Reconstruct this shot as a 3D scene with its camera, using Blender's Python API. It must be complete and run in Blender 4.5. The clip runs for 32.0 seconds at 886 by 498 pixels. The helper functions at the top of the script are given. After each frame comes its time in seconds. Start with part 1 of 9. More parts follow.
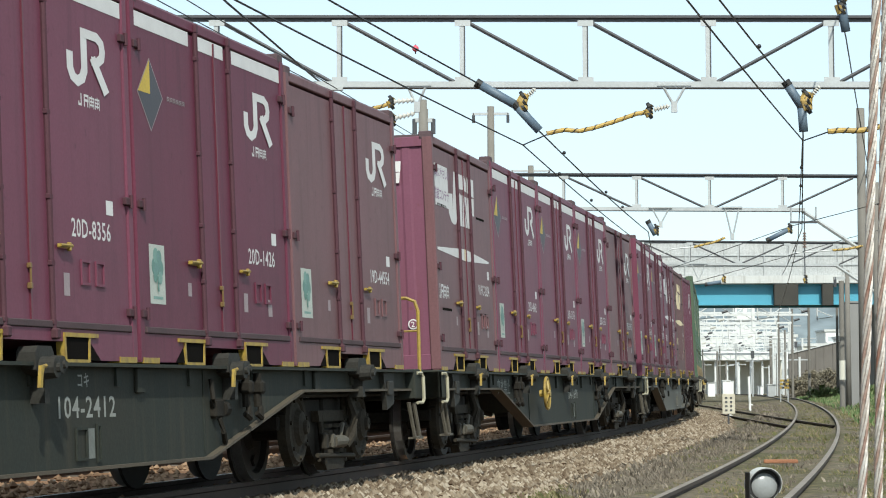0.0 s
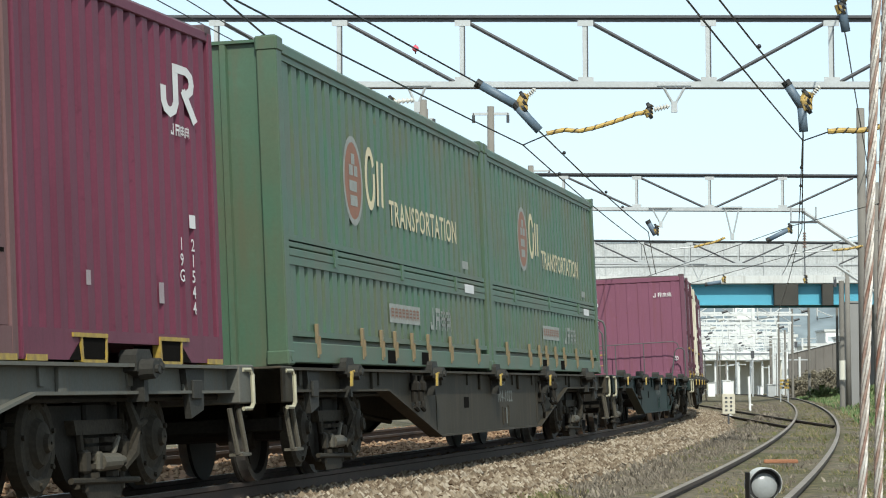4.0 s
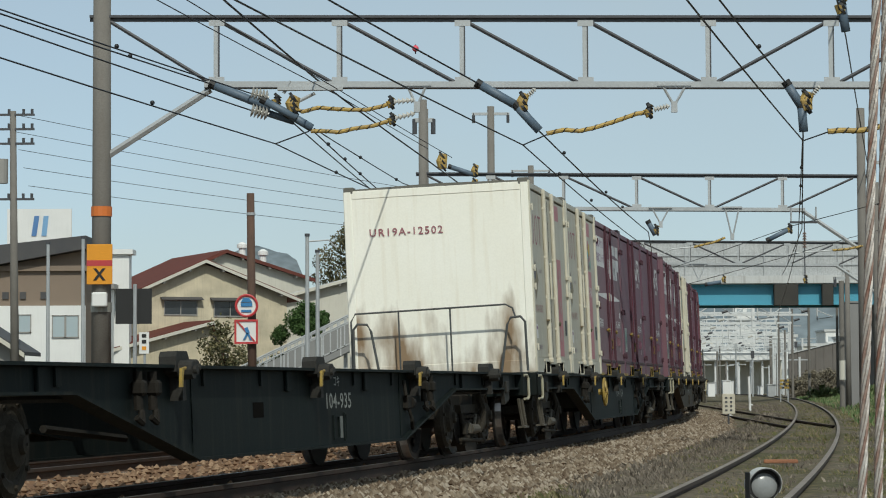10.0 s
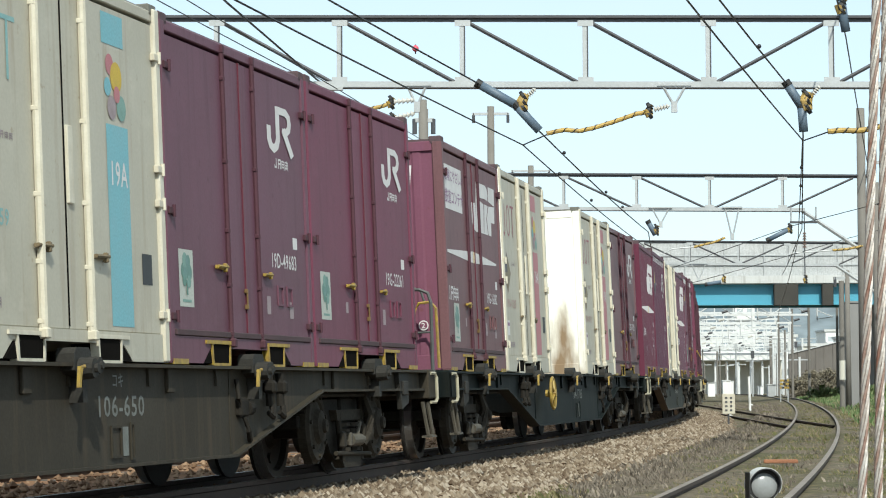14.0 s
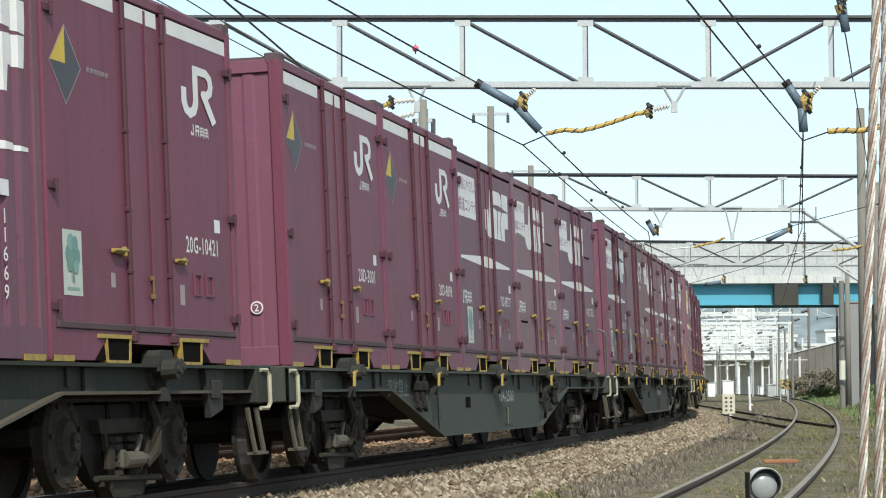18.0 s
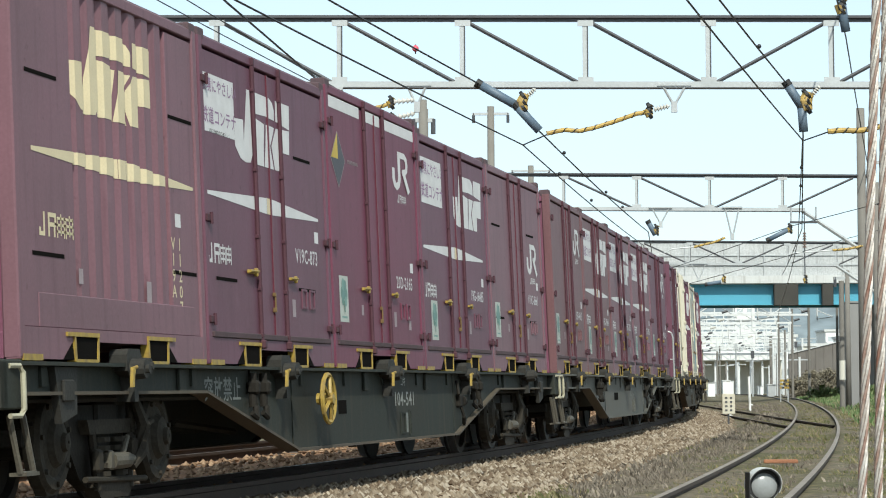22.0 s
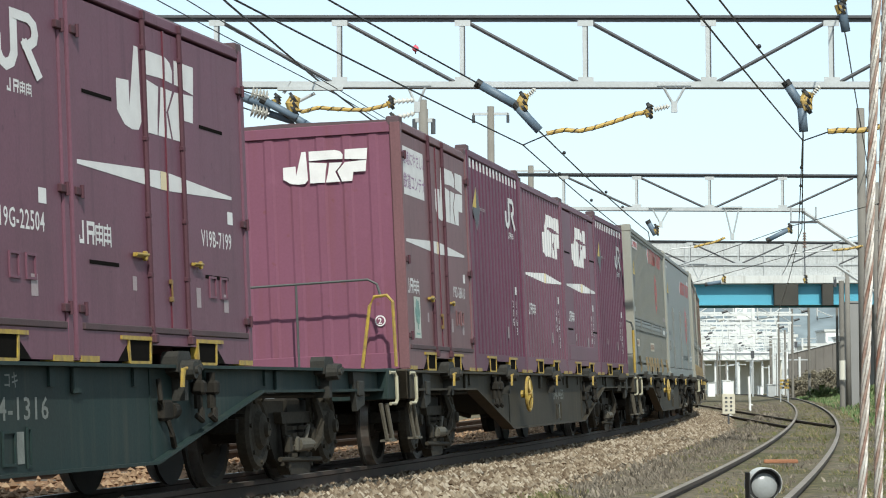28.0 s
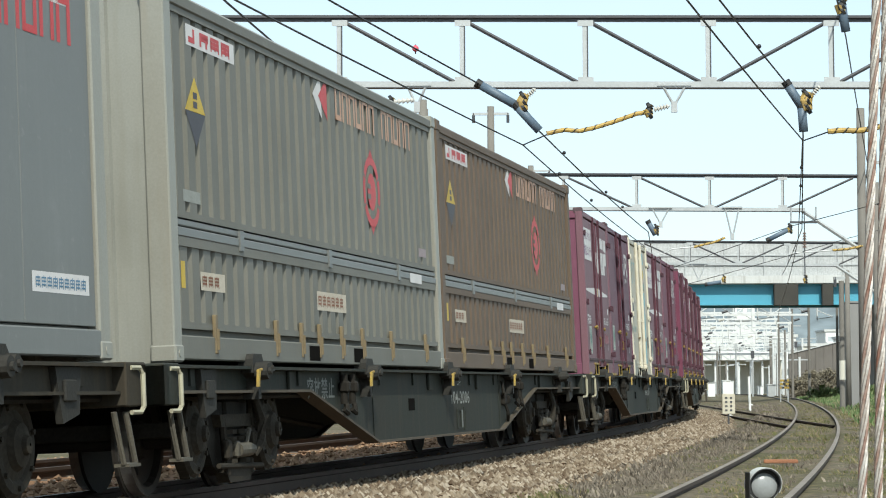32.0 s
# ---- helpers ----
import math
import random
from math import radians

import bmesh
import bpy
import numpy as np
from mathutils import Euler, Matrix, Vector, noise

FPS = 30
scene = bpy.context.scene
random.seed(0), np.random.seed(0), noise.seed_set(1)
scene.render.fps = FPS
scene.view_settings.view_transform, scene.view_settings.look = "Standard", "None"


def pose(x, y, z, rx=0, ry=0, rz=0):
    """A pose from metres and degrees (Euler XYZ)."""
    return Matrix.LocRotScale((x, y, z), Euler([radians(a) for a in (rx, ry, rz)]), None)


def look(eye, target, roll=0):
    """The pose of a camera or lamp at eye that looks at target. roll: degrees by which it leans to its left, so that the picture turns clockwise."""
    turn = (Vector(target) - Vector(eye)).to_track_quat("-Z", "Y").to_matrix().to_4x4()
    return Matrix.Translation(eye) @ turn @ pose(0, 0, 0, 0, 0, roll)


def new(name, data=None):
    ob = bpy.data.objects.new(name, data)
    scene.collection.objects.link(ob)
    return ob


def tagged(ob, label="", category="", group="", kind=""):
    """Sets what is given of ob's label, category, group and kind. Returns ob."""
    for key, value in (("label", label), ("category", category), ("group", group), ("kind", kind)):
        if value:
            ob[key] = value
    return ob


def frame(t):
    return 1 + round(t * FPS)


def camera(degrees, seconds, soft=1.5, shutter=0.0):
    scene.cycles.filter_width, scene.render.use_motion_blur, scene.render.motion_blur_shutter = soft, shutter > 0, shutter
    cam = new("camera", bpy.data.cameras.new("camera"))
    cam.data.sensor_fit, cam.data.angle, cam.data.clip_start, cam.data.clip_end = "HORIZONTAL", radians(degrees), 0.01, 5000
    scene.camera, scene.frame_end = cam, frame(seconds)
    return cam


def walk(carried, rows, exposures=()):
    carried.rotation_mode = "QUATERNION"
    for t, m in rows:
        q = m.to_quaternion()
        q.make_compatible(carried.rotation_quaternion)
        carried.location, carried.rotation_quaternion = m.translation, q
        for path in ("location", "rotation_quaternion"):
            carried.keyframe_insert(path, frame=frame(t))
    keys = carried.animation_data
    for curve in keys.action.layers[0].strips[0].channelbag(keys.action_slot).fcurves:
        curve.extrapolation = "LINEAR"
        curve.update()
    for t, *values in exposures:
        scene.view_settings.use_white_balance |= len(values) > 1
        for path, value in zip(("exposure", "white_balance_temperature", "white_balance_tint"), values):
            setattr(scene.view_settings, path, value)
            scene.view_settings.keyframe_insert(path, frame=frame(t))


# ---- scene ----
cam = camera(20.66, 32.0, 1.05)
EYE = Vector((0, 0, 0.856))
CAM = look(EYE, EYE + Vector((0, 1, math.tan(0.05642))), -0.287)
walk(cam, [(0.0, CAM), (32.0, CAM)],
     [(t, e + 0.58, 6350, 3) for t, e in ((0.0, 0.0), (3.5, 0.0), (6.0, -0.27), (7.0, -0.38), (8.5, -0.22), (9.5, -0.72), (10.0, -0.87), (11.0, -0.87), (12.0, -0.2), (12.6, -0.1), (14.0, -0.04), (14.6, 0.0), (15.5, -0.35), (16.4, 0.0), (32.0, 0.0))])

# ---- light ----
SUN_AZ, SUN_EL = 172.0, 44.0          # compass from +Y, clockwise
world = bpy.data.worlds.new("sky")
scene.world = world
world.use_nodes = True
wn = world.node_tree
sky = wn.nodes.new("ShaderNodeTexSky")
sky.sky_type = "NISHITA"
sky.sun_disc = False
sky.sun_elevation = radians(SUN_EL)
sky.sun_rotation = radians(SUN_AZ)
sky.air_density, sky.dust_density, sky.ozone_density = 0.7, 0.8, 1.0
bg = wn.nodes["Background"]
bg.inputs["Strength"].default_value = 0.15
veil = wn.nodes.new("ShaderNodeMix")                    # thin even high cloud over the blue
veil.data_type = "RGBA"
veil.inputs["Factor"].default_value = 0.62
veil.inputs["B"].default_value = (3.95, 4.45, 4.58, 1)
cloud_co = wn.nodes.new("ShaderNodeTexCoord")
cloud = wn.nodes.new("ShaderNodeTexNoise")
cloud.inputs["Scale"].default_value, cloud.inputs["Detail"].default_value = 5.0, 6
wn.links.new(cloud_co.outputs["Generated"], cloud.inputs["Vector"])
thick = wn.nodes.new("ShaderNodeMapRange")
thick.inputs["From Min"].default_value, thick.inputs["From Max"].default_value = 0.3, 0.7
thick.inputs["To Min"].default_value, thick.inputs["To Max"].default_value = 0.50, 0.74
wn.links.new(cloud.outputs["Fac"], thick.inputs["Value"])
wn.links.new(thick.outputs["Result"], veil.inputs["Factor"])
wn.links.new(sky.outputs["Color"], veil.inputs["A"])
wn.links.new(veil.outputs["Result"], bg.inputs["Color"])
sun_dir = Vector((math.sin(radians(SUN_AZ)) * math.cos(radians(SUN_EL)), math.cos(radians(SUN_AZ)) * math.cos(radians(SUN_EL)), math.sin(radians(SUN_EL))))
sun = new("sun", bpy.data.lights.new("sun", "SUN"))
sun.data.energy, sun.data.angle, sun.data.color = 3.2, radians(0.6), (1.0, 0.95, 0.86)
sun.matrix_basis = look(sun_dir * 50, (0, 0, 0))


# ---- materials ----
def material(name, base, rough=0.6, metal=0.0, second=None, scale=3.0, amount=0.5, grain=0.12, fine=60.0, bump=0.1, streak=0.0, streak_col=(0.09, 0.06, 0.045), vary=0.0, spec=0.4, rust=0.0, dent=0.0):
    """Principled surface with patches, fine grain, run-off streaks and a little relief."""
    m = bpy.data.materials.new(name)
    m.use_nodes = True
    nt = m.node_tree
    b = nt.nodes["Principled BSDF"]
    b.inputs["Roughness"].default_value = rough
    b.inputs["Metallic"].default_value = metal
    b.inputs["Specular IOR Level"].default_value = spec
    tc = nt.nodes.new("ShaderNodeTexCoord")

    def noise_tex(sc, detail, vec):
        n = nt.nodes.new("ShaderNodeTexNoise")
        n.inputs["Scale"].default_value = sc
        n.inputs["Detail"].default_value = detail
        nt.links.new(vec, n.inputs["Vector"])
        return n

    def ramp(sock, lo, hi):
        r = nt.nodes.new("ShaderNodeMapRange")
        r.inputs["From Min"].default_value, r.inputs["From Max"].default_value = lo, hi
        nt.links.new(sock, r.inputs["Value"])
        return r.outputs["Result"]

    def mix(fac, a, c, kind="MIX"):
        x = nt.nodes.new("ShaderNodeMix")
        x.data_type, x.blend_type = "RGBA", kind
        for sock, val in ((x.inputs["Factor"], fac), (x.inputs["A"], a), (x.inputs["B"], c)):
            if hasattr(val, "is_output"):
                nt.links.new(val, sock)
            elif isinstance(val, (int, float)):
                sock.default_value = val
            else:
                sock.default_value = (*val, 1)
        return x.outputs["Result"]

    obj = tc.outputs["Object"]
    second = second or tuple(c * 0.7 for c in base)
    big = noise_tex(scale, 4, obj)
    col = mix(ramp(big.outputs["Fac"], 0.5 - 0.25, 0.5 + 0.25), base, mix(amount, base, second))
    tiny = noise_tex(fine, 3, obj)
    g = nt.nodes.new("ShaderNodeMapRange")
    g.inputs["From Min"].default_value, g.inputs["From Max"].default_value = 0.25, 0.75
    g.inputs["To Min"].default_value, g.inputs["To Max"].default_value = 1 - grain, 1 + grain
    nt.links.new(tiny.outputs["Fac"], g.inputs["Value"])
    col = mix(1.0, col, g.outputs["Result"], "MULTIPLY")
    if streak:
        mp = nt.nodes.new("ShaderNodeMapping")
        mp.inputs["Scale"].default_value = (7, 7, 0.45)
        nt.links.new(obj, mp.inputs["Vector"])
        st = noise_tex(1.6, 5, mp.outputs["Vector"])
        f = nt.nodes.new("ShaderNodeMath")
        f.operation = "MULTIPLY"
        nt.links.new(ramp(st.outputs["Fac"], 0.52, 0.78), f.inputs[0])
        f.inputs[1].default_value = streak
        col = mix(f.outputs["Value"], col, streak_col)
    if dent:                                                # small chips and scuffs in the paint
        chip = noise_tex(11.0, 6, obj)
        ck = nt.nodes.new("ShaderNodeMath")
        ck.operation = "MULTIPLY"
        nt.links.new(ramp(chip.outputs["Fac"], 0.66, 0.74), ck.inputs[0])
        ck.inputs[1].default_value = 0.55
        col = mix(ck.outputs["Value"], col, streak_col)
        rub = noise_tex(4.3, 8, obj)
        rk = nt.nodes.new("ShaderNodeMath")
        rk.operation = "MULTIPLY"
        nt.links.new(ramp(rub.outputs["Fac"], 0.60, 0.80), rk.inputs[0])
        rk.inputs[1].default_value = 0.3
        col = mix(rk.outputs["Value"], col, tuple(min(1.0, c * 1.35 + 0.015) for c in base))
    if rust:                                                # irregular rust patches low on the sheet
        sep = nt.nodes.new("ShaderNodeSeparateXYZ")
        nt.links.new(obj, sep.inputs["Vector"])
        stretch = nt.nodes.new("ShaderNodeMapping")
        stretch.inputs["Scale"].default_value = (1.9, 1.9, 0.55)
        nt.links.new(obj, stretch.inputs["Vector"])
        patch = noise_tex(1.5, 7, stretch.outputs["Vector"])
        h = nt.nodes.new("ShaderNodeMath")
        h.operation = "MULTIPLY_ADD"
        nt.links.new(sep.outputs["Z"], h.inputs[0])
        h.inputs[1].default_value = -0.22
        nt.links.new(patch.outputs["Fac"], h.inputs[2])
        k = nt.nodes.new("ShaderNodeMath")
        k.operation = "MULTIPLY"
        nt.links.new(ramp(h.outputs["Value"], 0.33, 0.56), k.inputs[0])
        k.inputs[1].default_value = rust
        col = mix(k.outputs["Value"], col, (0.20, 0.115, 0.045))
    if vary:
        oi = nt.nodes.new("ShaderNodeObjectInfo")
        v = nt.nodes.new("ShaderNodeMapRange")
        v.inputs["To Min"].default_value, v.inputs["To Max"].default_value = 1 - vary, 1 + vary
        nt.links.new(oi.outputs["Random"], v.inputs["Value"])
        col = mix(1.0, col, v.outputs["Result"], "MULTIPLY")
    nt.links.new(col, b.inputs["Base Color"])
    if bump:
        bp = nt.nodes.new("ShaderNodeBump")
        bp.inputs["Strength"].default_value = bump
        bp.inputs["Distance"].default_value = 0.01
        if dent:                                            # dished sheet between the stiffeners
            dd = nt.nodes.new("ShaderNodeMath")
            dd.operation = "MULTIPLY_ADD"
            nt.links.new(noise_tex(1.9, 2, obj).outputs["Fac"], dd.inputs[0])
            dd.inputs[1].default_value = dent
            nt.links.new(tiny.outputs["Fac"], dd.inputs[2])
            nt.links.new(dd.outputs["Value"], bp.inputs["Height"])
        else:
            nt.links.new(tiny.outputs["Fac"], bp.inputs["Height"])
        nt.links.new(bp.outputs["Normal"], b.inputs["Normal"])
    return m


def plum(name, base, second, streak=0.5):
    return material("container_paint_" + name, base, 0.5, 0, second, 1.1, 0.9, 0.08, 40, 0.05, streak, tuple(c * 0.5 for c in base), spec=0.15, dent=7.0)


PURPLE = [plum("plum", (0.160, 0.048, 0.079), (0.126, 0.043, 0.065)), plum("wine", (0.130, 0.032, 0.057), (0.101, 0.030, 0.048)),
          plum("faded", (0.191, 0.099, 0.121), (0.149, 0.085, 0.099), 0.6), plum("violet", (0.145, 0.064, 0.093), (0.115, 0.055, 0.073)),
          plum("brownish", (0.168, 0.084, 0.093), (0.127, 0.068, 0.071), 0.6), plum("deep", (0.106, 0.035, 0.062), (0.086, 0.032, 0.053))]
END_PINK = material("container_end_paint", (0.176, 0.069, 0.108), 0.55, 0, (0.156, 0.063, 0.092), 1.3, 0.8, 0.06, 40, 0.05, 0.3, (0.15, 0.055, 0.05), spec=0.15, dent=7.0)
HANDLE = material("dull_yellow_handle", (0.36, 0.25, 0.04), 0.5, 0, (0.2, 0.13, 0.05), 12, 0.8, 0.12, 60, 0.1, 0.3)
BRASS = material("dull_brass_catch", (0.17, 0.11, 0.045), 0.5, 0.2, (0.16, 0.10, 0.04), 12, 0.8, 0.1)
BAR_WINE = material("locking_bar_paint", (0.082, 0.034, 0.046), 0.6, 0, (0.055, 0.027, 0.034), 5, 0.8, 0.1, 60, 0.05, 0.3, spec=0.15)
BROWNED = material("container_paint_sooty", (0.14, 0.074, 0.078), 0.6, 0, (0.115, 0.068, 0.064), 1.2, 0.8, 0.07, 40, 0.06, 0.5, (0.06, 0.045, 0.04), spec=0.15, dent=7.0)
SILL_PLUM = material("door_sill_dark_plum", (0.052, 0.034, 0.037), 0.8, 0, (0.08, 0.045, 0.052), 3, 0.8, 0.15)
RAIL_GREY = material("hand_rail_grey", (0.085, 0.09, 0.088), 0.55, 0.1, (0.05, 0.052, 0.05), 6, 0.7)
CLASP = material("tan_clasp_paint", (0.19, 0.145, 0.08), 0.6, 0, (0.12, 0.09, 0.055), 9, 0.8, 0.12)
RED_TRIM = material("container_post_red", (0.10, 0.02, 0.035), 0.45, 0, (0.10, 0.02, 0.03), 4, 0.7, 0.1, 60, 0.05, 0.4)
# cream paint: shade on the sides and sun on the ends put into colour
CREAM = material("cream_shaded_side", (0.455, 0.43, 0.355), 0.5, 0, (0.37, 0.345, 0.275), 1.2, 0.8, 0.05, 40, 0.04, 0.55, (0.27, 0.20, 0.13), dent=7.0)
CREAM_LIT_END = material("cream_lit_end", (0.90, 0.885, 0.80), 0.5, 0, (0.85, 0.82, 0.70), 0.9, 0.7, 0.03, 40, 0.06, 0.25, (0.58, 0.47, 0.30), rust=0.92)
WHITE_BAR = material("white_lock_paint", (0.60, 0.57, 0.47), 0.45, 0, (0.42, 0.37, 0.28), 5, 0.6, 0.05, 60, 0.03, 0.3, (0.3, 0.22, 0.14))
GREEN = material("green_container_paint", (0.042, 0.110, 0.070), 0.5, 0, (0.085, 0.086, 0.05), 1.1, 0.9, 0.07, 40, 0.05, 0.65, (0.085, 0.082, 0.05), dent=7.0)
GREY = material("grey_container_paint", (0.150, 0.146, 0.125), 0.55, 0, (0.118, 0.114, 0.095), 1.2, 0.8, 0.05, 40, 0.05, 0.6, (0.16, 0.14, 0.11), dent=7.0)
GREY_FLAT = material("bluish_grey_panel", (0.15, 0.155, 0.15), 0.42, 0.0, (0.12, 0.125, 0.12), 0.9, 0.6, 0.03, 40, 0.02, 0.2, (0.2, 0.2, 0.19), dent=7.0)
SOOT = material("sooty_container_paint", (0.125, 0.085, 0.055), 0.6, 0, (0.092, 0.065, 0.045), 1.1, 0.8, 0.07, 40, 0.06, 0.5, (0.08, 0.06, 0.05), dent=7.0)
ROOF_DARK = material("container_roof", (0.07, 0.045, 0.055), 0.7, 0, (0.1, 0.06, 0.06), 2, 0.7, 0.15)
ALU = material("aluminium_post", (0.29, 0.285, 0.25), 0.45, 0.2, (0.25, 0.24, 0.205), 3, 0.6, 0.06, 60, 0.03, 0.35, (0.25, 0.2, 0.14))
END_SILVER = material("silver_end_sheet", (0.31, 0.31, 0.28), 0.45, 0.1, (0.20, 0.20, 0.175), 1.2, 0.8, 0.06, 60, 0.03, 0.35, (0.2, 0.19, 0.15))
MARK = material("white_marking", (0.66, 0.645, 0.64), 0.6, 0, (0.52, 0.5, 0.5), 5, 0.7, 0.06, 80, 0.02)
MARK_DULL = material("grubby_label", (0.34, 0.28, 0.29), 0.6, 0, (0.22, 0.17, 0.18), 9, 0.8, 0.1)
MARK_FADED = material("faded_marking", (0.30, 0.31, 0.285), 0.6, 0, (0.2, 0.2, 0.18), 8, 0.8, 0.1)
MARK_WORN = material("worn_marking", (0.19, 0.20, 0.185), 0.6, 0, (0.09, 0.095, 0.085), 9, 0.95, 0.15)
MARK_CREAM = material("yellowed_marking", (0.66, 0.56, 0.36), 0.6, 0, (0.55, 0.46, 0.3), 5, 0.7, 0.06)
MARK_BUFF = material("buff_label", (0.55, 0.49, 0.40), 0.6, 0, (0.42, 0.36, 0.28), 6, 0.7)
MARK_RED = material("red_marking", (0.50, 0.045, 0.05), 0.5, 0, (0.4, 0.06, 0.06), 5, 0.6)
MARK_BLUSH = material("worn_wine_print", (0.36, 0.19, 0.19), 0.6, 0, (0.42, 0.30, 0.27), 9, 0.9)
MARK_BLUE = material("blue_stripe", (0.16, 0.40, 0.46), 0.5, 0, (0.2, 0.36, 0.4), 4, 0.6)
MARK_PINK = material("pink_stripe", (0.42, 0.13, 0.155), 0.5, 0, (0.34, 0.17, 0.16), 4, 0.6)
MARK_BROWN = material("brown_stripe", (0.24, 0.06, 0.045), 0.5, 0, (0.2, 0.07, 0.05), 4, 0.6)
MARK_TEAL = material("teal_writing", (0.20, 0.38, 0.38), 0.5, 0, (0.26, 0.4, 0.38), 4, 0.5)
END_INK = material("wine_serial_ink", (0.26, 0.085, 0.11), 0.6, 0, (0.36, 0.16, 0.17), 8, 0.8)
MARK_DARK = material("dark_marking", (0.035, 0.04, 0.045), 0.6)
BADGE_RUST = material("rusty_badge", (0.26, 0.10, 0.055), 0.6, 0, (0.18, 0.09, 0.05), 6, 0.7)
MARK_SALMON = material("faded_orange_marking", (0.50, 0.27, 0.17), 0.55, 0, (0.5, 0.36, 0.28), 5, 0.8)
BADGE_BLUE = material("blue_print", (0.10, 0.22, 0.34), 0.6)
MARK_PURPLE = material("plum_writing", (0.28, 0.16, 0.27), 0.6)
LOCK_GREY = material("lock_casting", (0.032, 0.031, 0.028), 0.7, 0, (0.028, 0.026, 0.022), 7, 0.8, 0.2, 40, 0.2, spec=0.2)
STICKER_YELLOW = material("yellow_sticker", (0.55, 0.38, 0.03), 0.5, 0, (0.4, 0.27, 0.03), 6, 0.6)
STICKER_PALE = material("dull_sticker", (0.47, 0.49, 0.44), 0.5, 0, (0.34, 0.36, 0.32), 6, 0.7)
STICKER_OCHRE = material("ochre_sticker", (0.20, 0.15, 0.06), 0.5, 0, (0.10, 0.08, 0.05), 6, 0.7)
STICKER_DARK = material("dark_sticker", (0.045, 0.04, 0.05), 0.5)
STICKER_MINT = material("mint_sticker", (0.20, 0.33, 0.29), 0.5, 0, (0.13, 0.24, 0.2), 9, 0.9)
STICKER_GREEN = material("green_sticker", (0.09, 0.20, 0.15), 0.5, 0, (0.15, 0.25, 0.25), 9, 0.9)
YELLOW = material("yellow_fitting", (0.42, 0.29, 0.035), 0.55, 0, (0.17, 0.11, 0.05), 14, 0.85, 0.12, 60, 0.1, 0.4)
ORANGE = material("orange_board", (0.72, 0.30, 0.02), 0.5, 0, (0.6, 0.25, 0.03), 3, 0.4)
BAND_RED = material("orange_red_band", (0.62, 0.17, 0.035), 0.55, 0, (0.5, 0.15, 0.04), 3, 0.5)
WAGON = [material("wagon_grey_green", (0.026, 0.032, 0.028), 0.7, 0, (0.036, 0.034, 0.027), 1.1, 0.8, 0.14, 40, 0.1, 0.35, (0.08, 0.062, 0.042), spec=0.15),
         material("wagon_dark_teal", (0.0075, 0.0125, 0.0128), 0.65, 0, (0.0105, 0.013, 0.0115), 1.1, 0.8, 0.1, 40, 0.08, 0.4, (0.045, 0.040, 0.031), spec=0.10),
         material("wagon_pale_grey", (0.105, 0.107, 0.096), 0.65, 0, (0.105, 0.098, 0.083), 1.1, 0.8, 0.1, 40, 0.08, 0.5, (0.12, 0.09, 0.06), spec=0.15),
         material("wagon_dusty_brown", (0.033, 0.028, 0.020), 0.7, 0, (0.054, 0.048, 0.038), 1.1, 0.8, 0.12, 40, 0.08, 0.5, (0.09, 0.065, 0.042), spec=0.15),
         material("wagon_grimy_olive", (0.0105, 0.0115, 0.010), 0.7, 0, (0.017, 0.017, 0.014), 1.1, 0.8, 0.14, 40, 0.1, 0.5, (0.055, 0.042, 0.028), spec=0.15),
         material("wagon_mid_grey", (0.048, 0.055, 0.05), 0.7, 0, (0.058, 0.058, 0.048), 1.1, 0.8, 0.14, 40, 0.1, 0.35, (0.08, 0.062, 0.042), spec=0.15),
         material("wagon_teal_grey", (0.0155, 0.032, 0.0315), 0.65, 0, (0.022, 0.028, 0.026), 1.1, 0.8, 0.1, 40, 0.08, 0.4, (0.065, 0.058, 0.045), spec=0.15)]
RUST_EDGE = material("dusty_flange", (0.085, 0.068, 0.046), 0.8, 0, (0.06, 0.05, 0.04), 2.5, 0.9, 0.15)
BOGIE = material("bogie_grime", (0.013, 0.012, 0.0105), 0.8, 0, (0.026, 0.022, 0.017), 4, 0.8, 0.25, 40, 0.2, spec=0.15)
BOGIE_DUST = material("brake_dust_casting", (0.038, 0.032, 0.023), 0.8, 0, (0.019, 0.016, 0.0125), 7, 0.8, 0.25, 40, 0.25, spec=0.2)
BOGIE_PALE = material("worn_pale_casting", (0.09, 0.08, 0.06), 0.65, 0.1, (0.065, 0.057, 0.046), 9, 0.8, 0.2, 40, 0.2)
WHEEL = material("wheel_steel", (0.018, 0.015, 0.0135), 0.65, 0.2, (0.034, 0.028, 0.022), 6, 0.7, 0.2)
STEEL_BRIGHT = material("bright_tread", (0.42, 0.41, 0.40), 0.28, 0.9, (0.3, 0.28, 0.26), 8, 0.6, 0.1)
# near-black for gaps and openings, their inner shade given as colour
DARK = material("dark_gap_shade", (0.010, 0.009, 0.008), 1.0, spec=0.02)
PALE_STEEL = material("pale_step_paint", (0.40, 0.375, 0.27), 0.5, 0, (0.26, 0.24, 0.18), 8, 0.8, 0.1)
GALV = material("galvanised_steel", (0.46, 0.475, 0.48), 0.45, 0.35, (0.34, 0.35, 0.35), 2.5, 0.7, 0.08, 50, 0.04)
# dark steel; on the truss gantries it also paints in shaded faces
BEAM_DARK = material("dark_beam_grey", (0.085, 0.087, 0.095), 0.5, 0.3, (0.06, 0.06, 0.064), 3, 0.7, 0.1)
CONCRETE = material("pole_concrete", (0.19, 0.177, 0.158), 0.85, 0, (0.15, 0.138, 0.122), 1.6, 0.8, 0.15, 50, 0.15, 0.3, (0.14, 0.12, 0.10))
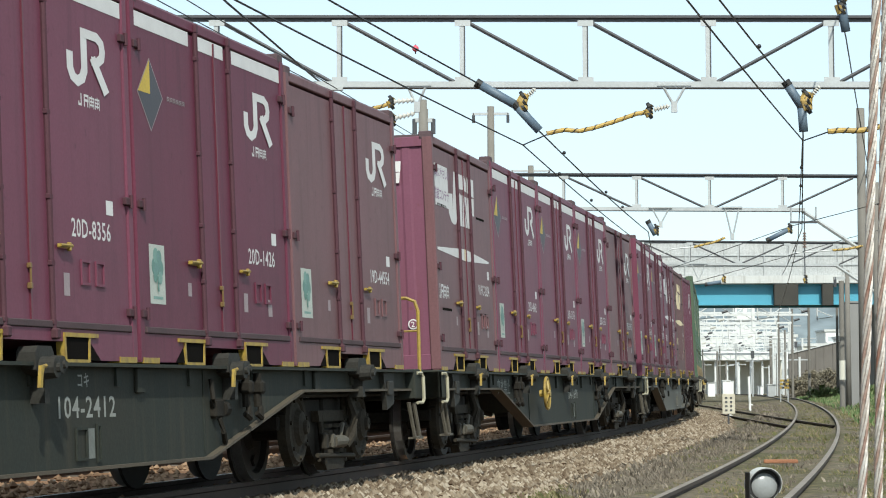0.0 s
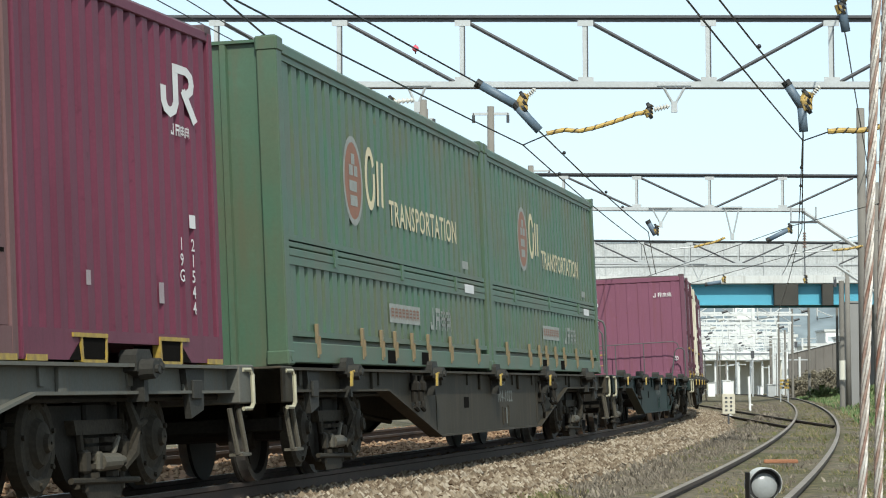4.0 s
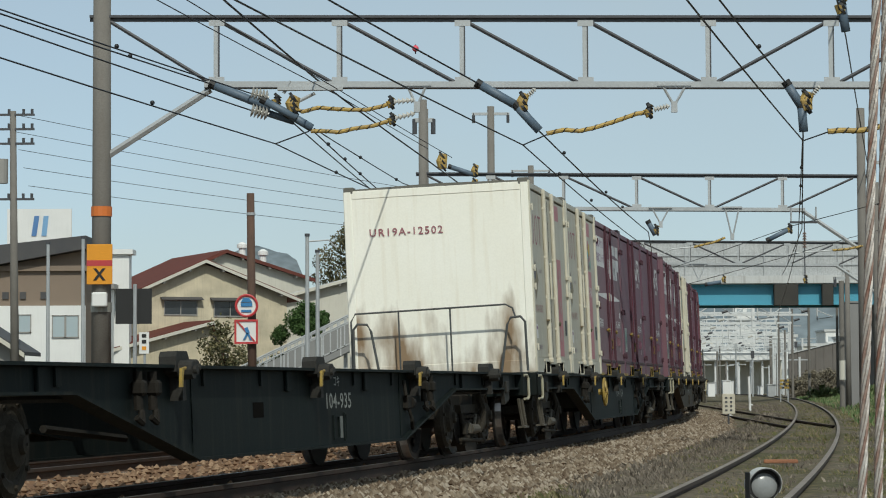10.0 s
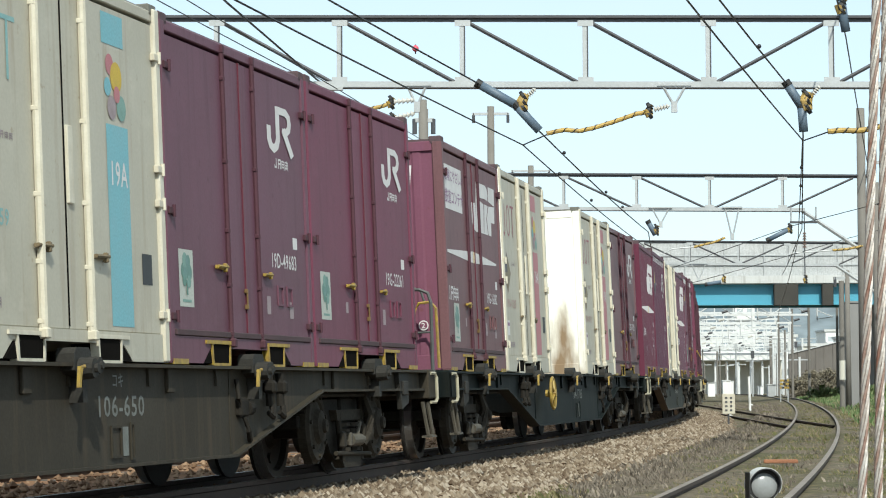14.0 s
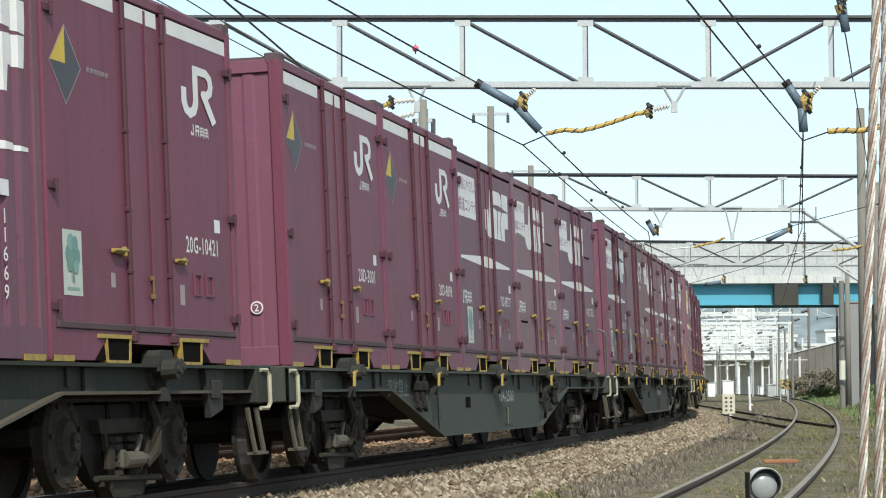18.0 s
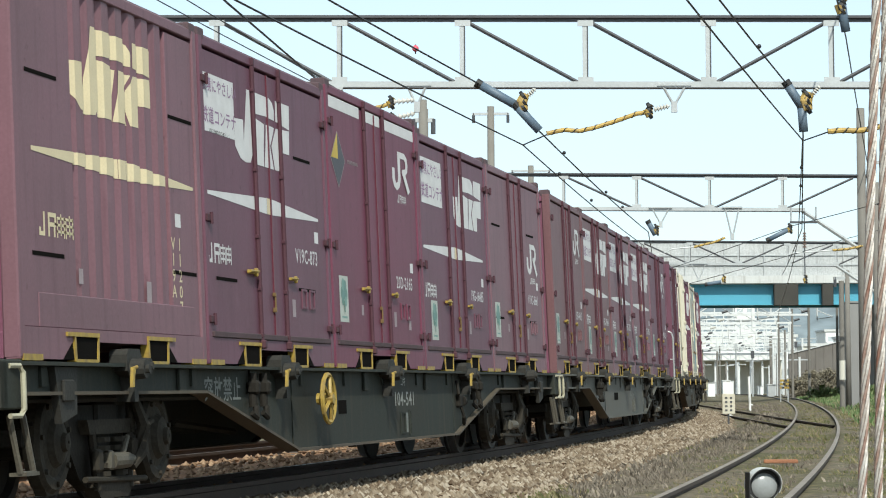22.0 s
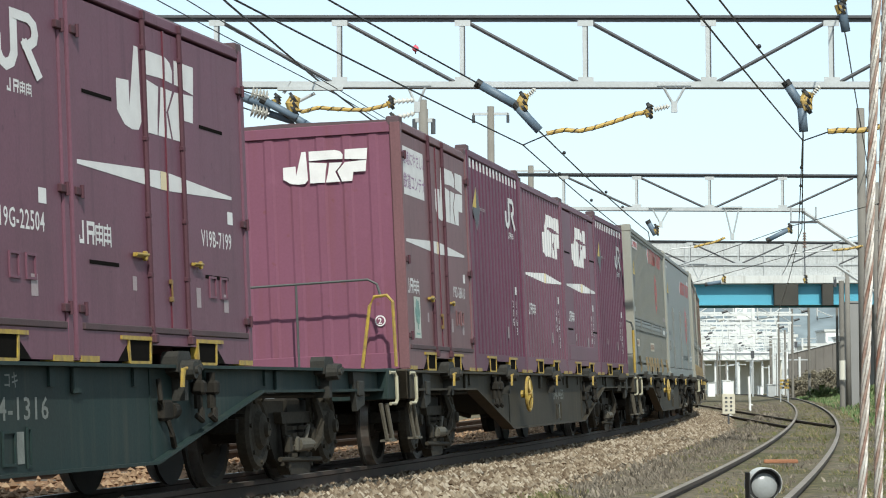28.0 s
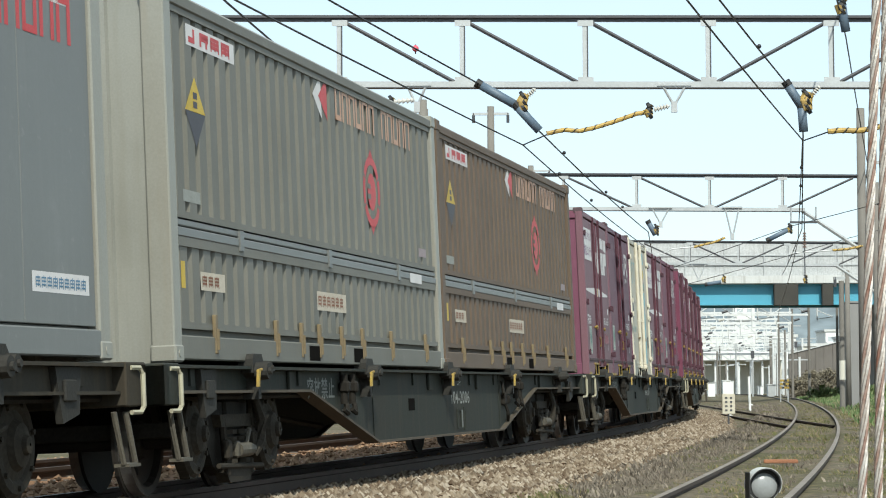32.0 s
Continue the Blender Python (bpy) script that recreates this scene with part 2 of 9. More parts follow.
WIRE = material("wire_copper_dark", (0.035, 0.035, 0.038), 0.5, 0.5)
BLUE_TUBE = material("blue_insulating_tube", (0.085, 0.125, 0.175), 0.5, 0, (0.13, 0.165, 0.20), 6, 0.8, 0.1)
TAPE_YELLOW = material("yellow_guard_tape", (0.52, 0.345, 0.075), 0.65, 0, (0.24, 0.17, 0.085), 16, 0.9, 0.25)
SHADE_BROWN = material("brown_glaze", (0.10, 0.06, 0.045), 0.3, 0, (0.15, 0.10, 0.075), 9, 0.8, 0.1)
BLACK = material("black_band", (0.02, 0.02, 0.02), 0.6)
PORCELAIN = material("porcelain", (0.55, 0.54, 0.5), 0.25, 0, (0.4, 0.38, 0.34), 6, 0.6)
RAIL_SIDE = material("rail_rust", (0.062, 0.042, 0.032), 0.8, 0, (0.04, 0.029, 0.024), 6, 0.8, 0.2)
RAIL_TOP = material("rail_head", (0.16, 0.15, 0.14), 0.5, 0.5, (0.1, 0.085, 0.075), 3, 0.6, 0.08)
RAIL_DULL = material("rail_head_dull", (0.25, 0.22, 0.19), 0.6, 0.0, (0.15, 0.12, 0.095), 3, 0.7, 0.15, spec=0.15)
SLEEPER = material("sleeper_wood", (0.075, 0.062, 0.052), 0.85, 0, (0.12, 0.10, 0.08), 5, 0.7, 0.2, vary=0.2)


# ---- building helpers ----
def mesh_of(name, bm, *mats, smooth=False):
    me = bpy.data.meshes.new(name)
    bmesh.ops.recalc_face_normals(bm, faces=bm.faces)
    bm.to_mesh(me)
    bm.free()
    for mt in mats:
        me.materials.append(mt)
    if smooth:
        me.shade_smooth()
    return me


def attach(name, me, parent, m=None, label=""):
    ob = new(name, me)
    ob.parent = parent
    if m is not None:
        ob.matrix_basis = m
    if label:
        ob["label"] = label
    return ob


def part(name, bm, mat, parent, label="", m=None, smooth=False):
    return attach(name, mesh_of(name, bm, mat, smooth=smooth), parent, m, label)


def box(bm, x0, x1, y0, y1, z0, z1, bevel=0.0, mat=0):
    vs = [bm.verts.new((x, y, z)) for z in (z0, z1) for y in (y0, y1) for x in (x0, x1)]
    fs = [bm.faces.new([vs[i] for i in q]) for q in ((0, 2, 3, 1), (4, 5, 7, 6), (0, 1, 5, 4), (1, 3, 7, 5), (3, 2, 6, 7), (2, 0, 4, 6))]
    for f in fs:
        f.material_index = mat
    if bevel:
        es = list({e for f in fs for e in f.edges})
        bmesh.ops.bevel(bm, geom=es, offset=bevel, segments=1, affect="EDGES", profile=0.5)
    return vs


def rod(bm, a, b, r, n=8, r2=None, mat=0, caps=True):
    a, b = Vector(a), Vector(b)
    d = (b - a)
    if d.length < 1e-6:
        return
    q = d.to_track_quat("Z", "Y")
    r2 = r if r2 is None else r2
    ra = [bm.verts.new(a + q @ Vector((r * math.cos(2 * math.pi * i / n), r * math.sin(2 * math.pi * i / n), 0))) for i in range(n)]
    rb = [bm.verts.new(b + q @ Vector((r2 * math.cos(2 * math.pi * i / n), r2 * math.sin(2 * math.pi * i / n), 0))) for i in range(n)]
    for i in range(n):
        f = bm.faces.new((ra[i], ra[(i + 1) % n], rb[(i + 1) % n], rb[i]))
        f.material_index = mat
    if caps:
        bm.faces.new(ra[::-1]).material_index = mat
        bm.faces.new(rb).material_index = mat


def pipe(bm, pts, r, n=8, mat=0):
    """A tube through points, with joined rings."""
    pts = [Vector(p) for p in pts]
    rings = []
    for i, p in enumerate(pts):
        d = (pts[min(i + 1, len(pts) - 1)] - pts[max(i - 1, 0)]).normalized()
        ref = Vector((0, 0, 1)) if abs(d.z) < 0.9 else Vector((1, 0, 0))
        u = d.cross(ref).normalized()
        v = d.cross(u).normalized()
        rr = r[i] if isinstance(r, (list, tuple)) else r
        rings.append([bm.verts.new(p + rr * (math.cos(2 * math.pi * k / n) * u + math.sin(2 * math.pi * k / n) * v)) for k in range(n)])
    for a, b in zip(rings, rings[1:]):
        for k in range(n):
            bm.faces.new((a[k], a[(k + 1) % n], b[(k + 1) % n], b[k])).material_index = mat
    bm.faces.new(rings[0][::-1]).material_index = mat
    bm.faces.new(rings[-1]).material_index = mat


def prism(bm, pts, lo, hi, axis="x", mat=0):
    """An outline pushed along an axis; pts are the two other coordinates in order."""
    def at(p, h):
        return {"x": (h, p[0], p[1]), "y": (p[0], h, p[1]), "z": (p[0], p[1], h)}[axis]
    a = [bm.verts.new(at(p, lo)) for p in pts]
    b = [bm.verts.new(at(p, hi)) for p in pts]
    n = len(pts)
    bm.faces.new(a).material_index = mat
    bm.faces.new(b[::-1]).material_index = mat
    for i in range(n):
        bm.faces.new((a[i], b[i], b[(i + 1) % n], a[(i + 1) % n])).material_index = mat


def ribbon(bm, pts, w, z=0.0):
    """A flat stroke of even width through 2D points, in the XY plane."""
    pts = [Vector((p[0], p[1])) for p in pts]
    left, right = [], []
    for i, p in enumerate(pts):
        d0 = (p - pts[i - 1]).normalized() if i else (pts[1] - p).normalized()
        d1 = (pts[i + 1] - p).normalized() if i + 1 < len(pts) else d0
        nrm = Vector((-(d0.y + d1.y), d0.x + d1.x)).normalized()
        k = w / 2 / max(0.45, nrm.dot(Vector((-d0.y, d0.x))))
        left.append(bm.verts.new((*(p + nrm * k), z)))
        right.append(bm.verts.new((*(p - nrm * k), z)))
    for i in range(len(pts) - 1):
        bm.faces.new((left[i], right[i], right[i + 1], left[i + 1]))


def poly(bm, pts, z=0.0, mat=0):
    f = bm.faces.new([bm.verts.new((p[0], p[1], z)) for p in pts])
    f.material_index = mat
    return f


def disc(bm, cx, cy, rx, ry, n=20, z=0.0, mat=0):
    return poly(bm, [(cx + rx * math.cos(2 * math.pi * i / n), cy + ry * math.sin(2 * math.pi * i / n)) for i in range(n)], z, mat)


TEXTS, GLYPHS = {}, {}
for glyph in "0123456789ABCDGINOPRSTUV-環境にやさしい鉄道コンテナキ突放禁止":
    curve = bpy.data.curves.new("writing", "FONT")
    curve.body, curve.resolution_u, curve.offset = glyph + "|", 2, 0.012
    holder = new("writing", curve)
    flat = bpy.data.meshes.new_from_object(holder.evaluated_get(bpy.context.evaluated_depsgraph_get()))
    pts = [tuple(v.co) for v in flat.vertices]
    bar = max(p[0] for p in pts)
    keep = [i for i, p in enumerate(pts) if p[0] < bar - 0.12]
    to = {k: n for n, k in enumerate(keep)}
    GLYPHS[glyph] = ([pts[i] for i in keep], [[to[v] for v in f.vertices] for f in flat.polygons if all(v in to for v in f.vertices)], bar - 0.13)
    bpy.data.objects.remove(holder)
    bpy.data.curves.remove(curve)
    bpy.data.meshes.remove(flat)


def text_mesh(body, size, mat, align="LEFT", spacing=1.0, width=1.0):
    """Writing in the built-in font, flat in the XY plane."""
    key = (body, size, mat.name, align, width)
    if key not in TEXTS:
        verts, faces, x = [], [], 0.0
        for ch in body:
            ps, fs, adv = GLYPHS[ch]
            k = len(verts)
            verts.extend([((p[0] + x), p[1]) for p in ps])
            faces.extend([[k + i for i in f] for f in fs])
            x += adv * spacing
        dx = -x / 2 if align == "CENTER" else 0.0
        me = bpy.data.meshes.new("writing")
        me.from_pydata([((px + dx) * size * width, py * size, 0.0) for px, py in verts], [], faces)
        me.materials.append(mat)
        TEXTS[key] = me
    return TEXTS[key]


def side_face(x, y, z):
    """Pose of flat work on a face that looks along +X: its right is +Y, its up +Z."""
    return Matrix(((0, 0, 1, x), (1, 0, 0, y), (0, 1, 0, z), (0, 0, 0, 1)))


def end_face(x, y, z):
    """Pose of flat work on a face that looks along -Y: its right is +X, its up +Z."""
    return Matrix(((1, 0, 0, x), (0, 0, -1, y), (0, 1, 0, z), (0, 0, 0, 1)))


def thing(name, label, category, group="", m=None, kind=""):
    ob = new(name)
    ob.empty_display_size = 0.2
    tagged(ob, label, category, group, kind)
    if m is not None:
        ob.matrix_basis = m
    return ob


# ---- the line of the tracks ----
S_STEP = 0.5
S_ALL = np.arange(-520.0, 620.0, S_STEP)


def heading(s):
    s = np.clip(s, -20.0, 108.0)
    return 0.275069 - 0.00298804 * s + 5.24773e-5 * s * s / 2 - 1.14904e-6 * s ** 3 / 6


TH = heading(S_ALL)
PX, PY = np.cumsum(np.sin(TH)) * S_STEP, np.cumsum(np.cos(TH)) * S_STEP
I0 = int(np.argmin(abs(S_ALL)))
PX, PY = PX - PX[I0] - 7.731, PY - PY[I0]
CANT = 2.3                                     # degrees, towards the inside of the curve


def track_pose(s, side=0.0, z=0.0, lean=CANT):
    x, y, a = np.interp(s, S_ALL, PX), np.interp(s, S_ALL, PY), np.interp(s, S_ALL, TH)
    return pose(x + side * math.cos(a), y - side * math.sin(a), z, 0, 0, -math.degrees(a)) @ pose(0, 0, 0, 0, -lean, 0)


def siding(d):
    """Centre of the rusty siding at distance d."""
    return -1.995 + 0.223885 * d - 8.45953e-4 * d * d + 3.85117e-6 * d ** 3 - 7.78e-9 * d ** 4


# ---- ground ----


def ground_material():
    m = bpy.data.materials.new("weedy_dirt")
    m.use_nodes = True
    nt = m.node_tree
    b = nt.nodes["Principled BSDF"]
    b.inputs["Roughness"].default_value = 0.95
    b.inputs["Specular IOR Level"].default_value = 0.15
    tc = nt.nodes.new("ShaderNodeTexCoord")
    def nz(scale, detail=5):
        n = nt.nodes.new("ShaderNodeTexNoise")
        n.inputs["Scale"].default_value, n.inputs["Detail"].default_value = scale, detail
        nt.links.new(tc.outputs["Object"], n.inputs["Vector"])
        return n.outputs["Fac"]
    def cr(sock, stops):
        r = nt.nodes.new("ShaderNodeValToRGB")
        while len(r.color_ramp.elements) < len(stops):
            r.color_ramp.elements.new(0.5)
        for e, (p, c) in zip(r.color_ramp.elements, stops):
            e.position, e.color = p, (*c, 1)
        nt.links.new(sock, r.inputs["Fac"])
        return r.outputs["Color"]
    a = cr(nz(0.55, 9), [(0.3, (0.175, 0.145, 0.105)), (0.45, (0.145, 0.125, 0.092)), (0.54, (0.12, 0.107, 0.065)), (0.68, (0.095, 0.092, 0.05))])
    c = cr(nz(9, 6), [(0.3, (0.40, 0.36, 0.32)), (0.5, (0.95, 0.95, 0.95)), (0.7, (1.6, 1.5, 1.35))])
    x = nt.nodes.new("ShaderNodeMix")
    x.data_type, x.blend_type = "RGBA", "MULTIPLY"
    x.inputs["Factor"].default_value = 0.8
    nt.links.new(a, x.inputs["A"])
    nt.links.new(c, x.inputs["B"])
    nt.links.new(x.outputs["Result"], b.inputs["Base Color"])
    bp = nt.nodes.new("ShaderNodeBump")
    bp.inputs["Strength"].default_value, bp.inputs["Distance"].default_value = 0.7, 0.05
    nt.links.new(nz(30, 4), bp.inputs["Height"])
    nt.links.new(bp.outputs["Normal"], b.inputs["Normal"])
    return m


DIRT = ground_material()
BED = material("ballast_bed", (0.24, 0.135, 0.075), 0.95, 0, (0.13, 0.075, 0.045), 0.8, 0.8, 0.45, 22, 0.9, spec=0.1)
GROUND_Z = -0.29


def branch(d):
    return 8.6 + 0.056 * (d - 58) + 0.0016 * max(0, 80 - d) ** 2 * 0.2 - 0.00006 * max(0, d - 110) ** 2


def build_ground():
    bm = bmesh.new()
    xs = [-3000, -800, -300, -120, -60, -30, -15, 0, 8, 16, 30, 60, 120, 300, 800, 3000]
    ys = [-600, -150, -50, -15, 0, 10, 20, 30, 45, 60, 80, 100, 130, 170, 220, 300, 450, 800, 1500, 4800]
    grid = [[bm.verts.new((x, y, GROUND_Z)) for x in xs] for y in ys]
    for j in range(len(ys) - 1):
        for i in range(len(xs) - 1):
            bm.faces.new((grid[j][i], grid[j][i + 1], grid[j + 1][i + 1], grid[j + 1][i]))
    g = new("ground", mesh_of("ground", bm, DIRT))
    tagged(g, "bare earth with thin dry weeds beside the tracks", "ground", "", "structure")
    # raised ballast bed under the two running lines
    bm = bmesh.new()
    prof = [(-6.6, GROUND_Z - 0.02), (-5.6, -0.17), (1.45, -0.13), (2.55, GROUND_Z - 0.02)]
    rows = []
    for s in np.arange(-60, 330, 3.0):
        x, y, a = np.interp(s, S_ALL, PX), np.interp(s, S_ALL, PY), np.interp(s, S_ALL, TH)
        rows.append([bm.verts.new((x + o * math.cos(a), y - o * math.sin(a), z)) for o, z in prof])
    for r0, r1 in zip(rows, rows[1:]):
        for i in range(len(prof) - 1):
            bm.faces.new((r0[i], r0[i + 1], r1[i + 1], r1[i]))
    bm2 = bmesh.new()
    for fn, d0, d1 in ((siding, -30, 260), (branch, 57, 180)):
        last = None
        for d in np.arange(d0, d1, 2.0):
            row = [bm2.verts.new((fn(d) + o, d, z + 0.006 * noise.noise(Vector((o, d, 1.0))))) for o, z in ((-2.2, GROUND_Z - 0.02), (-1.4, -0.22), (-0.66, -0.195), (0.0, -0.21), (0.66, -0.195), (1.4, -0.22), (2.4, GROUND_Z - 0.02))]
            if last:
                for i in range(6):
                    bm2.faces.new((last[i], last[i + 1], row[i + 1], row[i]))
            last = row
    tagged(new("siding_bed", mesh_of("siding_bed", bm2, DIRT, smooth=True)), "weedy earth that buries the siding up to its rail heads", "ground", "", "structure")
    tagged(new("ballast_bed", mesh_of("ballast_bed", bm, BED)), "raised rusty brown ballast bed under the running lines", "ballast", "", "structure")


build_ground()


# ---- rails and sleepers ----
RAIL_PROFILE = [(-0.033, 0.0), (0.033, 0.0), (0.033, -0.036), (0.008, -0.05), (0.008, -0.135), (0.06, -0.15), (-0.06, -0.15), (-0.008, -0.135), (-0.008, -0.05), (-0.033, -0.036)]


def sweep_rail(name, label, pts, top):
    """pts: list of (x, y, z, heading)."""
    bm = bmesh.new()
    rings = [[bm.verts.new((x + o * math.cos(a), y - o * math.sin(a), z + h)) for o, h in RAIL_PROFILE] for x, y, z, a in pts]
    n = len(RAIL_PROFILE)
    for r0, r1 in zip(rings, rings[1:]):
        for i in range(n):
            f = bm.faces.new((r0[i], r0[(i + 1) % n], r1[(i + 1) % n], r1[i]))
            f.material_index = 1 if i == 0 else 0
    ob = new(name, mesh_of(name, bm, RAIL_SIDE, top))
    return tagged(ob, label, "rail", "rails", "structure")


def main_pts(side, z=0.0, s0=-60, s1=330):
    out = []
    for s in np.arange(s0, s1, 2.0):
        a = np.interp(s, S_ALL, TH)
        out.append((np.interp(s, S_ALL, PX) + side * math.cos(a), np.interp(s, S_ALL, PY) - side * math.sin(a), z, a))
    return out


GAUGE = 0.566
for sd in (-GAUGE, GAUGE):
    sweep_rail("rail", "worn steel running rail with a bright head", main_pts(sd, sd * math.tan(radians(CANT))), RAIL_TOP)
for sd in (-3.85 - GAUGE, -3.85 + GAUGE):
    sweep_rail("rail", "worn steel rail of the second line", main_pts(sd, -0.03), RAIL_SIDE)


def siding_pts(off, fn, d0, d1, z):
    out = []
    for d in np.arange(d0, d1, 1.5):
        a = math.atan((fn(d + 0.5) - fn(d - 0.5)))
        out.append((fn(d) + off * math.cos(a), d - off * math.sin(a), z, a))
    return out


for sd in (-GAUGE, GAUGE):
    sweep_rail("rail", "rusty siding rail with a dull worn head", siding_pts(sd, siding, -30, 260, -0.12), RAIL_DULL)
    sweep_rail("rail", "rusty rail of the turnout towards the running line", siding_pts(sd, branch, 58.3 + 0.2 * sd, 180, -0.125), RAIL_SIDE)


def build_sleepers():
    bm = bmesh.new()
    box(bm, -1.0, 1.0, -0.1, 0.1, -0.16, 0.0, 0.015)
    me = mesh_of("sleeper", bm, SLEEPER)
    par = thing("sleepers", "weathered dark sleepers under the tracks", "sleeper", "", None, "structure")
    for i, s in enumerate(np.arange(12, 130, 0.62)):
        a = np.interp(s, S_ALL, TH)
        x, y = np.interp(s, S_ALL, PX), np.interp(s, S_ALL, PY)
        for off in (0.0, -3.85):
            if off and i % 2:
                continue
            attach("sleeper", me, par, pose(x + off * math.cos(a), y - off * math.sin(a), -0.145 if off else -0.13, 0, 0, -math.degrees(a)))


def scatter_stones():
    """Loose ballast on the shoulder: joined small rough stones."""
    rnd = random.Random(4)
    verts, faces = [], []
    base = [(1, 0, 0), (-0.9, 0.2, 0), (0, 0.95, 0), (0.1, -1, 0), (0, 0, 0.9), (0.1, 0, -0.8)]
    tri = [(0, 2, 4), (2, 1, 4), (1, 3, 4), (3, 0, 4), (2, 0, 5), (1, 2, 5), (3, 1, 5), (0, 3, 5)]
    def stone(x, y, z, r):
        k = len(verts)
        a = rnd.uniform(0, 6.28)
        c, s = math.cos(a), math.sin(a)
        for v in base:
            px, py, pz = v[0] * r * rnd.uniform(0.7, 1.3), v[1] * r * rnd.uniform(0.7, 1.3), v[2] * r * rnd.uniform(0.6, 1.1)
            verts.append((x + px * c - py * s, y + px * s + py * c, z + pz))
        faces.extend([tuple(k + i for i in t) for t in tri])
    def shoulder(o):
        return -0.13 if o < 1.45 else (-0.13 - (o - 1.45) * 0.16 if o < 2.45 else GROUND_Z)
    for _ in range(40000):
        s = 14 + 90 * rnd.random() ** 1.7
        u = rnd.random()
        o = rnd.uniform(0.72, 3.1)
        if o > 2.2 and rnd.random() < 0.45 + 0.5 * noise.noise(Vector((s * 0.7, o, 5.0))):
            continue
        a = np.interp(s, S_ALL, TH)
        x, y = np.interp(s, S_ALL, PX) + o * math.cos(a), np.interp(s, S_ALL, PY) - o * math.sin(a)
        stone(x, y, shoulder(o) + rnd.uniform(-0.01, 0.025), rnd.uniform(0.022, 0.052) * (1 + s / 160))
    me = bpy.data.meshes.new("ballast_stones")
    me.from_pydata(verts, [], faces)
    me.materials.append(STONES)
    tagged(new("ballast_stones", me), "loose grey and brown crushed ballast stones beside the rails", "ballast", "", "stuff")
    verts.clear()
    faces.clear()
    for _ in range(12000):                                  # between and behind the running lines
        s = 14 + 80 * rnd.random() ** 1.5
        o = rnd.choice((rnd.uniform(-0.45, 0.45), rnd.uniform(-3.1, -0.72), rnd.uniform(-5.5, -4.6)))
        a = np.interp(s, S_ALL, TH)
        x, y = np.interp(s, S_ALL, PX) + o * math.cos(a), np.interp(s, S_ALL, PY) - o * math.sin(a)
        stone(x, y, -0.14 + rnd.uniform(-0.02, 0.02), rnd.uniform(0.03, 0.06))
    me = bpy.data.meshes.new("rusty_stones")
    me.from_pydata(verts, [], faces)
    me.materials.append(RUSTY_STONES)
    tagged(new("rusty_stones", me), "rust-brown ballast stones between the running lines", "ballast", "", "stuff")


def island_material(name, stops, rough=0.9):
    m = bpy.data.materials.new(name)
    m.use_nodes = True
    nt = m.node_tree
    b = nt.nodes["Principled BSDF"]
    b.inputs["Roughness"].default_value = rough
    b.inputs["Specular IOR Level"].default_value = 0.25
    g = nt.nodes.new("ShaderNodeNewGeometry")
    r = nt.nodes.new("ShaderNodeValToRGB")
    while len(r.color_ramp.elements) < len(stops):
        r.color_ramp.elements.new(0.5)
    for e, (p, c) in zip(r.color_ramp.elements, stops):
        e.position, e.color = p, (*c, 1)
    nt.links.new(g.outputs["Random Per Island"], r.inputs["Fac"])
    nt.links.new(r.outputs["Color"], b.inputs["Base Color"])
    return m


STONES = island_material("crushed_stone", [(0.0, (0.095, 0.065, 0.042)), (0.35, (0.155, 0.117, 0.08)), (0.7, (0.235, 0.188, 0.135)), (1.0, (0.35, 0.30, 0.235))])
RUSTY_STONES = island_material("rust_stained_stone", [(0.0, (0.12, 0.072, 0.043)), (0.5, (0.22, 0.14, 0.085)), (1.0, (0.32, 0.22, 0.14))])
GRASS = island_material("dry_grass", [(0.0, (0.085, 0.095, 0.038)), (0.4, (0.135, 0.135, 0.058)), (0.7, (0.18, 0.15, 0.085)), (1.0, (0.27, 0.225, 0.135))])


WITHERED = island_material("withered_weed", [(0.0, (0.105, 0.088, 0.07)), (0.5, (0.16, 0.137, 0.11)), (0.85, (0.21, 0.18, 0.145)), (1.0, (0.28, 0.24, 0.19))])


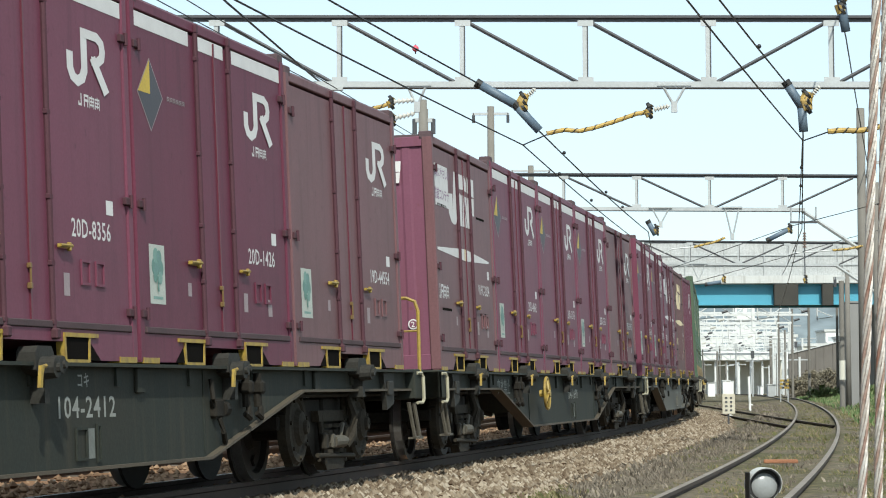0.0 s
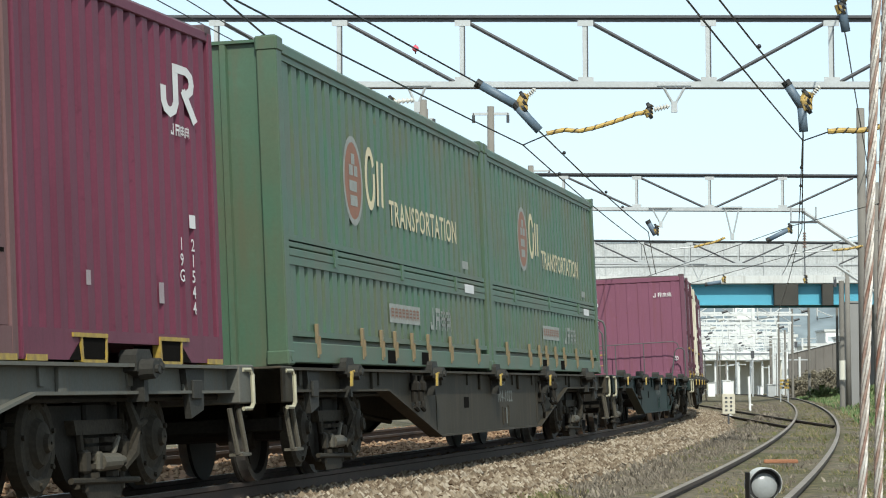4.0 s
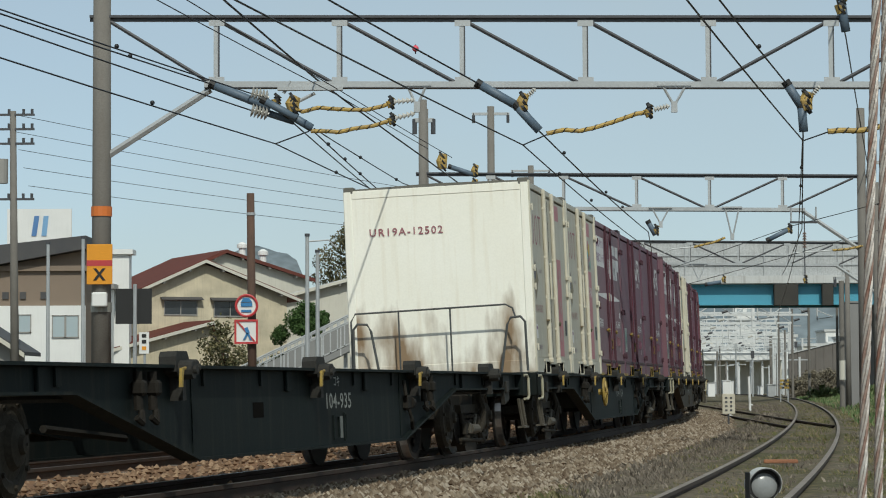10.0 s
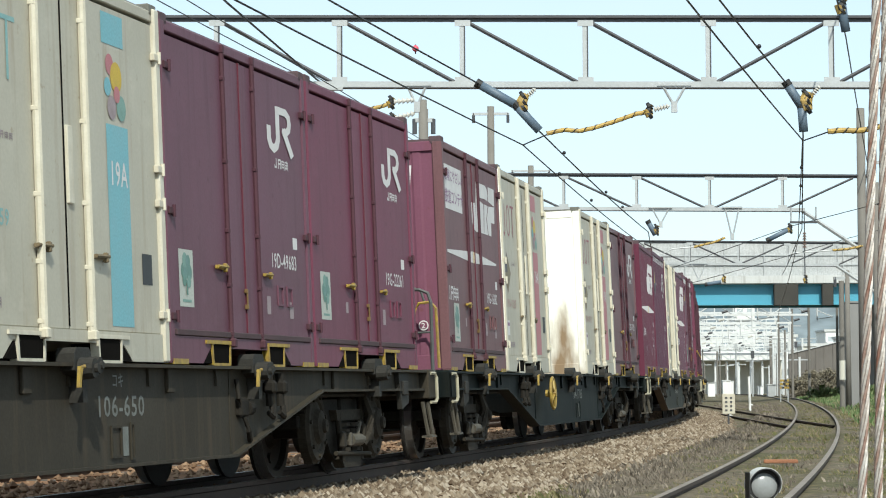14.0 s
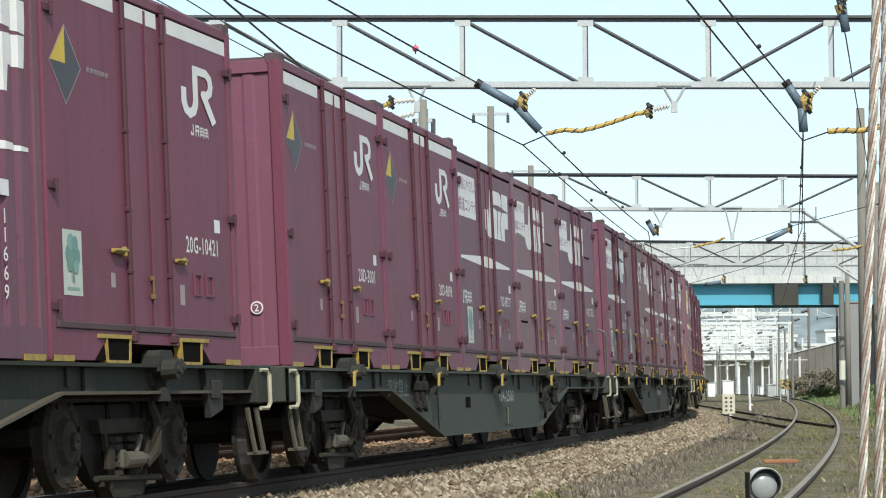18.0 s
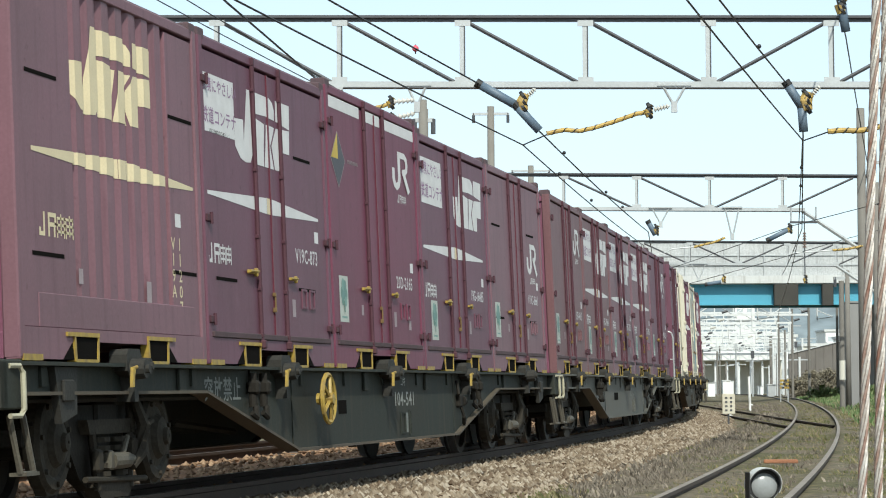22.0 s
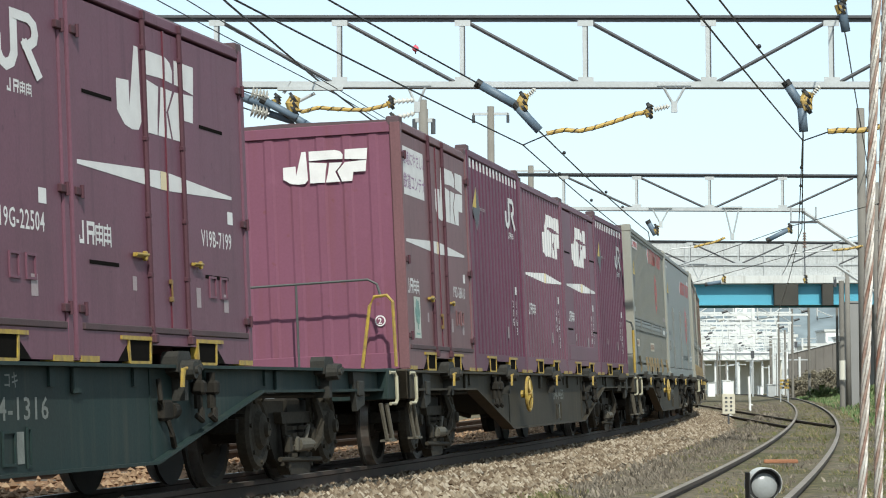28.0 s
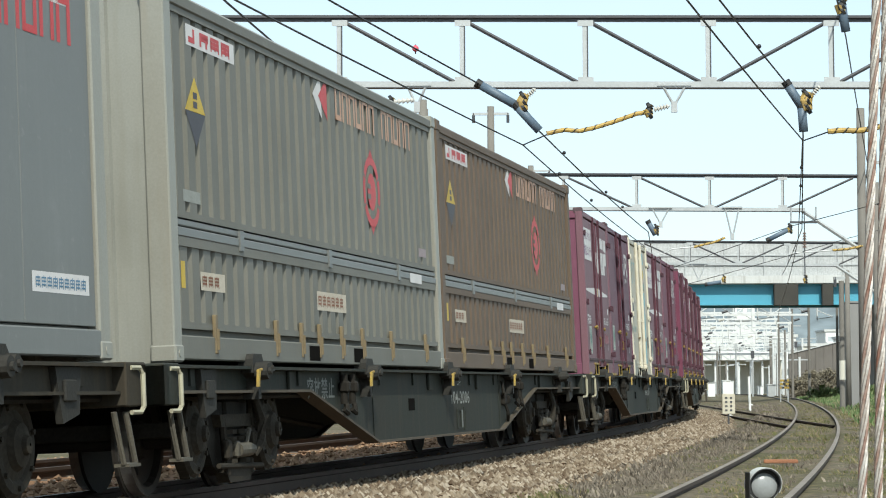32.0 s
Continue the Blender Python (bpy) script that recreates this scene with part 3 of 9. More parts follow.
def scatter_grass():
    """Low weeds: an olive sort all over, a brown withered sort beside the ballast."""
    rnd = random.Random(9)
    sorts = {"weeds": ([], []), "withered_weeds": ([], [])}
    def blade(name, x, y, z, h):
        verts, faces = sorts[name]
        k = len(verts)
        a = rnd.uniform(0, 6.28)
        w = h * rnd.uniform(0.12, 0.34)
        lx, ly = rnd.uniform(-0.7, 0.7) * h, rnd.uniform(-0.7, 0.7) * h
        verts.extend([(x - w * math.cos(a), y - w * math.sin(a), z), (x + w * math.cos(a), y + w * math.sin(a), z), (x + lx * 0.4 + w * 0.6, y + ly * 0.4, z + h * 0.7), (x + lx, y + ly, z + h)])
        faces.extend([(k, k + 1, k + 2), (k, k + 2, k + 3)])
    n = 0
    while n < 130000:
        d = 15 + 120 * rnd.random() ** 1.9
        o = rnd.uniform(-4.6, 6.5)
        x = siding(d) + o
        mx = np.interp(d, PY, PX)
        if x < mx + 2.3 or 0.42 < abs(o) < 0.72:
            continue
        k = noise.noise(Vector((x * 0.6, d * 0.3, 3.0)))
        f = noise.noise(Vector((x * 2.6, d * 1.3, 8.0)))
        brown = k < 0.02 + (0.25 if o < -0.9 else -0.15) + 0.3 * f
        dense = 0.5 + 0.7 * k + 1.1 * f + (0.35 if o > 1.6 else 0.0) + (0.25 if o < -1 else 0)
        if rnd.random() > dense:
            continue
        n += 1
        h = rnd.uniform(0.018, 0.06) * (0.75 if abs(o) < 1.2 else 1) * (1 + (1.0 if o > 2.2 else 0)) * (1 + max(0, f) * 1.2) * (1 + d / 220)
        blade("withered_weeds" if brown else "weeds", x, d, GROUND_Z if abs(o) > 1.9 else -0.22, h)
    for name, mat, label in (("weeds", GRASS, "thin dry grass and low green weeds between the tracks"), ("withered_weeds", WITHERED, "withered grey-brown weeds beside the ballast")):
        me = bpy.data.meshes.new(name)
        me.from_pydata(sorts[name][0], [], sorts[name][1])
        me.materials.append(mat)
        tagged(new(name, me), label, "grass", "", "stuff")


def bank_height(d, o):
    k = min(1.0, max(0.0, (o - 1.9) / 4.1))
    return GROUND_Z - 0.02 + min(1.0, max(0.0, (d - 100) / 45)) * 0.85 * k * k * (3 - 2 * k) + 0.08 * k * noise.noise(Vector((o, d * 0.3, 4.0)))


def scatter_bank():
    """Fresh taller grass on the bank beside the siding."""
    rnd = random.Random(12)
    verts, faces = [], []
    for _ in range(46000):
        d = rnd.uniform(60, 198)
        o = rnd.uniform(1.2, 10.5)
        z = max(GROUND_Z, bank_height(d, o) - 0.05)
        x = siding(d) + o
        if noise.noise(Vector((x * 0.35, d * 0.12, 1.0))) < -0.18:
            continue
        h = rnd.uniform(0.14, 0.42) * (0.55 + 0.12 * o)
        a = rnd.uniform(0, 6.28)
        w = h * rnd.uniform(0.12, 0.25)
        lx, ly = rnd.uniform(-0.5, 0.5) * h, rnd.uniform(-0.5, 0.5) * h
        k = len(verts)
        verts.extend([(x - w * math.cos(a), d - w * math.sin(a), z), (x + w * math.cos(a), d + w * math.sin(a), z), (x + lx, d + ly, z + h)])
        faces.append((k, k + 1, k + 2))
    me = bpy.data.meshes.new("bank_grass")
    me.from_pydata(verts, [], faces)
    me.materials.append(island_material("fresh_grass", [(0.0, (0.075, 0.125, 0.045)), (0.6, (0.13, 0.19, 0.075)), (0.85, (0.20, 0.21, 0.11)), (1.0, (0.27, 0.23, 0.14))]))
    tagged(new("bank_grass", me), "fresh green grass on the bank beside the siding", "grass", "", "stuff")


scatter_stones()
scatter_grass()
scatter_bank()


# ---- containers ----
CL, CW = 3.715, 2.53
KIT = {}


def put(name, me, ob, m, label=""):
    return attach(name, me, ob, m, label)


def kit(key, make):
    if key not in KIT:
        KIT[key] = make()
    return KIT[key]


def skirt_outline(L):
    """Lower side rail seen from the side, with the raised pocket bay cut out at its foot."""
    return [(-L / 2, 0.0), (-1.12, 0.0), (-0.98, 0.10), (-0.94, 0.12), (0.94, 0.12), (0.98, 0.10), (1.12, 0.0), (L / 2, 0.0), (L / 2, 0.2), (-L / 2, 0.2)]


def sheet(bm, prof, lo, hi):
    """A bent sheet standing on a profile of (x, y) points, from lo to hi."""
    va = [bm.verts.new((px, py, lo)) for px, py in prof]
    vb = [bm.verts.new((px, py, hi)) for px, py in prof]
    for i in range(len(prof) - 1):
        bm.faces.new((va[i], va[i + 1], vb[i + 1], vb[i]))


def casing(ob, mat, end_mat, H, ribbed=True):
    """Shell, rails, posts and end walls of a twelve-foot container."""
    h, y = CW / 2, CL / 2
    def shell():
        bm = bmesh.new()
        box(bm, -h + 0.06, h - 0.06, -y + 0.05, y - 0.05, 0.12, H - 0.05)
        return mesh_of("body", bm, mat)
    def skirt():
        bm = bmesh.new()
        prism(bm, skirt_outline(CL), -0.09, 0.0, "x")
        return mesh_of("bottom_rail", bm, mat)
    def rail():
        bm = bmesh.new()
        box(bm, -0.09, 0.0, -y + 0.1, y - 0.1, H - 0.1, H - 0.02, 0.008)
        return mesh_of("top_rail", bm, mat)
    def post():
        bm = bmesh.new()
        box(bm, -0.11, 0.003, -0.10, 0.003, 0.0, H - 0.02, 0.012)
        return mesh_of("corner_post", bm, mat if ribbed else end_mat)
    def wall():
        bm = bmesh.new()
        box(bm, -h + 0.11, h - 0.11, -0.045, 0.0, 0.0, 0.17, 0.006)
        box(bm, -h + 0.11, h - 0.11, -0.045, 0.0, H - 0.13, H - 0.02, 0.006)
        if ribbed:
            prof = [(-h + 0.1, -0.028)]
            for i in range(8):
                c = -0.97 + i * 0.277
                prof += [(c - 0.06, -0.028), (c - 0.035, -0.016), (c + 0.035, -0.016), (c + 0.06, -0.028)]
            prof.append((h - 0.1, -0.028))
            sheet(bm, prof, 0.15, H - 0.1)
        else:
            box(bm, -h + 0.1, h - 0.1, -0.045, -0.008, 0.15, H - 0.1)
        return mesh_of("end_wall", bm, end_mat)
    put("body", kit(("shell", mat.name, H), shell), ob, None)
    for sx in (1, -1):
        put("bottom_rail", kit(("skirt", mat.name), skirt), ob, pose(h, 0, 0) if sx > 0 else pose(-h, 0, 0, 0, 0, 180))
        put("top_rail", kit(("toprail", mat.name, H), rail), ob, pose(h, 0, 0) if sx > 0 else pose(-h, 0, 0, 0, 0, 180))
        for sy in (1, -1):
            put("corner_post", kit(("cpost", mat.name, H), post), ob, Matrix.Translation((sx * h, sy * y, 0)) @ Matrix.Diagonal((sx, sy, 1, 1)))
    for sy in (1, -1):
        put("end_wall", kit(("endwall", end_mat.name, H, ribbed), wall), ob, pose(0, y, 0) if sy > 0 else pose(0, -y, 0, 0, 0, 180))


def roof_mesh(mat, L, W, H):
    def make():
        bm = bmesh.new()
        prism(bm, [(-W / 2 + 0.01, H - 0.02), (-W / 2 + 0.03, H + 0.0), (0, H + 0.025), (W / 2 - 0.03, H + 0.0), (W / 2 - 0.01, H - 0.02)], -L / 2 + 0.01, L / 2 - 0.01, "y")
        for sx in (-1, 1):
            for sy in (-1, 1):
                box(bm, *sorted((sx * W / 2, sx * (W / 2 - 0.14))), *sorted((sy * L / 2, sy * (L / 2 - 0.16))), H - 0.06, H + 0.035, 0.01)
        return mesh_of("roof", bm, mat)
    return kit(("roof", mat.name, L, H), make)


def door_mesh(mat, H):
    def make():
        bm = bmesh.new()
        w = (CL / 2 - 0.11)
        box(bm, 0, 0.045, 0.004, w, 0.2, H - 0.12, 0.008)
        return mesh_of("door", bm, mat)
    return kit(("door", mat.name, H), make)


def gasket_mesh(H):
    def make():
        bm = bmesh.new()
        box(bm, -0.03, 0.012, -0.012, 0.012, 0.2, H - 0.12)
        return mesh_of("seam_gasket", bm, RED_TRIM)
    return kit(("gasket", H), make)


def bar_mesh(mat, H, r=0.018):
    def make():
        bm = bmesh.new()
        rod(bm, (0, 0, 0.17), (0, 0, H - 0.05), r, 8)
        for z in (0.24, 0.62, 1.05, 1.6, H - 0.3):
            box(bm, -0.04, 0.018, -0.03, 0.03, z - 0.018, z + 0.018, 0.006)
        box(bm, -0.04, 0.022, -0.025, 0.025, H - 0.1, H - 0.03, 0.008)
        box(bm, -0.04, 0.04, -0.035, 0.035, 0.13, 0.2, 0.01)
        return mesh_of("locking_bar", bm, mat)
    return kit(("bar", mat.name, H), make)


def hinge_mesh(mat):
    def make():
        bm = bmesh.new()
        box(bm, -0.02, 0.018, -0.07, 0.07, -0.028, 0.028, 0.006)
        rod(bm, (0.018, 0.03, -0.045), (0.018, 0.03, 0.045), 0.015, 8)
        return mesh_of("hinge", bm, mat)
    return kit(("hinge", mat.name), make)


def handle_mesh(mat):
    def make():
        bm = bmesh.new()
        box(bm, 0.0, 0.02, -0.13, 0.13, -0.016, 0.016, 0.006)
        rod(bm, (0.026, -0.12, 0.004), (0.026, 0.12, 0.008), 0.013, 8)
        box(bm, 0.0, 0.035, 0.06, 0.1, -0.035, 0.035, 0.008)
        return mesh_of("door_handle", bm, mat)
    return kit(("handle", mat.name), make)


def pocket_mesh(frame_mat, side=1):
    """Fork pocket: a yellow edged mouth with an overhanging top strip and a dark gusset outside it."""
    def make():
        bm = bmesh.new()
        for sy in (-1, 1):
            prism(bm, [(sy * 0.215, -0.012), (sy * 0.19, -0.012), (sy * 0.205, 0.155), (sy * 0.23, 0.155)], -0.05, 0.012, "x")
        lo, hi = sorted((-0.225 * side, 0.36 * side))
        box(bm, -0.03, 0.016, lo, hi, 0.150, 0.178)
        box(bm, -0.05, 0.010, -0.205, 0.205, -0.016, 0.004)
        # near-black block closes the mouth: pocket's inside shade as colour
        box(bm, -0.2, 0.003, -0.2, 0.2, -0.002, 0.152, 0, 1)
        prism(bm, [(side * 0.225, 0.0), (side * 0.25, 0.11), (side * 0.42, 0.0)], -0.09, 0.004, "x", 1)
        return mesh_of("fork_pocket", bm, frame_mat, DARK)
    return kit(("pocket", frame_mat.name, side), make)


def padlock_mesh():
    def make():
        bm = bmesh.new()
        rod(bm, (0.018, 0, -0.09), (0.018, 0, 0.05), 0.008, 6)
        box(bm, -0.005, 0.028, -0.015, 0.015, -0.11, -0.07, 0.005)
        box(bm, -0.005, 0.026, -0.014, 0.014, 0.02, 0.055, 0.005)
        return mesh_of("door_catch", bm, BRASS)
    return kit("catch", make)


def mark_small():
    """Operator's emblem: a hook and a looped bar."""
    def make():
        bm = bmesh.new()
        ribbon(bm, [(0.205, 0.44), (0.205, 0.13), (0.175, 0.065), (0.12, 0.035), (0.065, 0.06), (0.035, 0.12), (0.035, 0.24)], 0.075)
        ribbon(bm, [(0.205, 0.405), (0.36, 0.405), (0.415, 0.37), (0.43, 0.31), (0.415, 0.255), (0.36, 0.215), (0.29, 0.215)], 0.07, 0.0025)
        ribbon(bm, [(0.30, 0.24), (0.465, 0.0)], 0.075, 0.005)
        return mesh_of("emblem", bm, MARK)
    return kit("mark_small", make)


def clip_half(pts, k, m, above):
    """The part of an outline above or below the slanted line y = k + m x."""
    out = []
    for (xa, ya), (xb, yb) in zip(pts, pts[1:] + pts[:1]):
        da, db = ya - k - m * xa, yb - k - m * xb
        if not above:
            da, db = -da, -db
        if da >= 0:
            out.append((xa, ya))
        if da * db < 0:
            f = da / (da - db)
            out.append((xa + (xb - xa) * f, ya + (yb - ya) * f))
    return out


EMBLEM_HOOK = [(0.0, 0.17), (0.0, 0.54), (0.15, 0.56), (0.152, 0.26), (0.225, 1.0), (0.275, 1.0), (0.292, 0.11), (0.255, 0.0), (0.175, -0.015), (0.085, 0.02)]
EMBLEM_BOWL = [[(0.31, 0.70), (0.31, 1.0), (0.62, 1.0), (0.68, 0.95), (0.71, 0.85), (0.705, 0.70), (0.55, 0.72)],
               [(0.315, 0.0), (0.49, 0.0), (0.50, 0.3), (0.52, 0.6), (0.31, 0.66)],
               [(0.50, 0.0), (0.67, 0.0), (0.615, 0.32), (0.66, 0.45), (0.70, 0.6), (0.55, 0.61), (0.53, 0.3)]]
EMBLEM_FLAG = [[(0.69, 0.0), (0.81, 0.0), (0.825, 0.28), (0.97, 0.28), (0.985, 0.63), (0.73, 0.60), (0.64, 0.33)],
               [(0.73, 0.70), (0.987, 0.645), (1.0, 1.0), (0.735, 1.0)]]


def scaled(shapes, w, h):
    return [([(x * w, y * h) for x, y in pts], 0) for pts in shapes]


def flash_shapes():
    return [([(0, 0.05), (0, 0.078), (1.62, 0.135), (1.62, 0.0)], 0), ([(1.76, 0.135), (3.24, 0.065), (3.24, 0.04), (1.76, 0.0)], 0),
            ([(1.625, 0.135), (1.755, 0.135), (1.755, 0.0), (1.625, 0.0)], 1)]


def painted(name, key, shapes, mat, start=0.0, corr=None):
    """Flat painted work; on a corrugated side (corr: from, to, ridges) it follows the ridges."""
    def make():
        bm = bmesh.new()
        if corr is None:
            for pts, k in shapes():
                poly(bm, pts, 0.0, k)
            return mesh_of(name, bm, mat, MARK_CREAM)
        lo, hi, n = corr
        p = (hi - lo) / n
        knots = [(lo, -0.026)]
        for i in range(n):
            c = lo + (i + 0.5) * p
            knots += [(c - p * 0.44, -0.026), (c - p * 0.24, 0.0), (c + p * 0.24, 0.0), (c + p * 0.44, -0.026)]
        knots.append((hi, -0.026))
        ks, kd = [k[0] for k in knots], [k[1] for k in knots]
        cuts = [-9.0] + ks + [9.0]
        for pts, k in shapes():
            for a, b in zip(cuts, cuts[1:]):
                flip = [(v, u) for u, v in pts]
                part_ = clip_half(clip_half(flip, a - start, 0.0, True), b - start, 0.0, False)
                if len(part_) > 2:
                    out = []
                    for v, u in part_:
                        y = u + start
                        d = float(np.interp(y, ks, kd)) if lo < y < hi else 0.0
                        if a == -9.0 or b == 9.0:
                            d = 0.0
                        out.append(bm.verts.new((u, v, d)))
                    bm.faces.new(out).material_index = k
        return mesh_of(name, bm, mat, MARK_CREAM)
    return kit((name, mat.name, key), make)


def mark_large(ob, mat, m, start=0.0, corr=None, w=1.64, h=0.6):
    """Bold slanted emblem with a thin lens-shaped cut: a hook, and a bowl and a flag beside it."""
    key = (start, corr, w)
    hook = put("large_emblem", painted("large_emblem", key, lambda: scaled([EMBLEM_HOOK], w, h), mat, start, corr), ob, m, "large painted emblem")
    put("emblem_bowl", painted("emblem_bowl", key, lambda: scaled(EMBLEM_BOWL, w, h), mat, start, corr), hook, None)
    put("emblem_flag", painted("emblem_flag", key, lambda: scaled(EMBLEM_FLAG, w, h), mat, start, corr), hook, None)


def mark_swoosh(mat, start=0.0, corr=None):
    return painted("white_flash", (start, corr), flash_shapes, mat, start, corr)


def mark_bars(mat, n, h, w, gap):
    """Small lettering that cannot be told apart: plain strokes of its size."""
    def make():
        bm = bmesh.new()
        t = w * 0.2
        for i in range(n):
            x = i * (w + gap)
            u = t * 0.65
            bits = [(0, u, 0, h * 0.8), (w - u, w, 0, h * 0.9), (w * 0.46, w * 0.46 + u, h * 0.1, h)] + [(0, w, h * k, h * k + u) for k in (0.2, 0.48, 0.76)]
            if n == 4 and i == 0:                            # hooked first sign
                bits = [(w * 0.5, w * 0.5 + t, 0, h), (0, w * 0.5, 0, t), (0, t, t, h * 0.35)]
            elif n == 4 and i == 1:
                bits = [(0, t, 0, h), (t, w, h - t, h), (w - t, w, h * 0.5, h - t), (t, w, h * 0.42, h * 0.42 + t), (w - t * 1.6, w - t * 0.6, 0, h * 0.42)]
            for a, b, c, d in bits:
                poly(bm, [(x + a, c), (x + b, c), (x + b, d), (x + a, d)])
        return mesh_of("lettering_strip", bm, mat)
    return kit(("bars", mat.name, n, h, w, gap), make)


def quad_mesh(name, w, h, mat):
    def make():
        bm = bmesh.new()
        poly(bm, [(0, 0), (w, 0), (w, h), (0, h)])
        return mesh_of(name, bm, mat)
    return kit((name, w, h, mat.name), make)


def tree_sticker():
    def make():
        bm = bmesh.new()
        poly(bm, [(0, 0), (0.32, 0), (0.32, 0.43), (0, 0.43)])
        for i, (a, b, r) in enumerate(((0.16, 0.30, 0.085), (0.10, 0.27, 0.06), (0.22, 0.26, 0.065), (0.13, 0.35, 0.055), (0.20, 0.34, 0.05), (0.11, 0.20, 0.045), (0.21, 0.19, 0.045))):
            disc(bm, a, b, r, r * 1.05, 12, 0.001 + 0.0006 * i, 1 if i % 3 else 2)
        poly(bm, [(0.14, 0.09), (0.18, 0.09), (0.17, 0.2), (0.15, 0.2)], 0.006, 1)
        poly(bm, [(0.06, 0.035), (0.26, 0.035), (0.26, 0.055), (0.06, 0.055)], 0.002, 2)
        return mesh_of("tree_sticker", bm, STICKER_PALE, STICKER_GREEN, STICKER_MINT)
    return kit("tree", make)


def diamond_sticker(first, rest, half=0.27):
    """A square on its corner; its upper near quarter has the first colour, the rest a thin pale rim."""
    def make():
        bm = bmesh.new()
        poly(bm, [(-half, 0), (0, -half), (half, 0), (0, half)], 0, 2)
        k = half * 0.94
        poly(bm, [(-k, 0), (0, -k), (k, 0), (0, k)], 0.0015, 1)
        poly(bm, [(-k, 0.004), (-0.004, 0.004), (-0.004, k)], 0.003, 0)
        return mesh_of("diamond_sticker", bm, first, rest, MARK_DULL)
    return kit(("diamond", first.name, rest.name, half), make)


def frame_mesh(mat, w, h):
    def make():
        bm = bmesh.new()
        for a, b, c, d in ((0, w, 0, 0.018), (0, w, h - 0.018, h), (0, 0.018, 0.018, h - 0.018), (w - 0.018, w, 0.018, h - 0.018)):
            box(bm, a, b, c, d, 0.0, 0.012)
        return mesh_of("card_frame", bm, mat)
    return kit(("cframe", mat.name, w, h), make)


def notice_panel():
    """White board with the two printed lines about the environment."""
    def make():
        bm = bmesh.new()
        poly(bm, [(0, 0), (1.06, 0), (1.06, 0.50), (0, 0.50)])
        return mesh_of("notice_board", bm, MARK)
    return kit("notice", make)


LABELS = {
    "D": "plum red steel freight container with side doors and a white emblem",
    "S": "plum red tall container with a white top stripe and diamond sticker",
    "P": "plum container with side doors, large white emblem and notice board",
    "V": "plum ventilated container with slots and a large white emblem",
    "W": "plum ventilated container with slots, notice board and large white emblem",
    "X": "plum ventilated container with slots and a small white emblem",
    "K": "plum corrugated container with a large white emblem and flash",
    "R": "plum corrugated tall container with a white top stripe",
    "Q": "plum corrugated container with a small white emblem",
    "B": "plum half-corrugated ventilated container with a large emblem",
    "O": "sooty brown ventilated container with a yellowed large emblem",
}


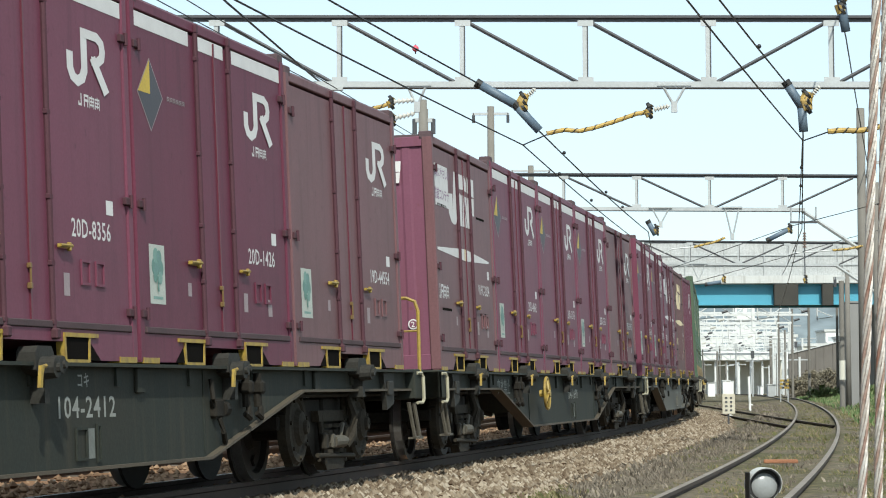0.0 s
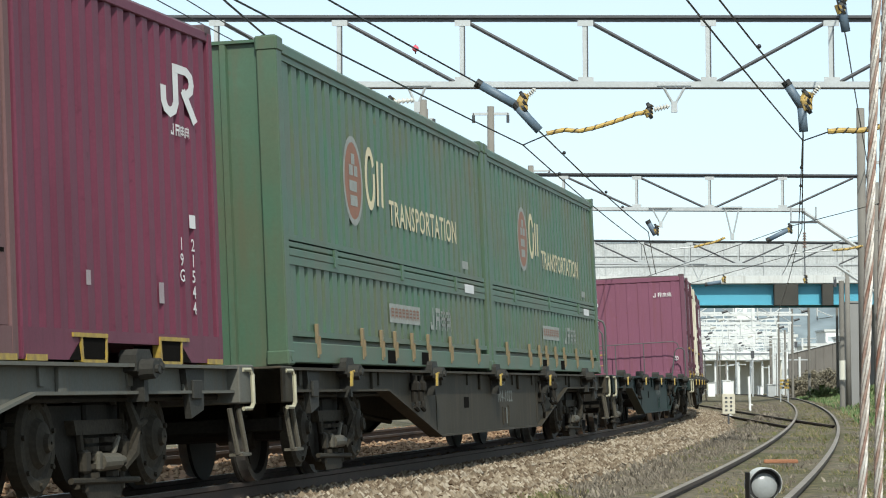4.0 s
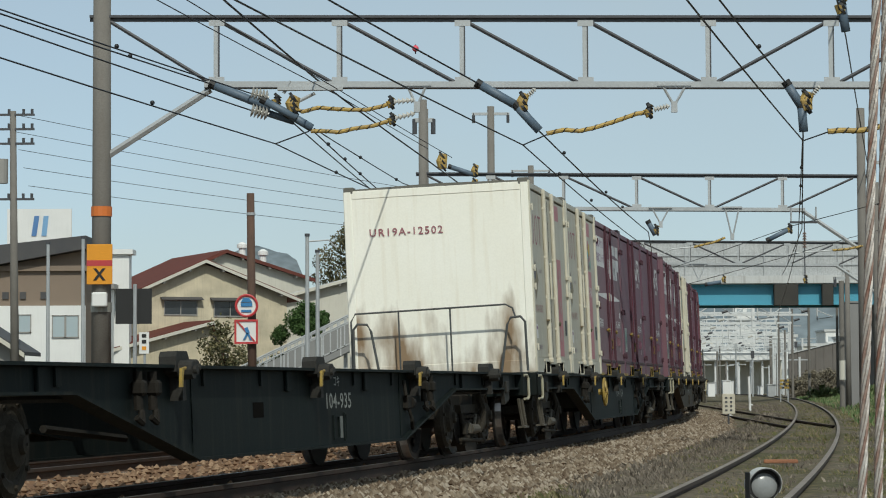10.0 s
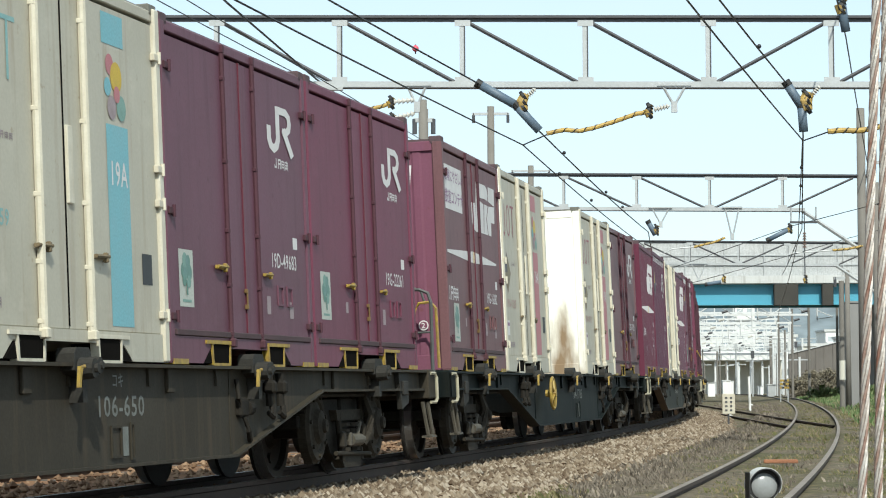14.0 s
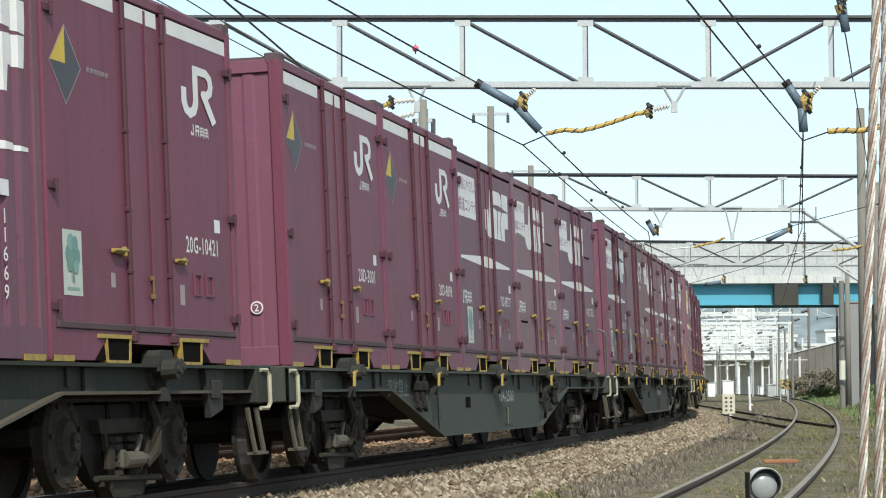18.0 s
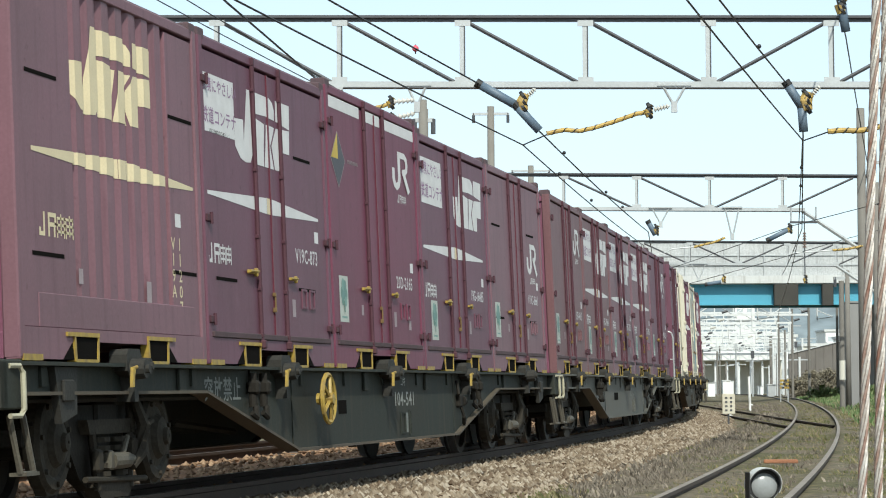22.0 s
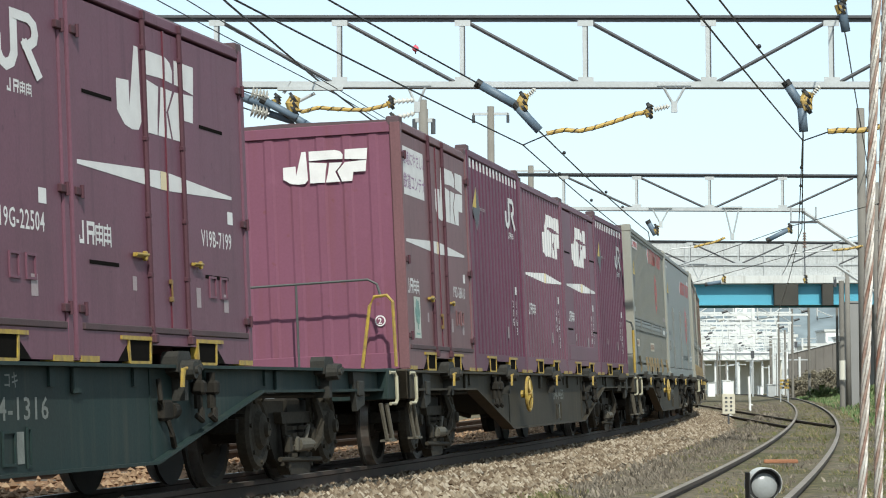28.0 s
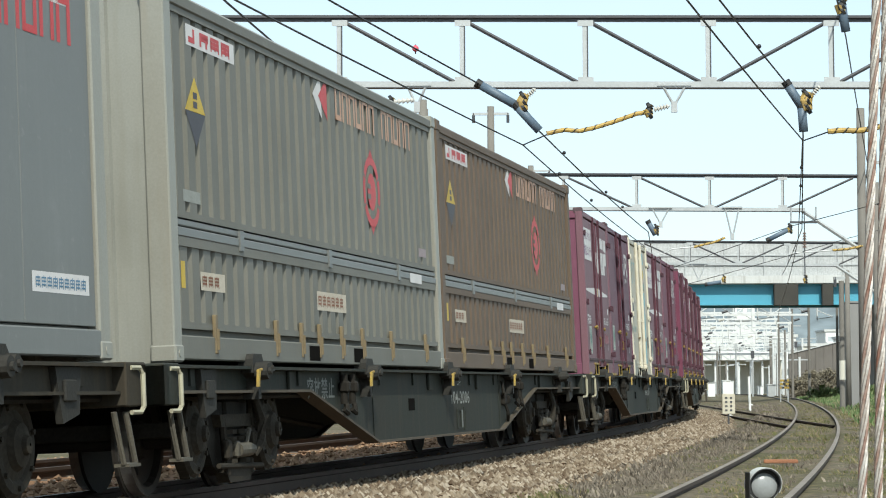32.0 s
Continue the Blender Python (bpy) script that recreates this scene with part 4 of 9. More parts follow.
def purple_container(kind, serial, tone, rnd):
    """Twelve-foot container; its origin is under the middle of its floor."""
    tall = kind in "SR"
    H = 2.63 if tall else 2.56
    corr = kind in "KRQBO"
    shade = sum(ord(ch) * (n + 3) for n, ch in enumerate(serial))
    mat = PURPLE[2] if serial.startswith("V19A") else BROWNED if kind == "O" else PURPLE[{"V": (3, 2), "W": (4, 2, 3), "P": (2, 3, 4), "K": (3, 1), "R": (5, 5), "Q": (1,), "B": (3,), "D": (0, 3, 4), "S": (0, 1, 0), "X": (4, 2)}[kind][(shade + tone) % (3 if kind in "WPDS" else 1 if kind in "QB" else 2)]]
    ob = thing("freight_container", LABELS[kind], "container", "twelve foot containers")
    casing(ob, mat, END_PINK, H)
    put("roof", roof_mesh(ROOF_DARK, CL, CW, H), ob, None, "dark grimy roof")
    x = CW / 2
    face = x - 0.01
    if not corr:
        d = door_mesh(mat, H)
        put("door", d, ob, pose(x - 0.055, 0, 0))
        put("door", d, ob, Matrix.Translation((x - 0.055, 0, 0)) @ Matrix.Diagonal((1, -1, 1, 1)))
        put("door_sill", kit(("dsill", CL), lambda: (lambda bm: (box(bm, -0.03, 0.012, -CL / 2 + 0.12, CL / 2 - 0.12, 0.203, 0.25, 0.006), mesh_of("door_sill", bm, SILL_PLUM))[1])(bmesh.new())), ob, pose(x, 0, 0), "dark plum door sill")
        put("seam_gasket", gasket_mesh(H), ob, pose(x - 0.01, 0, 0), "dark door seam")
        for sy in (-0.45, 0.33):
            put("locking_bar", bar_mesh(BAR_WINE, H, 0.022), ob, pose(x + 0.004, sy, 0), "darker plum locking bar")
        for sy in (-1, 1):
            for z in (0.34, 1.12, H - 0.36):
                put("hinge", hinge_mesh(BAR_WINE), ob, pose(x, sy * (CL / 2 - 0.1), z))
        hd = handle_mesh(HANDLE)
        put("door_handle", hd, ob, pose(x + 0.0, -0.66, 0.75), "dull yellow handle")
        put("door_handle", hd, ob, pose(x + 0.0, 0.55, 0.74) @ Matrix.Scale(0.85, 4), "dull yellow handle")
        put("door_catch", padlock_mesh(), ob, pose(x - 0.005, -0.03, 0.55), "dull brass door catch")
        face = x - 0.0095
    else:
        full = kind in "KRQ"
        def make():
            bm = bmesh.new()
            lo, hi = (-CL / 2 + 0.11, CL / 2 - 0.11) if full else (-0.80, 1.12)
            n = 15 if full else 7
            p = (hi - lo) / n
            prof = [(x - 0.04, lo)]
            for i in range(n):
                c = lo + (i + 0.5) * p
                prof += [(x - 0.04, c - p * 0.44), (x - 0.012, c - p * 0.24), (x - 0.012, c + p * 0.24), (x - 0.04, c + p * 0.44)]
            prof.append((x - 0.04, hi))
            sheet(bm, prof, 0.2 if full else 0.42, H - 0.1)
            if not full:
                box(bm, x - 0.05, x - 0.006, lo - 0.7, hi + 0.5, 0.2, 0.42, 0.006)
            return mesh_of("corrugated_side", bm, mat)
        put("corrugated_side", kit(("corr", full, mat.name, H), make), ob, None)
        if not full:
            def flat(lo, hi):
                bm = bmesh.new()
                box(bm, x - 0.07, x - 0.012, lo, hi, 0.2, H - 0.12, 0.006)
                return mesh_of("flat_panel", bm, mat)
            put("flat_panel", kit(("flat", mat.name, H, 0), lambda: flat(-CL / 2 + 0.11, -0.82)), ob, None)
            put("flat_panel", kit(("flat", mat.name, H, 1), lambda: flat(1.14, CL / 2 - 0.11)), ob, None)
        face = x - 0.0115
    for sy in (-0.72, 0.72):
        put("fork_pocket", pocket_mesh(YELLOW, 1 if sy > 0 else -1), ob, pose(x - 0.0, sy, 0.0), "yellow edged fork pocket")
    for sy in (-1, 1):
        put("corner_plate", kit("cplate", lambda: (lambda bm: (box(bm, -0.09, 0.008, -0.16, 0.16, -0.01, 0.03), mesh_of("corner_plate", bm, YELLOW))[1])(bmesh.new())), ob, pose(x, sy * (CL / 2 - 0.2), 0.0), "worn yellow foot plate")
    wm = MARK_CREAM if kind == "O" else MARK
    f = face + 0.002
    if kind in "DSQRX":
        zz = {"S": 1.84, "R": 1.84, "X": 1.30}.get(kind, 1.80)
        put("emblem", mark_small(), ob, side_face(f, 0.74, zz) @ Matrix.Diagonal((1.5, 0.92, 1, 1)), "white painted emblem")
        put("lettering_strip", mark_bars(wm, 4, 0.085, 0.085, 0.015), ob, side_face(f, 0.92, zz - 0.13))
    else:
        ey = {"P": -0.08, "K": 0.06, "V": -0.97, "W": -0.95}.get(kind, -0.78)
        fy = {"P": -1.74, "V": -1.76, "W": -1.73}.get(kind, -1.55)
        ridges = None if not corr else (-CL / 2 + 0.11, CL / 2 - 0.11, 15) if kind == "K" else (-0.80, 1.12, 7)
        mark_large(ob, wm, side_face(f, ey, 1.655), ey, ridges)
        put("white_flash", mark_swoosh(wm, fy, ridges), ob, side_face(f + 0.0005, fy, 1.26), "tapered painted flash")
        put("lettering_strip", mark_bars(wm, 4, 0.155, 0.14, 0.012), ob, side_face(f, -1.45 if corr else -1.76, 0.78))
    if kind in "PW":
        k = 1.0 if kind == "P" else 0.80
        put("notice_board", notice_panel(), ob, side_face(f, -1.74 if kind == "P" else -1.80, 1.80) @ Matrix.Diagonal((k, 0.92 if k < 1 else 1, 1, 1)), "white printed board")
        put("notice_line", text_mesh("環境にやさしい", 0.155 * k, MARK_PURPLE), ob, side_face(f + 0.0015, -1.73 if k == 1 else -1.79, 2.13))
        put("notice_line", text_mesh("鉄道コンテナ", 0.175 * k, MARK_PURPLE), ob, side_face(f + 0.0015, -1.72 if k == 1 else -1.78, 1.88))
    if kind == "R":                                          # the stripe shows on the ridges only
        p = (CL - 0.22) / 15
        tick = quad_mesh("stripe_mark", p * 0.5, 0.11, MARK)
        for i in range(15):
            put("stripe_mark", tick, ob, side_face(x - 0.010, -CL / 2 + 0.11 + (i + 0.25) * p, 2.41), "white stripe mark on a ridge")
    if kind == "S":
        for y0, w in ((-1.75, 1.17), (-0.37, 0.62), (0.46, 1.29)):
            put("top_stripe", quad_mesh("top_stripe", w, 0.11, MARK), ob, side_face(f, y0, 2.41), "white top stripe")
    if kind in "SR":
        put("diamond_sticker", diamond_sticker(STICKER_YELLOW, STICKER_DARK), ob, side_face(f, -1.46 if kind == "S" else -1.33, 1.94), "yellow and dark diamond sticker")
        put("lettering_strip", mark_bars(MARK_DULL, 6, 0.04, 0.055, 0.012), ob, side_face(f, -1.1, 1.93))
    if kind in "VWXBO":
        # slots are flat patches, their inner shade painted near-black
        slot = quad_mesh("vent_slot", 0.55, 0.028, DARK)
        for yy, z in ((-1.62, 1.80), (0.76 if not corr else 1.16, 1.80), (-1.58, 0.65), (0.78 if not corr else 1.16, 0.65)):
            put("vent_slot", slot, ob, side_face(f, yy, z), "dark ventilation slot")
    if kind in "DSPX" and rnd.random() < 0.85:
        put("tree_sticker", tree_sticker(), ob, side_face(f, -1.47 if kind == "P" else -1.6, 0.32 if kind == "P" else 0.42), "pale sticker with a green tree")
    if serial:
        if corr and (kind in "KRQO" or len(serial) == 9 and kind == "B" and serial.endswith("1221")):
            a, b = serial.split("-")
            for i, ch in enumerate(b):
                put("serial_digit", text_mesh(ch, 0.13, wm, "CENTER", 1.0, 1.15), ob, side_face(f, 1.33 if kind == "O" else 1.3, 0.83 - i * 0.117))
            for i, ch in enumerate(a):
                put("serial_digit", text_mesh(ch, 0.13, wm, "CENTER", 1.0, 1.15), ob, side_face(f, 1.18 if kind == "O" else 1.06, 0.83 - i * 0.117))
        else:
            put("serial_number", text_mesh(serial, 0.175, wm, "LEFT", 1.0, 0.84 if len(serial) > 8 else 0.92), ob, side_face(f, 0.72, 0.90 if kind in "VWX" else 0.82), "white serial number")
    sq = quad_mesh("data_plate", 0.09, 0.1, MARK_DULL)
    put("data_plate", quad_mesh("data_plate", 0.13, 0.1, MARK), ob, side_face(f, 1.24 if corr else 1.36, 1.0 if kind not in "VWX" else 1.1))
    for py, pz, pw, ph in ((0.86, 0.50, 0.16, 0.17), (1.12, 0.50, 0.16, 0.17)):          # raised card frames
        if not corr:
            put("card_frame", frame_mesh(mat, pw, ph), ob, side_face(face, py, pz))
    put("data_plate", quad_mesh("data_plate", 0.1, 0.15, MARK_DULL), ob, side_face(f, 0.56, 0.42))
    if rnd.random() < 0.7:
        put("data_plate", quad_mesh("data_plate", 0.08, 0.1, MARK_DULL), ob, side_face(f, -0.78, 0.5))
    if rnd.random() < 0.5 and not corr:
        put("data_plate", quad_mesh("data_plate", 0.11, 0.14, MARK_DULL), ob, side_face(f, 1.2, 0.4))
    ny = -CL / 2 - 0.002
    bm_key = kit("end_number", lambda: (lambda bm: (disc(bm, 0, 0, 0.075, 0.075, 20, 0.0, 0), disc(bm, 0, 0, 0.058, 0.058, 20, 0.002, 1), mesh_of("end_roundel", bm, MARK, END_PINK))[2])(bmesh.new()))
    put("end_roundel", bm_key, ob, end_face(0.98, ny, 0.5) @ Matrix.Scale(0.75, 4), "white end number ring")
    put("end_digit", text_mesh("2", 0.085, MARK, "CENTER"), ob, end_face(0.98, ny - 0.004, 0.47))
    return ob, H


def cream_container(stripe, serial, plain=False):
    H = 2.58
    mats = {"b": MARK_BLUE, "p": MARK_PINK, "r": MARK_BROWN}
    ob = thing("refrigerated_container", {"b": "cream refrigerated container with a blue stripe and white bars", "p": "weathered cream refrigerated container with a pink stripe and white bars", "r": "cream refrigerated container with a brown stripe and white bars"}[stripe], "container", "twelve foot containers")
    casing(ob, CREAM, CREAM_LIT_END, H, False)
    put("roof", roof_mesh(GREY, CL, CW, H), ob, None, "grey roof")
    x = CW / 2
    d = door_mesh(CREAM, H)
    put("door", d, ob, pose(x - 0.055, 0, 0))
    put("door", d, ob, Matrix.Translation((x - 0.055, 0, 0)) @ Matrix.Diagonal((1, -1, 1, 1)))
    if not plain:
        for sy in (-0.5, 0.33):
            put("locking_bar", bar_mesh(WHITE_BAR, H, 0.03), ob, pose(x + 0.018, sy, 0), "white locking bar")
    for sy in (-1, 1):
        post = kit("cream_post", lambda: (lambda bm: (box(bm, -0.06, 0.02, -0.05, 0.05, 0.0, H, 0.012), mesh_of("corner_post", bm, WHITE_BAR))[1])(bmesh.new()))
        put("corner_post", post, ob, pose(x, sy * (CL / 2 - 0.055), 0), "white corner post")
        for z in (0.34, 1.15, 1.4, H - 0.36):
            put("hinge", hinge_mesh(WHITE_BAR), ob, pose(x + 0.01, sy * (CL / 2 - 0.08), z))
    put("door_handle", handle_mesh(CLASP), ob, pose(x, -0.45, 0.72))
    put("door_handle", handle_mesh(CLASP), ob, pose(x, 0.55, 0.70))
    put("seam_cover", kit("seam_cover", lambda: (lambda bm: (box(bm, -0.01, 0.02, 0.03, 0.12, 1.03, 1.55, 0.005), mesh_of("seam_cover", bm, WHITE_BAR))[1])(bmesh.new())), ob, pose(x - 0.01, 0, 0), "pale seam cover")
    put("door_seam", quad_mesh("door_seam", 0.03, 2.2, DARK), ob, side_face(x - 0.0085, -0.015, 0.22), "dark door seam")
    f = x - 0.0075
    sm = mats[stripe]
    if stripe:
        put("door_stripe", quad_mesh("door_stripe", 0.42, 1.40, sm), ob, side_face(f, 0.78, 0.24), "coloured stripe with lettering")
        put("door_stripe", quad_mesh("door_stripe", 0.42, 0.22, sm), ob, side_face(f, 0.74, 2.2))
        if not serial.endswith("12502"):
            put("stripe_writing", text_mesh("19A", 0.24, MARK, "LEFT", 1, 0.8), ob, side_face(f + 0.002, 0.82, 1.22))
        else:                                               # faded blossom on the stripe
            def blossom():
                bm = bmesh.new()
                for a in range(5):
                    disc(bm, 0.065 * math.cos(a * 1.2566), 0.065 * math.sin(a * 1.2566), 0.05, 0.05, 10, 0.0004 * a)
                return mesh_of("blossom", bm, MARK_BLUSH)
            for bz in (0.55, 0.95, 1.4):
                put("blossom", kit("blossom", blossom), ob, side_face(f + 0.002, 0.93 + 0.1 * (bz > 0.9), bz), "pale worn blossom print")
        if stripe == "r":
            put("oval_motif", kit("oval_motif", lambda: (lambda bm: (ribbon(bm, [(0.14 * math.cos(t), 0.24 * math.sin(t)) for t in np.linspace(0, 6.2832, 21)], 0.025), ribbon(bm, [(-0.08, 0.12), (0.06, 0.05), (-0.05, -0.06), (0.07, -0.14)], 0.035, 0.002), mesh_of("oval_motif", bm, STICKER_MINT))[2])(bmesh.new())), ob, side_face(f + 0.001, 0.98, 1.92), "faded mint oval print")
        elif not serial.endswith("12502"):
            for n, (a, b, r, k) in enumerate(((0.1, 0.36, 0.075, MARK_PINK), (0.22, 0.28, 0.11, STICKER_YELLOW), (0.05, 0.2, 0.065, MARK_BLUE), (0.12, 0.06, 0.085, MARK_DULL), (0.3, 0.07, 0.09, STICKER_MINT), (0.22, 0.16, 0.06, MARK_PINK))):
                put("fruit_motif", kit(("fruit", n), lambda: (lambda bm: (disc(bm, 0, 0, r, r, 16), mesh_of("fruit_motif", bm, k))[1])(bmesh.new())), ob, side_face(f + 0.001 + 0.0006 * n, 0.78 + a, 1.70 + b), "faded round fruit motif")
    put("notice_card", quad_mesh("notice_card", 0.25, 0.19, MARK), ob, side_face(f, -1.68, 0.46), "white notice card")
    put("card_header", quad_mesh("card_header", 0.16, 0.04, MARK_PURPLE), ob, side_face(f + 0.002, -1.61, 0.58))
    put("lettering_strip", mark_bars(MARK_DULL, 5, 0.07, 0.09, 0.03), ob, side_face(f, -1.66, 0.31))
    put("lettering_strip", mark_bars(MARK_DULL, 4, 0.05, 0.05, 0.02), ob, side_face(f, -1.1, 1.36))
    def letters():
        bm = bmesh.new()
        ribbon(bm, [(0.12, 0.42), (0.12, 0.06), (0.06, 0.0), (0.0, 0.03)], 0.034)
        ribbon(bm, [(0.4 + 0.13 * math.cos(t), 0.21 + 0.2 * math.sin(t)) for t in np.linspace(0, 6.2832, 17)], 0.034)
        ribbon(bm, [(0.6, 0.41), (0.9, 0.41)], 0.034)
        ribbon(bm, [(0.75, 0.41), (0.75, 0.0)], 0.04, 0.003)
        return mesh_of("operator_emblem", bm, MARK_TEAL if stripe == "b" else END_INK)
    put("operator_emblem", kit(("jletters", stripe == "b"), letters), ob, side_face(f, -1.58, 1.74) @ Matrix.Diagonal((0.92, 0.95, 1, 1)), "coloured operator emblem")
    put("diamond_sticker", diamond_sticker(STICKER_DARK, BEAM_DARK if stripe != "p" else STICKER_OCHRE), ob, side_face(f, -1.44, 1.26), "dark diamond sticker")
    if serial:
        put("serial_number", text_mesh(serial, 0.15, MARK_TEAL if stripe == "b" else MARK_BLUSH, "LEFT", 1, 0.95), ob, side_face(f, -1.75, 0.82))
        put("end_serial", text_mesh(serial, 0.145, END_INK, "LEFT", 1.1, 1.02), ob, end_face(-0.93, -CL / 2 - 0.004, 1.93), "faded wine-red serial number")
    put("data_plate", quad_mesh("data_plate", 0.2, 0.22, MARK_DARK), ob, side_face(f, 1.4, 0.55))
    for sy in (-0.68, 0.68):
        put("fork_pocket", pocket_mesh(WHITE_BAR, 1 if sy > 0 else -1), ob, pose(x, sy, 0.0))
    return ob, H


def long_container(kind, pale=False):
    """Thirty-one-foot container."""
    L, W, H = 9.41, 2.56, 2.76
    mat = {"G": GREEN, "N": GREY, "M": SOOT, "F": GREY_FLAT}[kind]
    post_mat = {"G": GREEN, "N": ALU, "M": SOOT, "F": ALU}[kind]
    ob = thing("long_container", {"G": "green corrugated thirty-one foot container with yellowed lettering", "N": "grey corrugated thirty-one foot wing container", "M": "soot-browned corrugated thirty-one foot wing container", "F": "smooth bluish grey thirty-one foot container with red emblem"}[kind], "container", "thirty-one foot containers")
    x, y = W / 2, L / 2
    def shell():
        bm = bmesh.new()
        box(bm, -x + 0.09, x - 0.09, -y + 0.06, y - 0.06, 0.1, H - 0.04)
        return mesh_of("body", bm, mat)
    def side_rail(z0, z1):
        bm = bmesh.new()
        box(bm, -0.1, 0.0, -y + 0.16, y - 0.16, z0, z1, 0.01)
        return mesh_of("side_rail", bm, mat)
    def end_wall():
        bm = bmesh.new()
        prof = [(-x + 0.16, -0.05)]
        for i in range(4):
            c = -0.8 + i * 0.53
            prof += [(c - 0.04, -0.05), (c - 0.025, -0.015), (c + 0.025, -0.015), (c + 0.04, -0.05)]
        prof.append((x - 0.16, -0.05))
        sheet(bm, prof, 0.0, H - 0.02)
        return mesh_of("end_wall", bm, END_SILVER if kind in "NF" else mat)
    for sx in (-1, 1):
        m = pose(x, 0, 0) if sx > 0 else pose(-x, 0, 0, 0, 0, 180)
        put("side_rail", kit(("lrail0", kind), lambda: side_rail(0.02, 0.2)), ob, m)
        put("side_rail", kit(("lrail1", kind), lambda: side_rail(H - 0.11, H - 0.02)), ob, m)
        put("end_wall", kit(("lend", kind), end_wall), ob, pose(0, y, 0) if sx > 0 else pose(0, -y, 0, 0, 0, 180))
    put("body", kit(("lbody", kind), shell), ob, None)
    put("roof", roof_mesh(ALU if kind in "NF" else mat, L, W, H), ob, None)
    def post():
        bm = bmesh.new()
        box(bm, -0.09, 0.09, -0.09, 0.09, 0.0, H, 0.012)
        box(bm, -0.1, 0.1, -0.1, 0.1, 0.0, 0.13, 0.015)
        box(bm, -0.1, 0.1, -0.1, 0.1, H - 0.1, H + 0.03, 0.015)
        rod(bm, (0.06, 0, 0.065), (0.104, 0, 0.065), 0.03, 8)
        return mesh_of("corner_post", bm, post_mat)
    for sx in (-1, 1):
        for sy in (-1, 1):
            put("corner_post", kit(("lpost", kind), post), ob, pose(sx * (x - 0.09), sy * (y - 0.09), 0))
    if kind != "F":
        def panel(n, z0, z1, ext):
            def make():
                bm = bmesh.new()
                lo, hi = -y + 0.22, y - 0.22
                p = (hi - lo) / n
                prof = [(x - 0.062, lo)]
                for i in range(n):
                    c = lo + (i + 0.5) * p
                    prof += [(x - 0.066, c - p * 0.42), (x - 0.028, c - p * 0.3), (x - 0.028, c + p * 0.3), (x - 0.066, c + p * 0.42)]
                prof.append((x - 0.062, hi))
                sheet(bm, prof, z0, z1)
                box(bm, x - 0.09, x - 0.015, lo, hi, z0 - 0.05, z0)
                box(bm, x - 0.09, x - 0.015, lo, hi, z1, z1 + ext)
                return mesh_of("corrugated_panel", bm, mat)
            return make
        put("corrugated_panel", kit(("lpan", kind, 0), panel(31, 0.30, 0.86, 0.07)), ob, None)
        put("corrugated_panel", kit(("lpan", kind, 1), panel(31, 1.12, H - 0.16, 0.05)), ob, None)
        def rail():
            bm = bmesh.new()
            box(bm, x - 0.09, x - 0.01, -y + 0.2, y - 0.2, 0.93, 1.0, 0.008)
            box(bm, x - 0.09, x - 0.018, -y + 0.2, y - 0.2, 1.01, 1.06, 0.008)
            for c in (-2.9, -0.1, 2.7):
                box(bm, x - 0.05, x + 0.0, c - 0.05, c + 0.05, 0.9, 1.06)
            return mesh_of("wing_rail", bm, GREY_FLAT if kind != "G" else mat)
        put("wing_rail", kit(("lrail", kind), rail), ob, None)
        def clasp():
            bm = bmesh.new()
            box(bm, -0.01, 0.022, -0.03, 0.03, -0.13, 0.17, 0.006)
            rod(bm, (0.025, 0, -0.1), (0.025, 0, 0.06), 0.015, 6)
            return mesh_of("wing_clasp", bm, CLASP)
        for c in (-0.8, 0.8):
            put("fork_slot", quad_mesh("fork_slot", 0.36, 0.13, DARK), ob, side_face(x + 0.002, c - 0.18, 0.045), "dark fork slot")
        for c in (-3.7, -2.0, -1.2, -0.6, 0.2, 1.0, 2.2, 3.8):
            put("wing_clasp", kit(("clasp", kind), clasp), ob, pose(x - 0.01, c, 0.2))
    else:
        lo, n = -y + 0.2, 8
        w = (2 * y - 0.4) / n
        def skin():
            bm = bmesh.new()
            box(bm, x - 0.1, x - 0.02, 0.003, w - 0.003, 0.22, H - 0.12, 0.004)
            return mesh_of("side_panel", bm, mat)
        for i in range(n):
            put("side_panel", kit("skin", skin), ob, pose(0, lo + i * w, 0))
        for c in (-2.6, 0.2, 2.9):
            put("door_edge", kit("dedge", lambda: (lambda bm: (box(bm, -0.02, 0.012, -0.02, 0.02, 0.2, 1.6, 0.004), rod(bm, (0.012, 0, 0.5), (0.012, 0, 0.7), 0.02, 8), rod(bm, (0.012, 0, 1.3), (0.012, 0, 1.5), 0.02, 8), mesh_of("door_edge", bm, GREY_FLAT))[3])(bmesh.new())), ob, pose(x - 0.01, c, 0))
    f = x - 0.026 if kind != "F" else x - 0.018
    if kind == "G":
        def badge():
            bm = bmesh.new()
            ribbon(bm, [(0.36 * math.cos(t), 0.40 * math.sin(t)) for t in np.linspace(0, 6.2832, 25)], 0.06)
            disc(bm, 0, 0, 0.34, 0.38, 20, -0.001, 1)
            for bx, bz, bw in ((-0.06, 0.16, 0.14), (-0.16, 0.05, 0.16), (0.04, 0.05, 0.14), (-0.16, -0.10, 0.3), (-0.14, -0.24, 0.28)):
                poly(bm, [(bx, bz), (bx + bw, bz), (bx + bw, bz + 0.1), (bx, bz + 0.1)], 0.002)
            return mesh_of("operator_emblem", bm, MARK_FADED, BADGE_RUST)
        put("operator_emblem", kit("gbadge", badge), ob, side_face(f, -2.02, 1.77), "faded round emblem on a rusty ground")
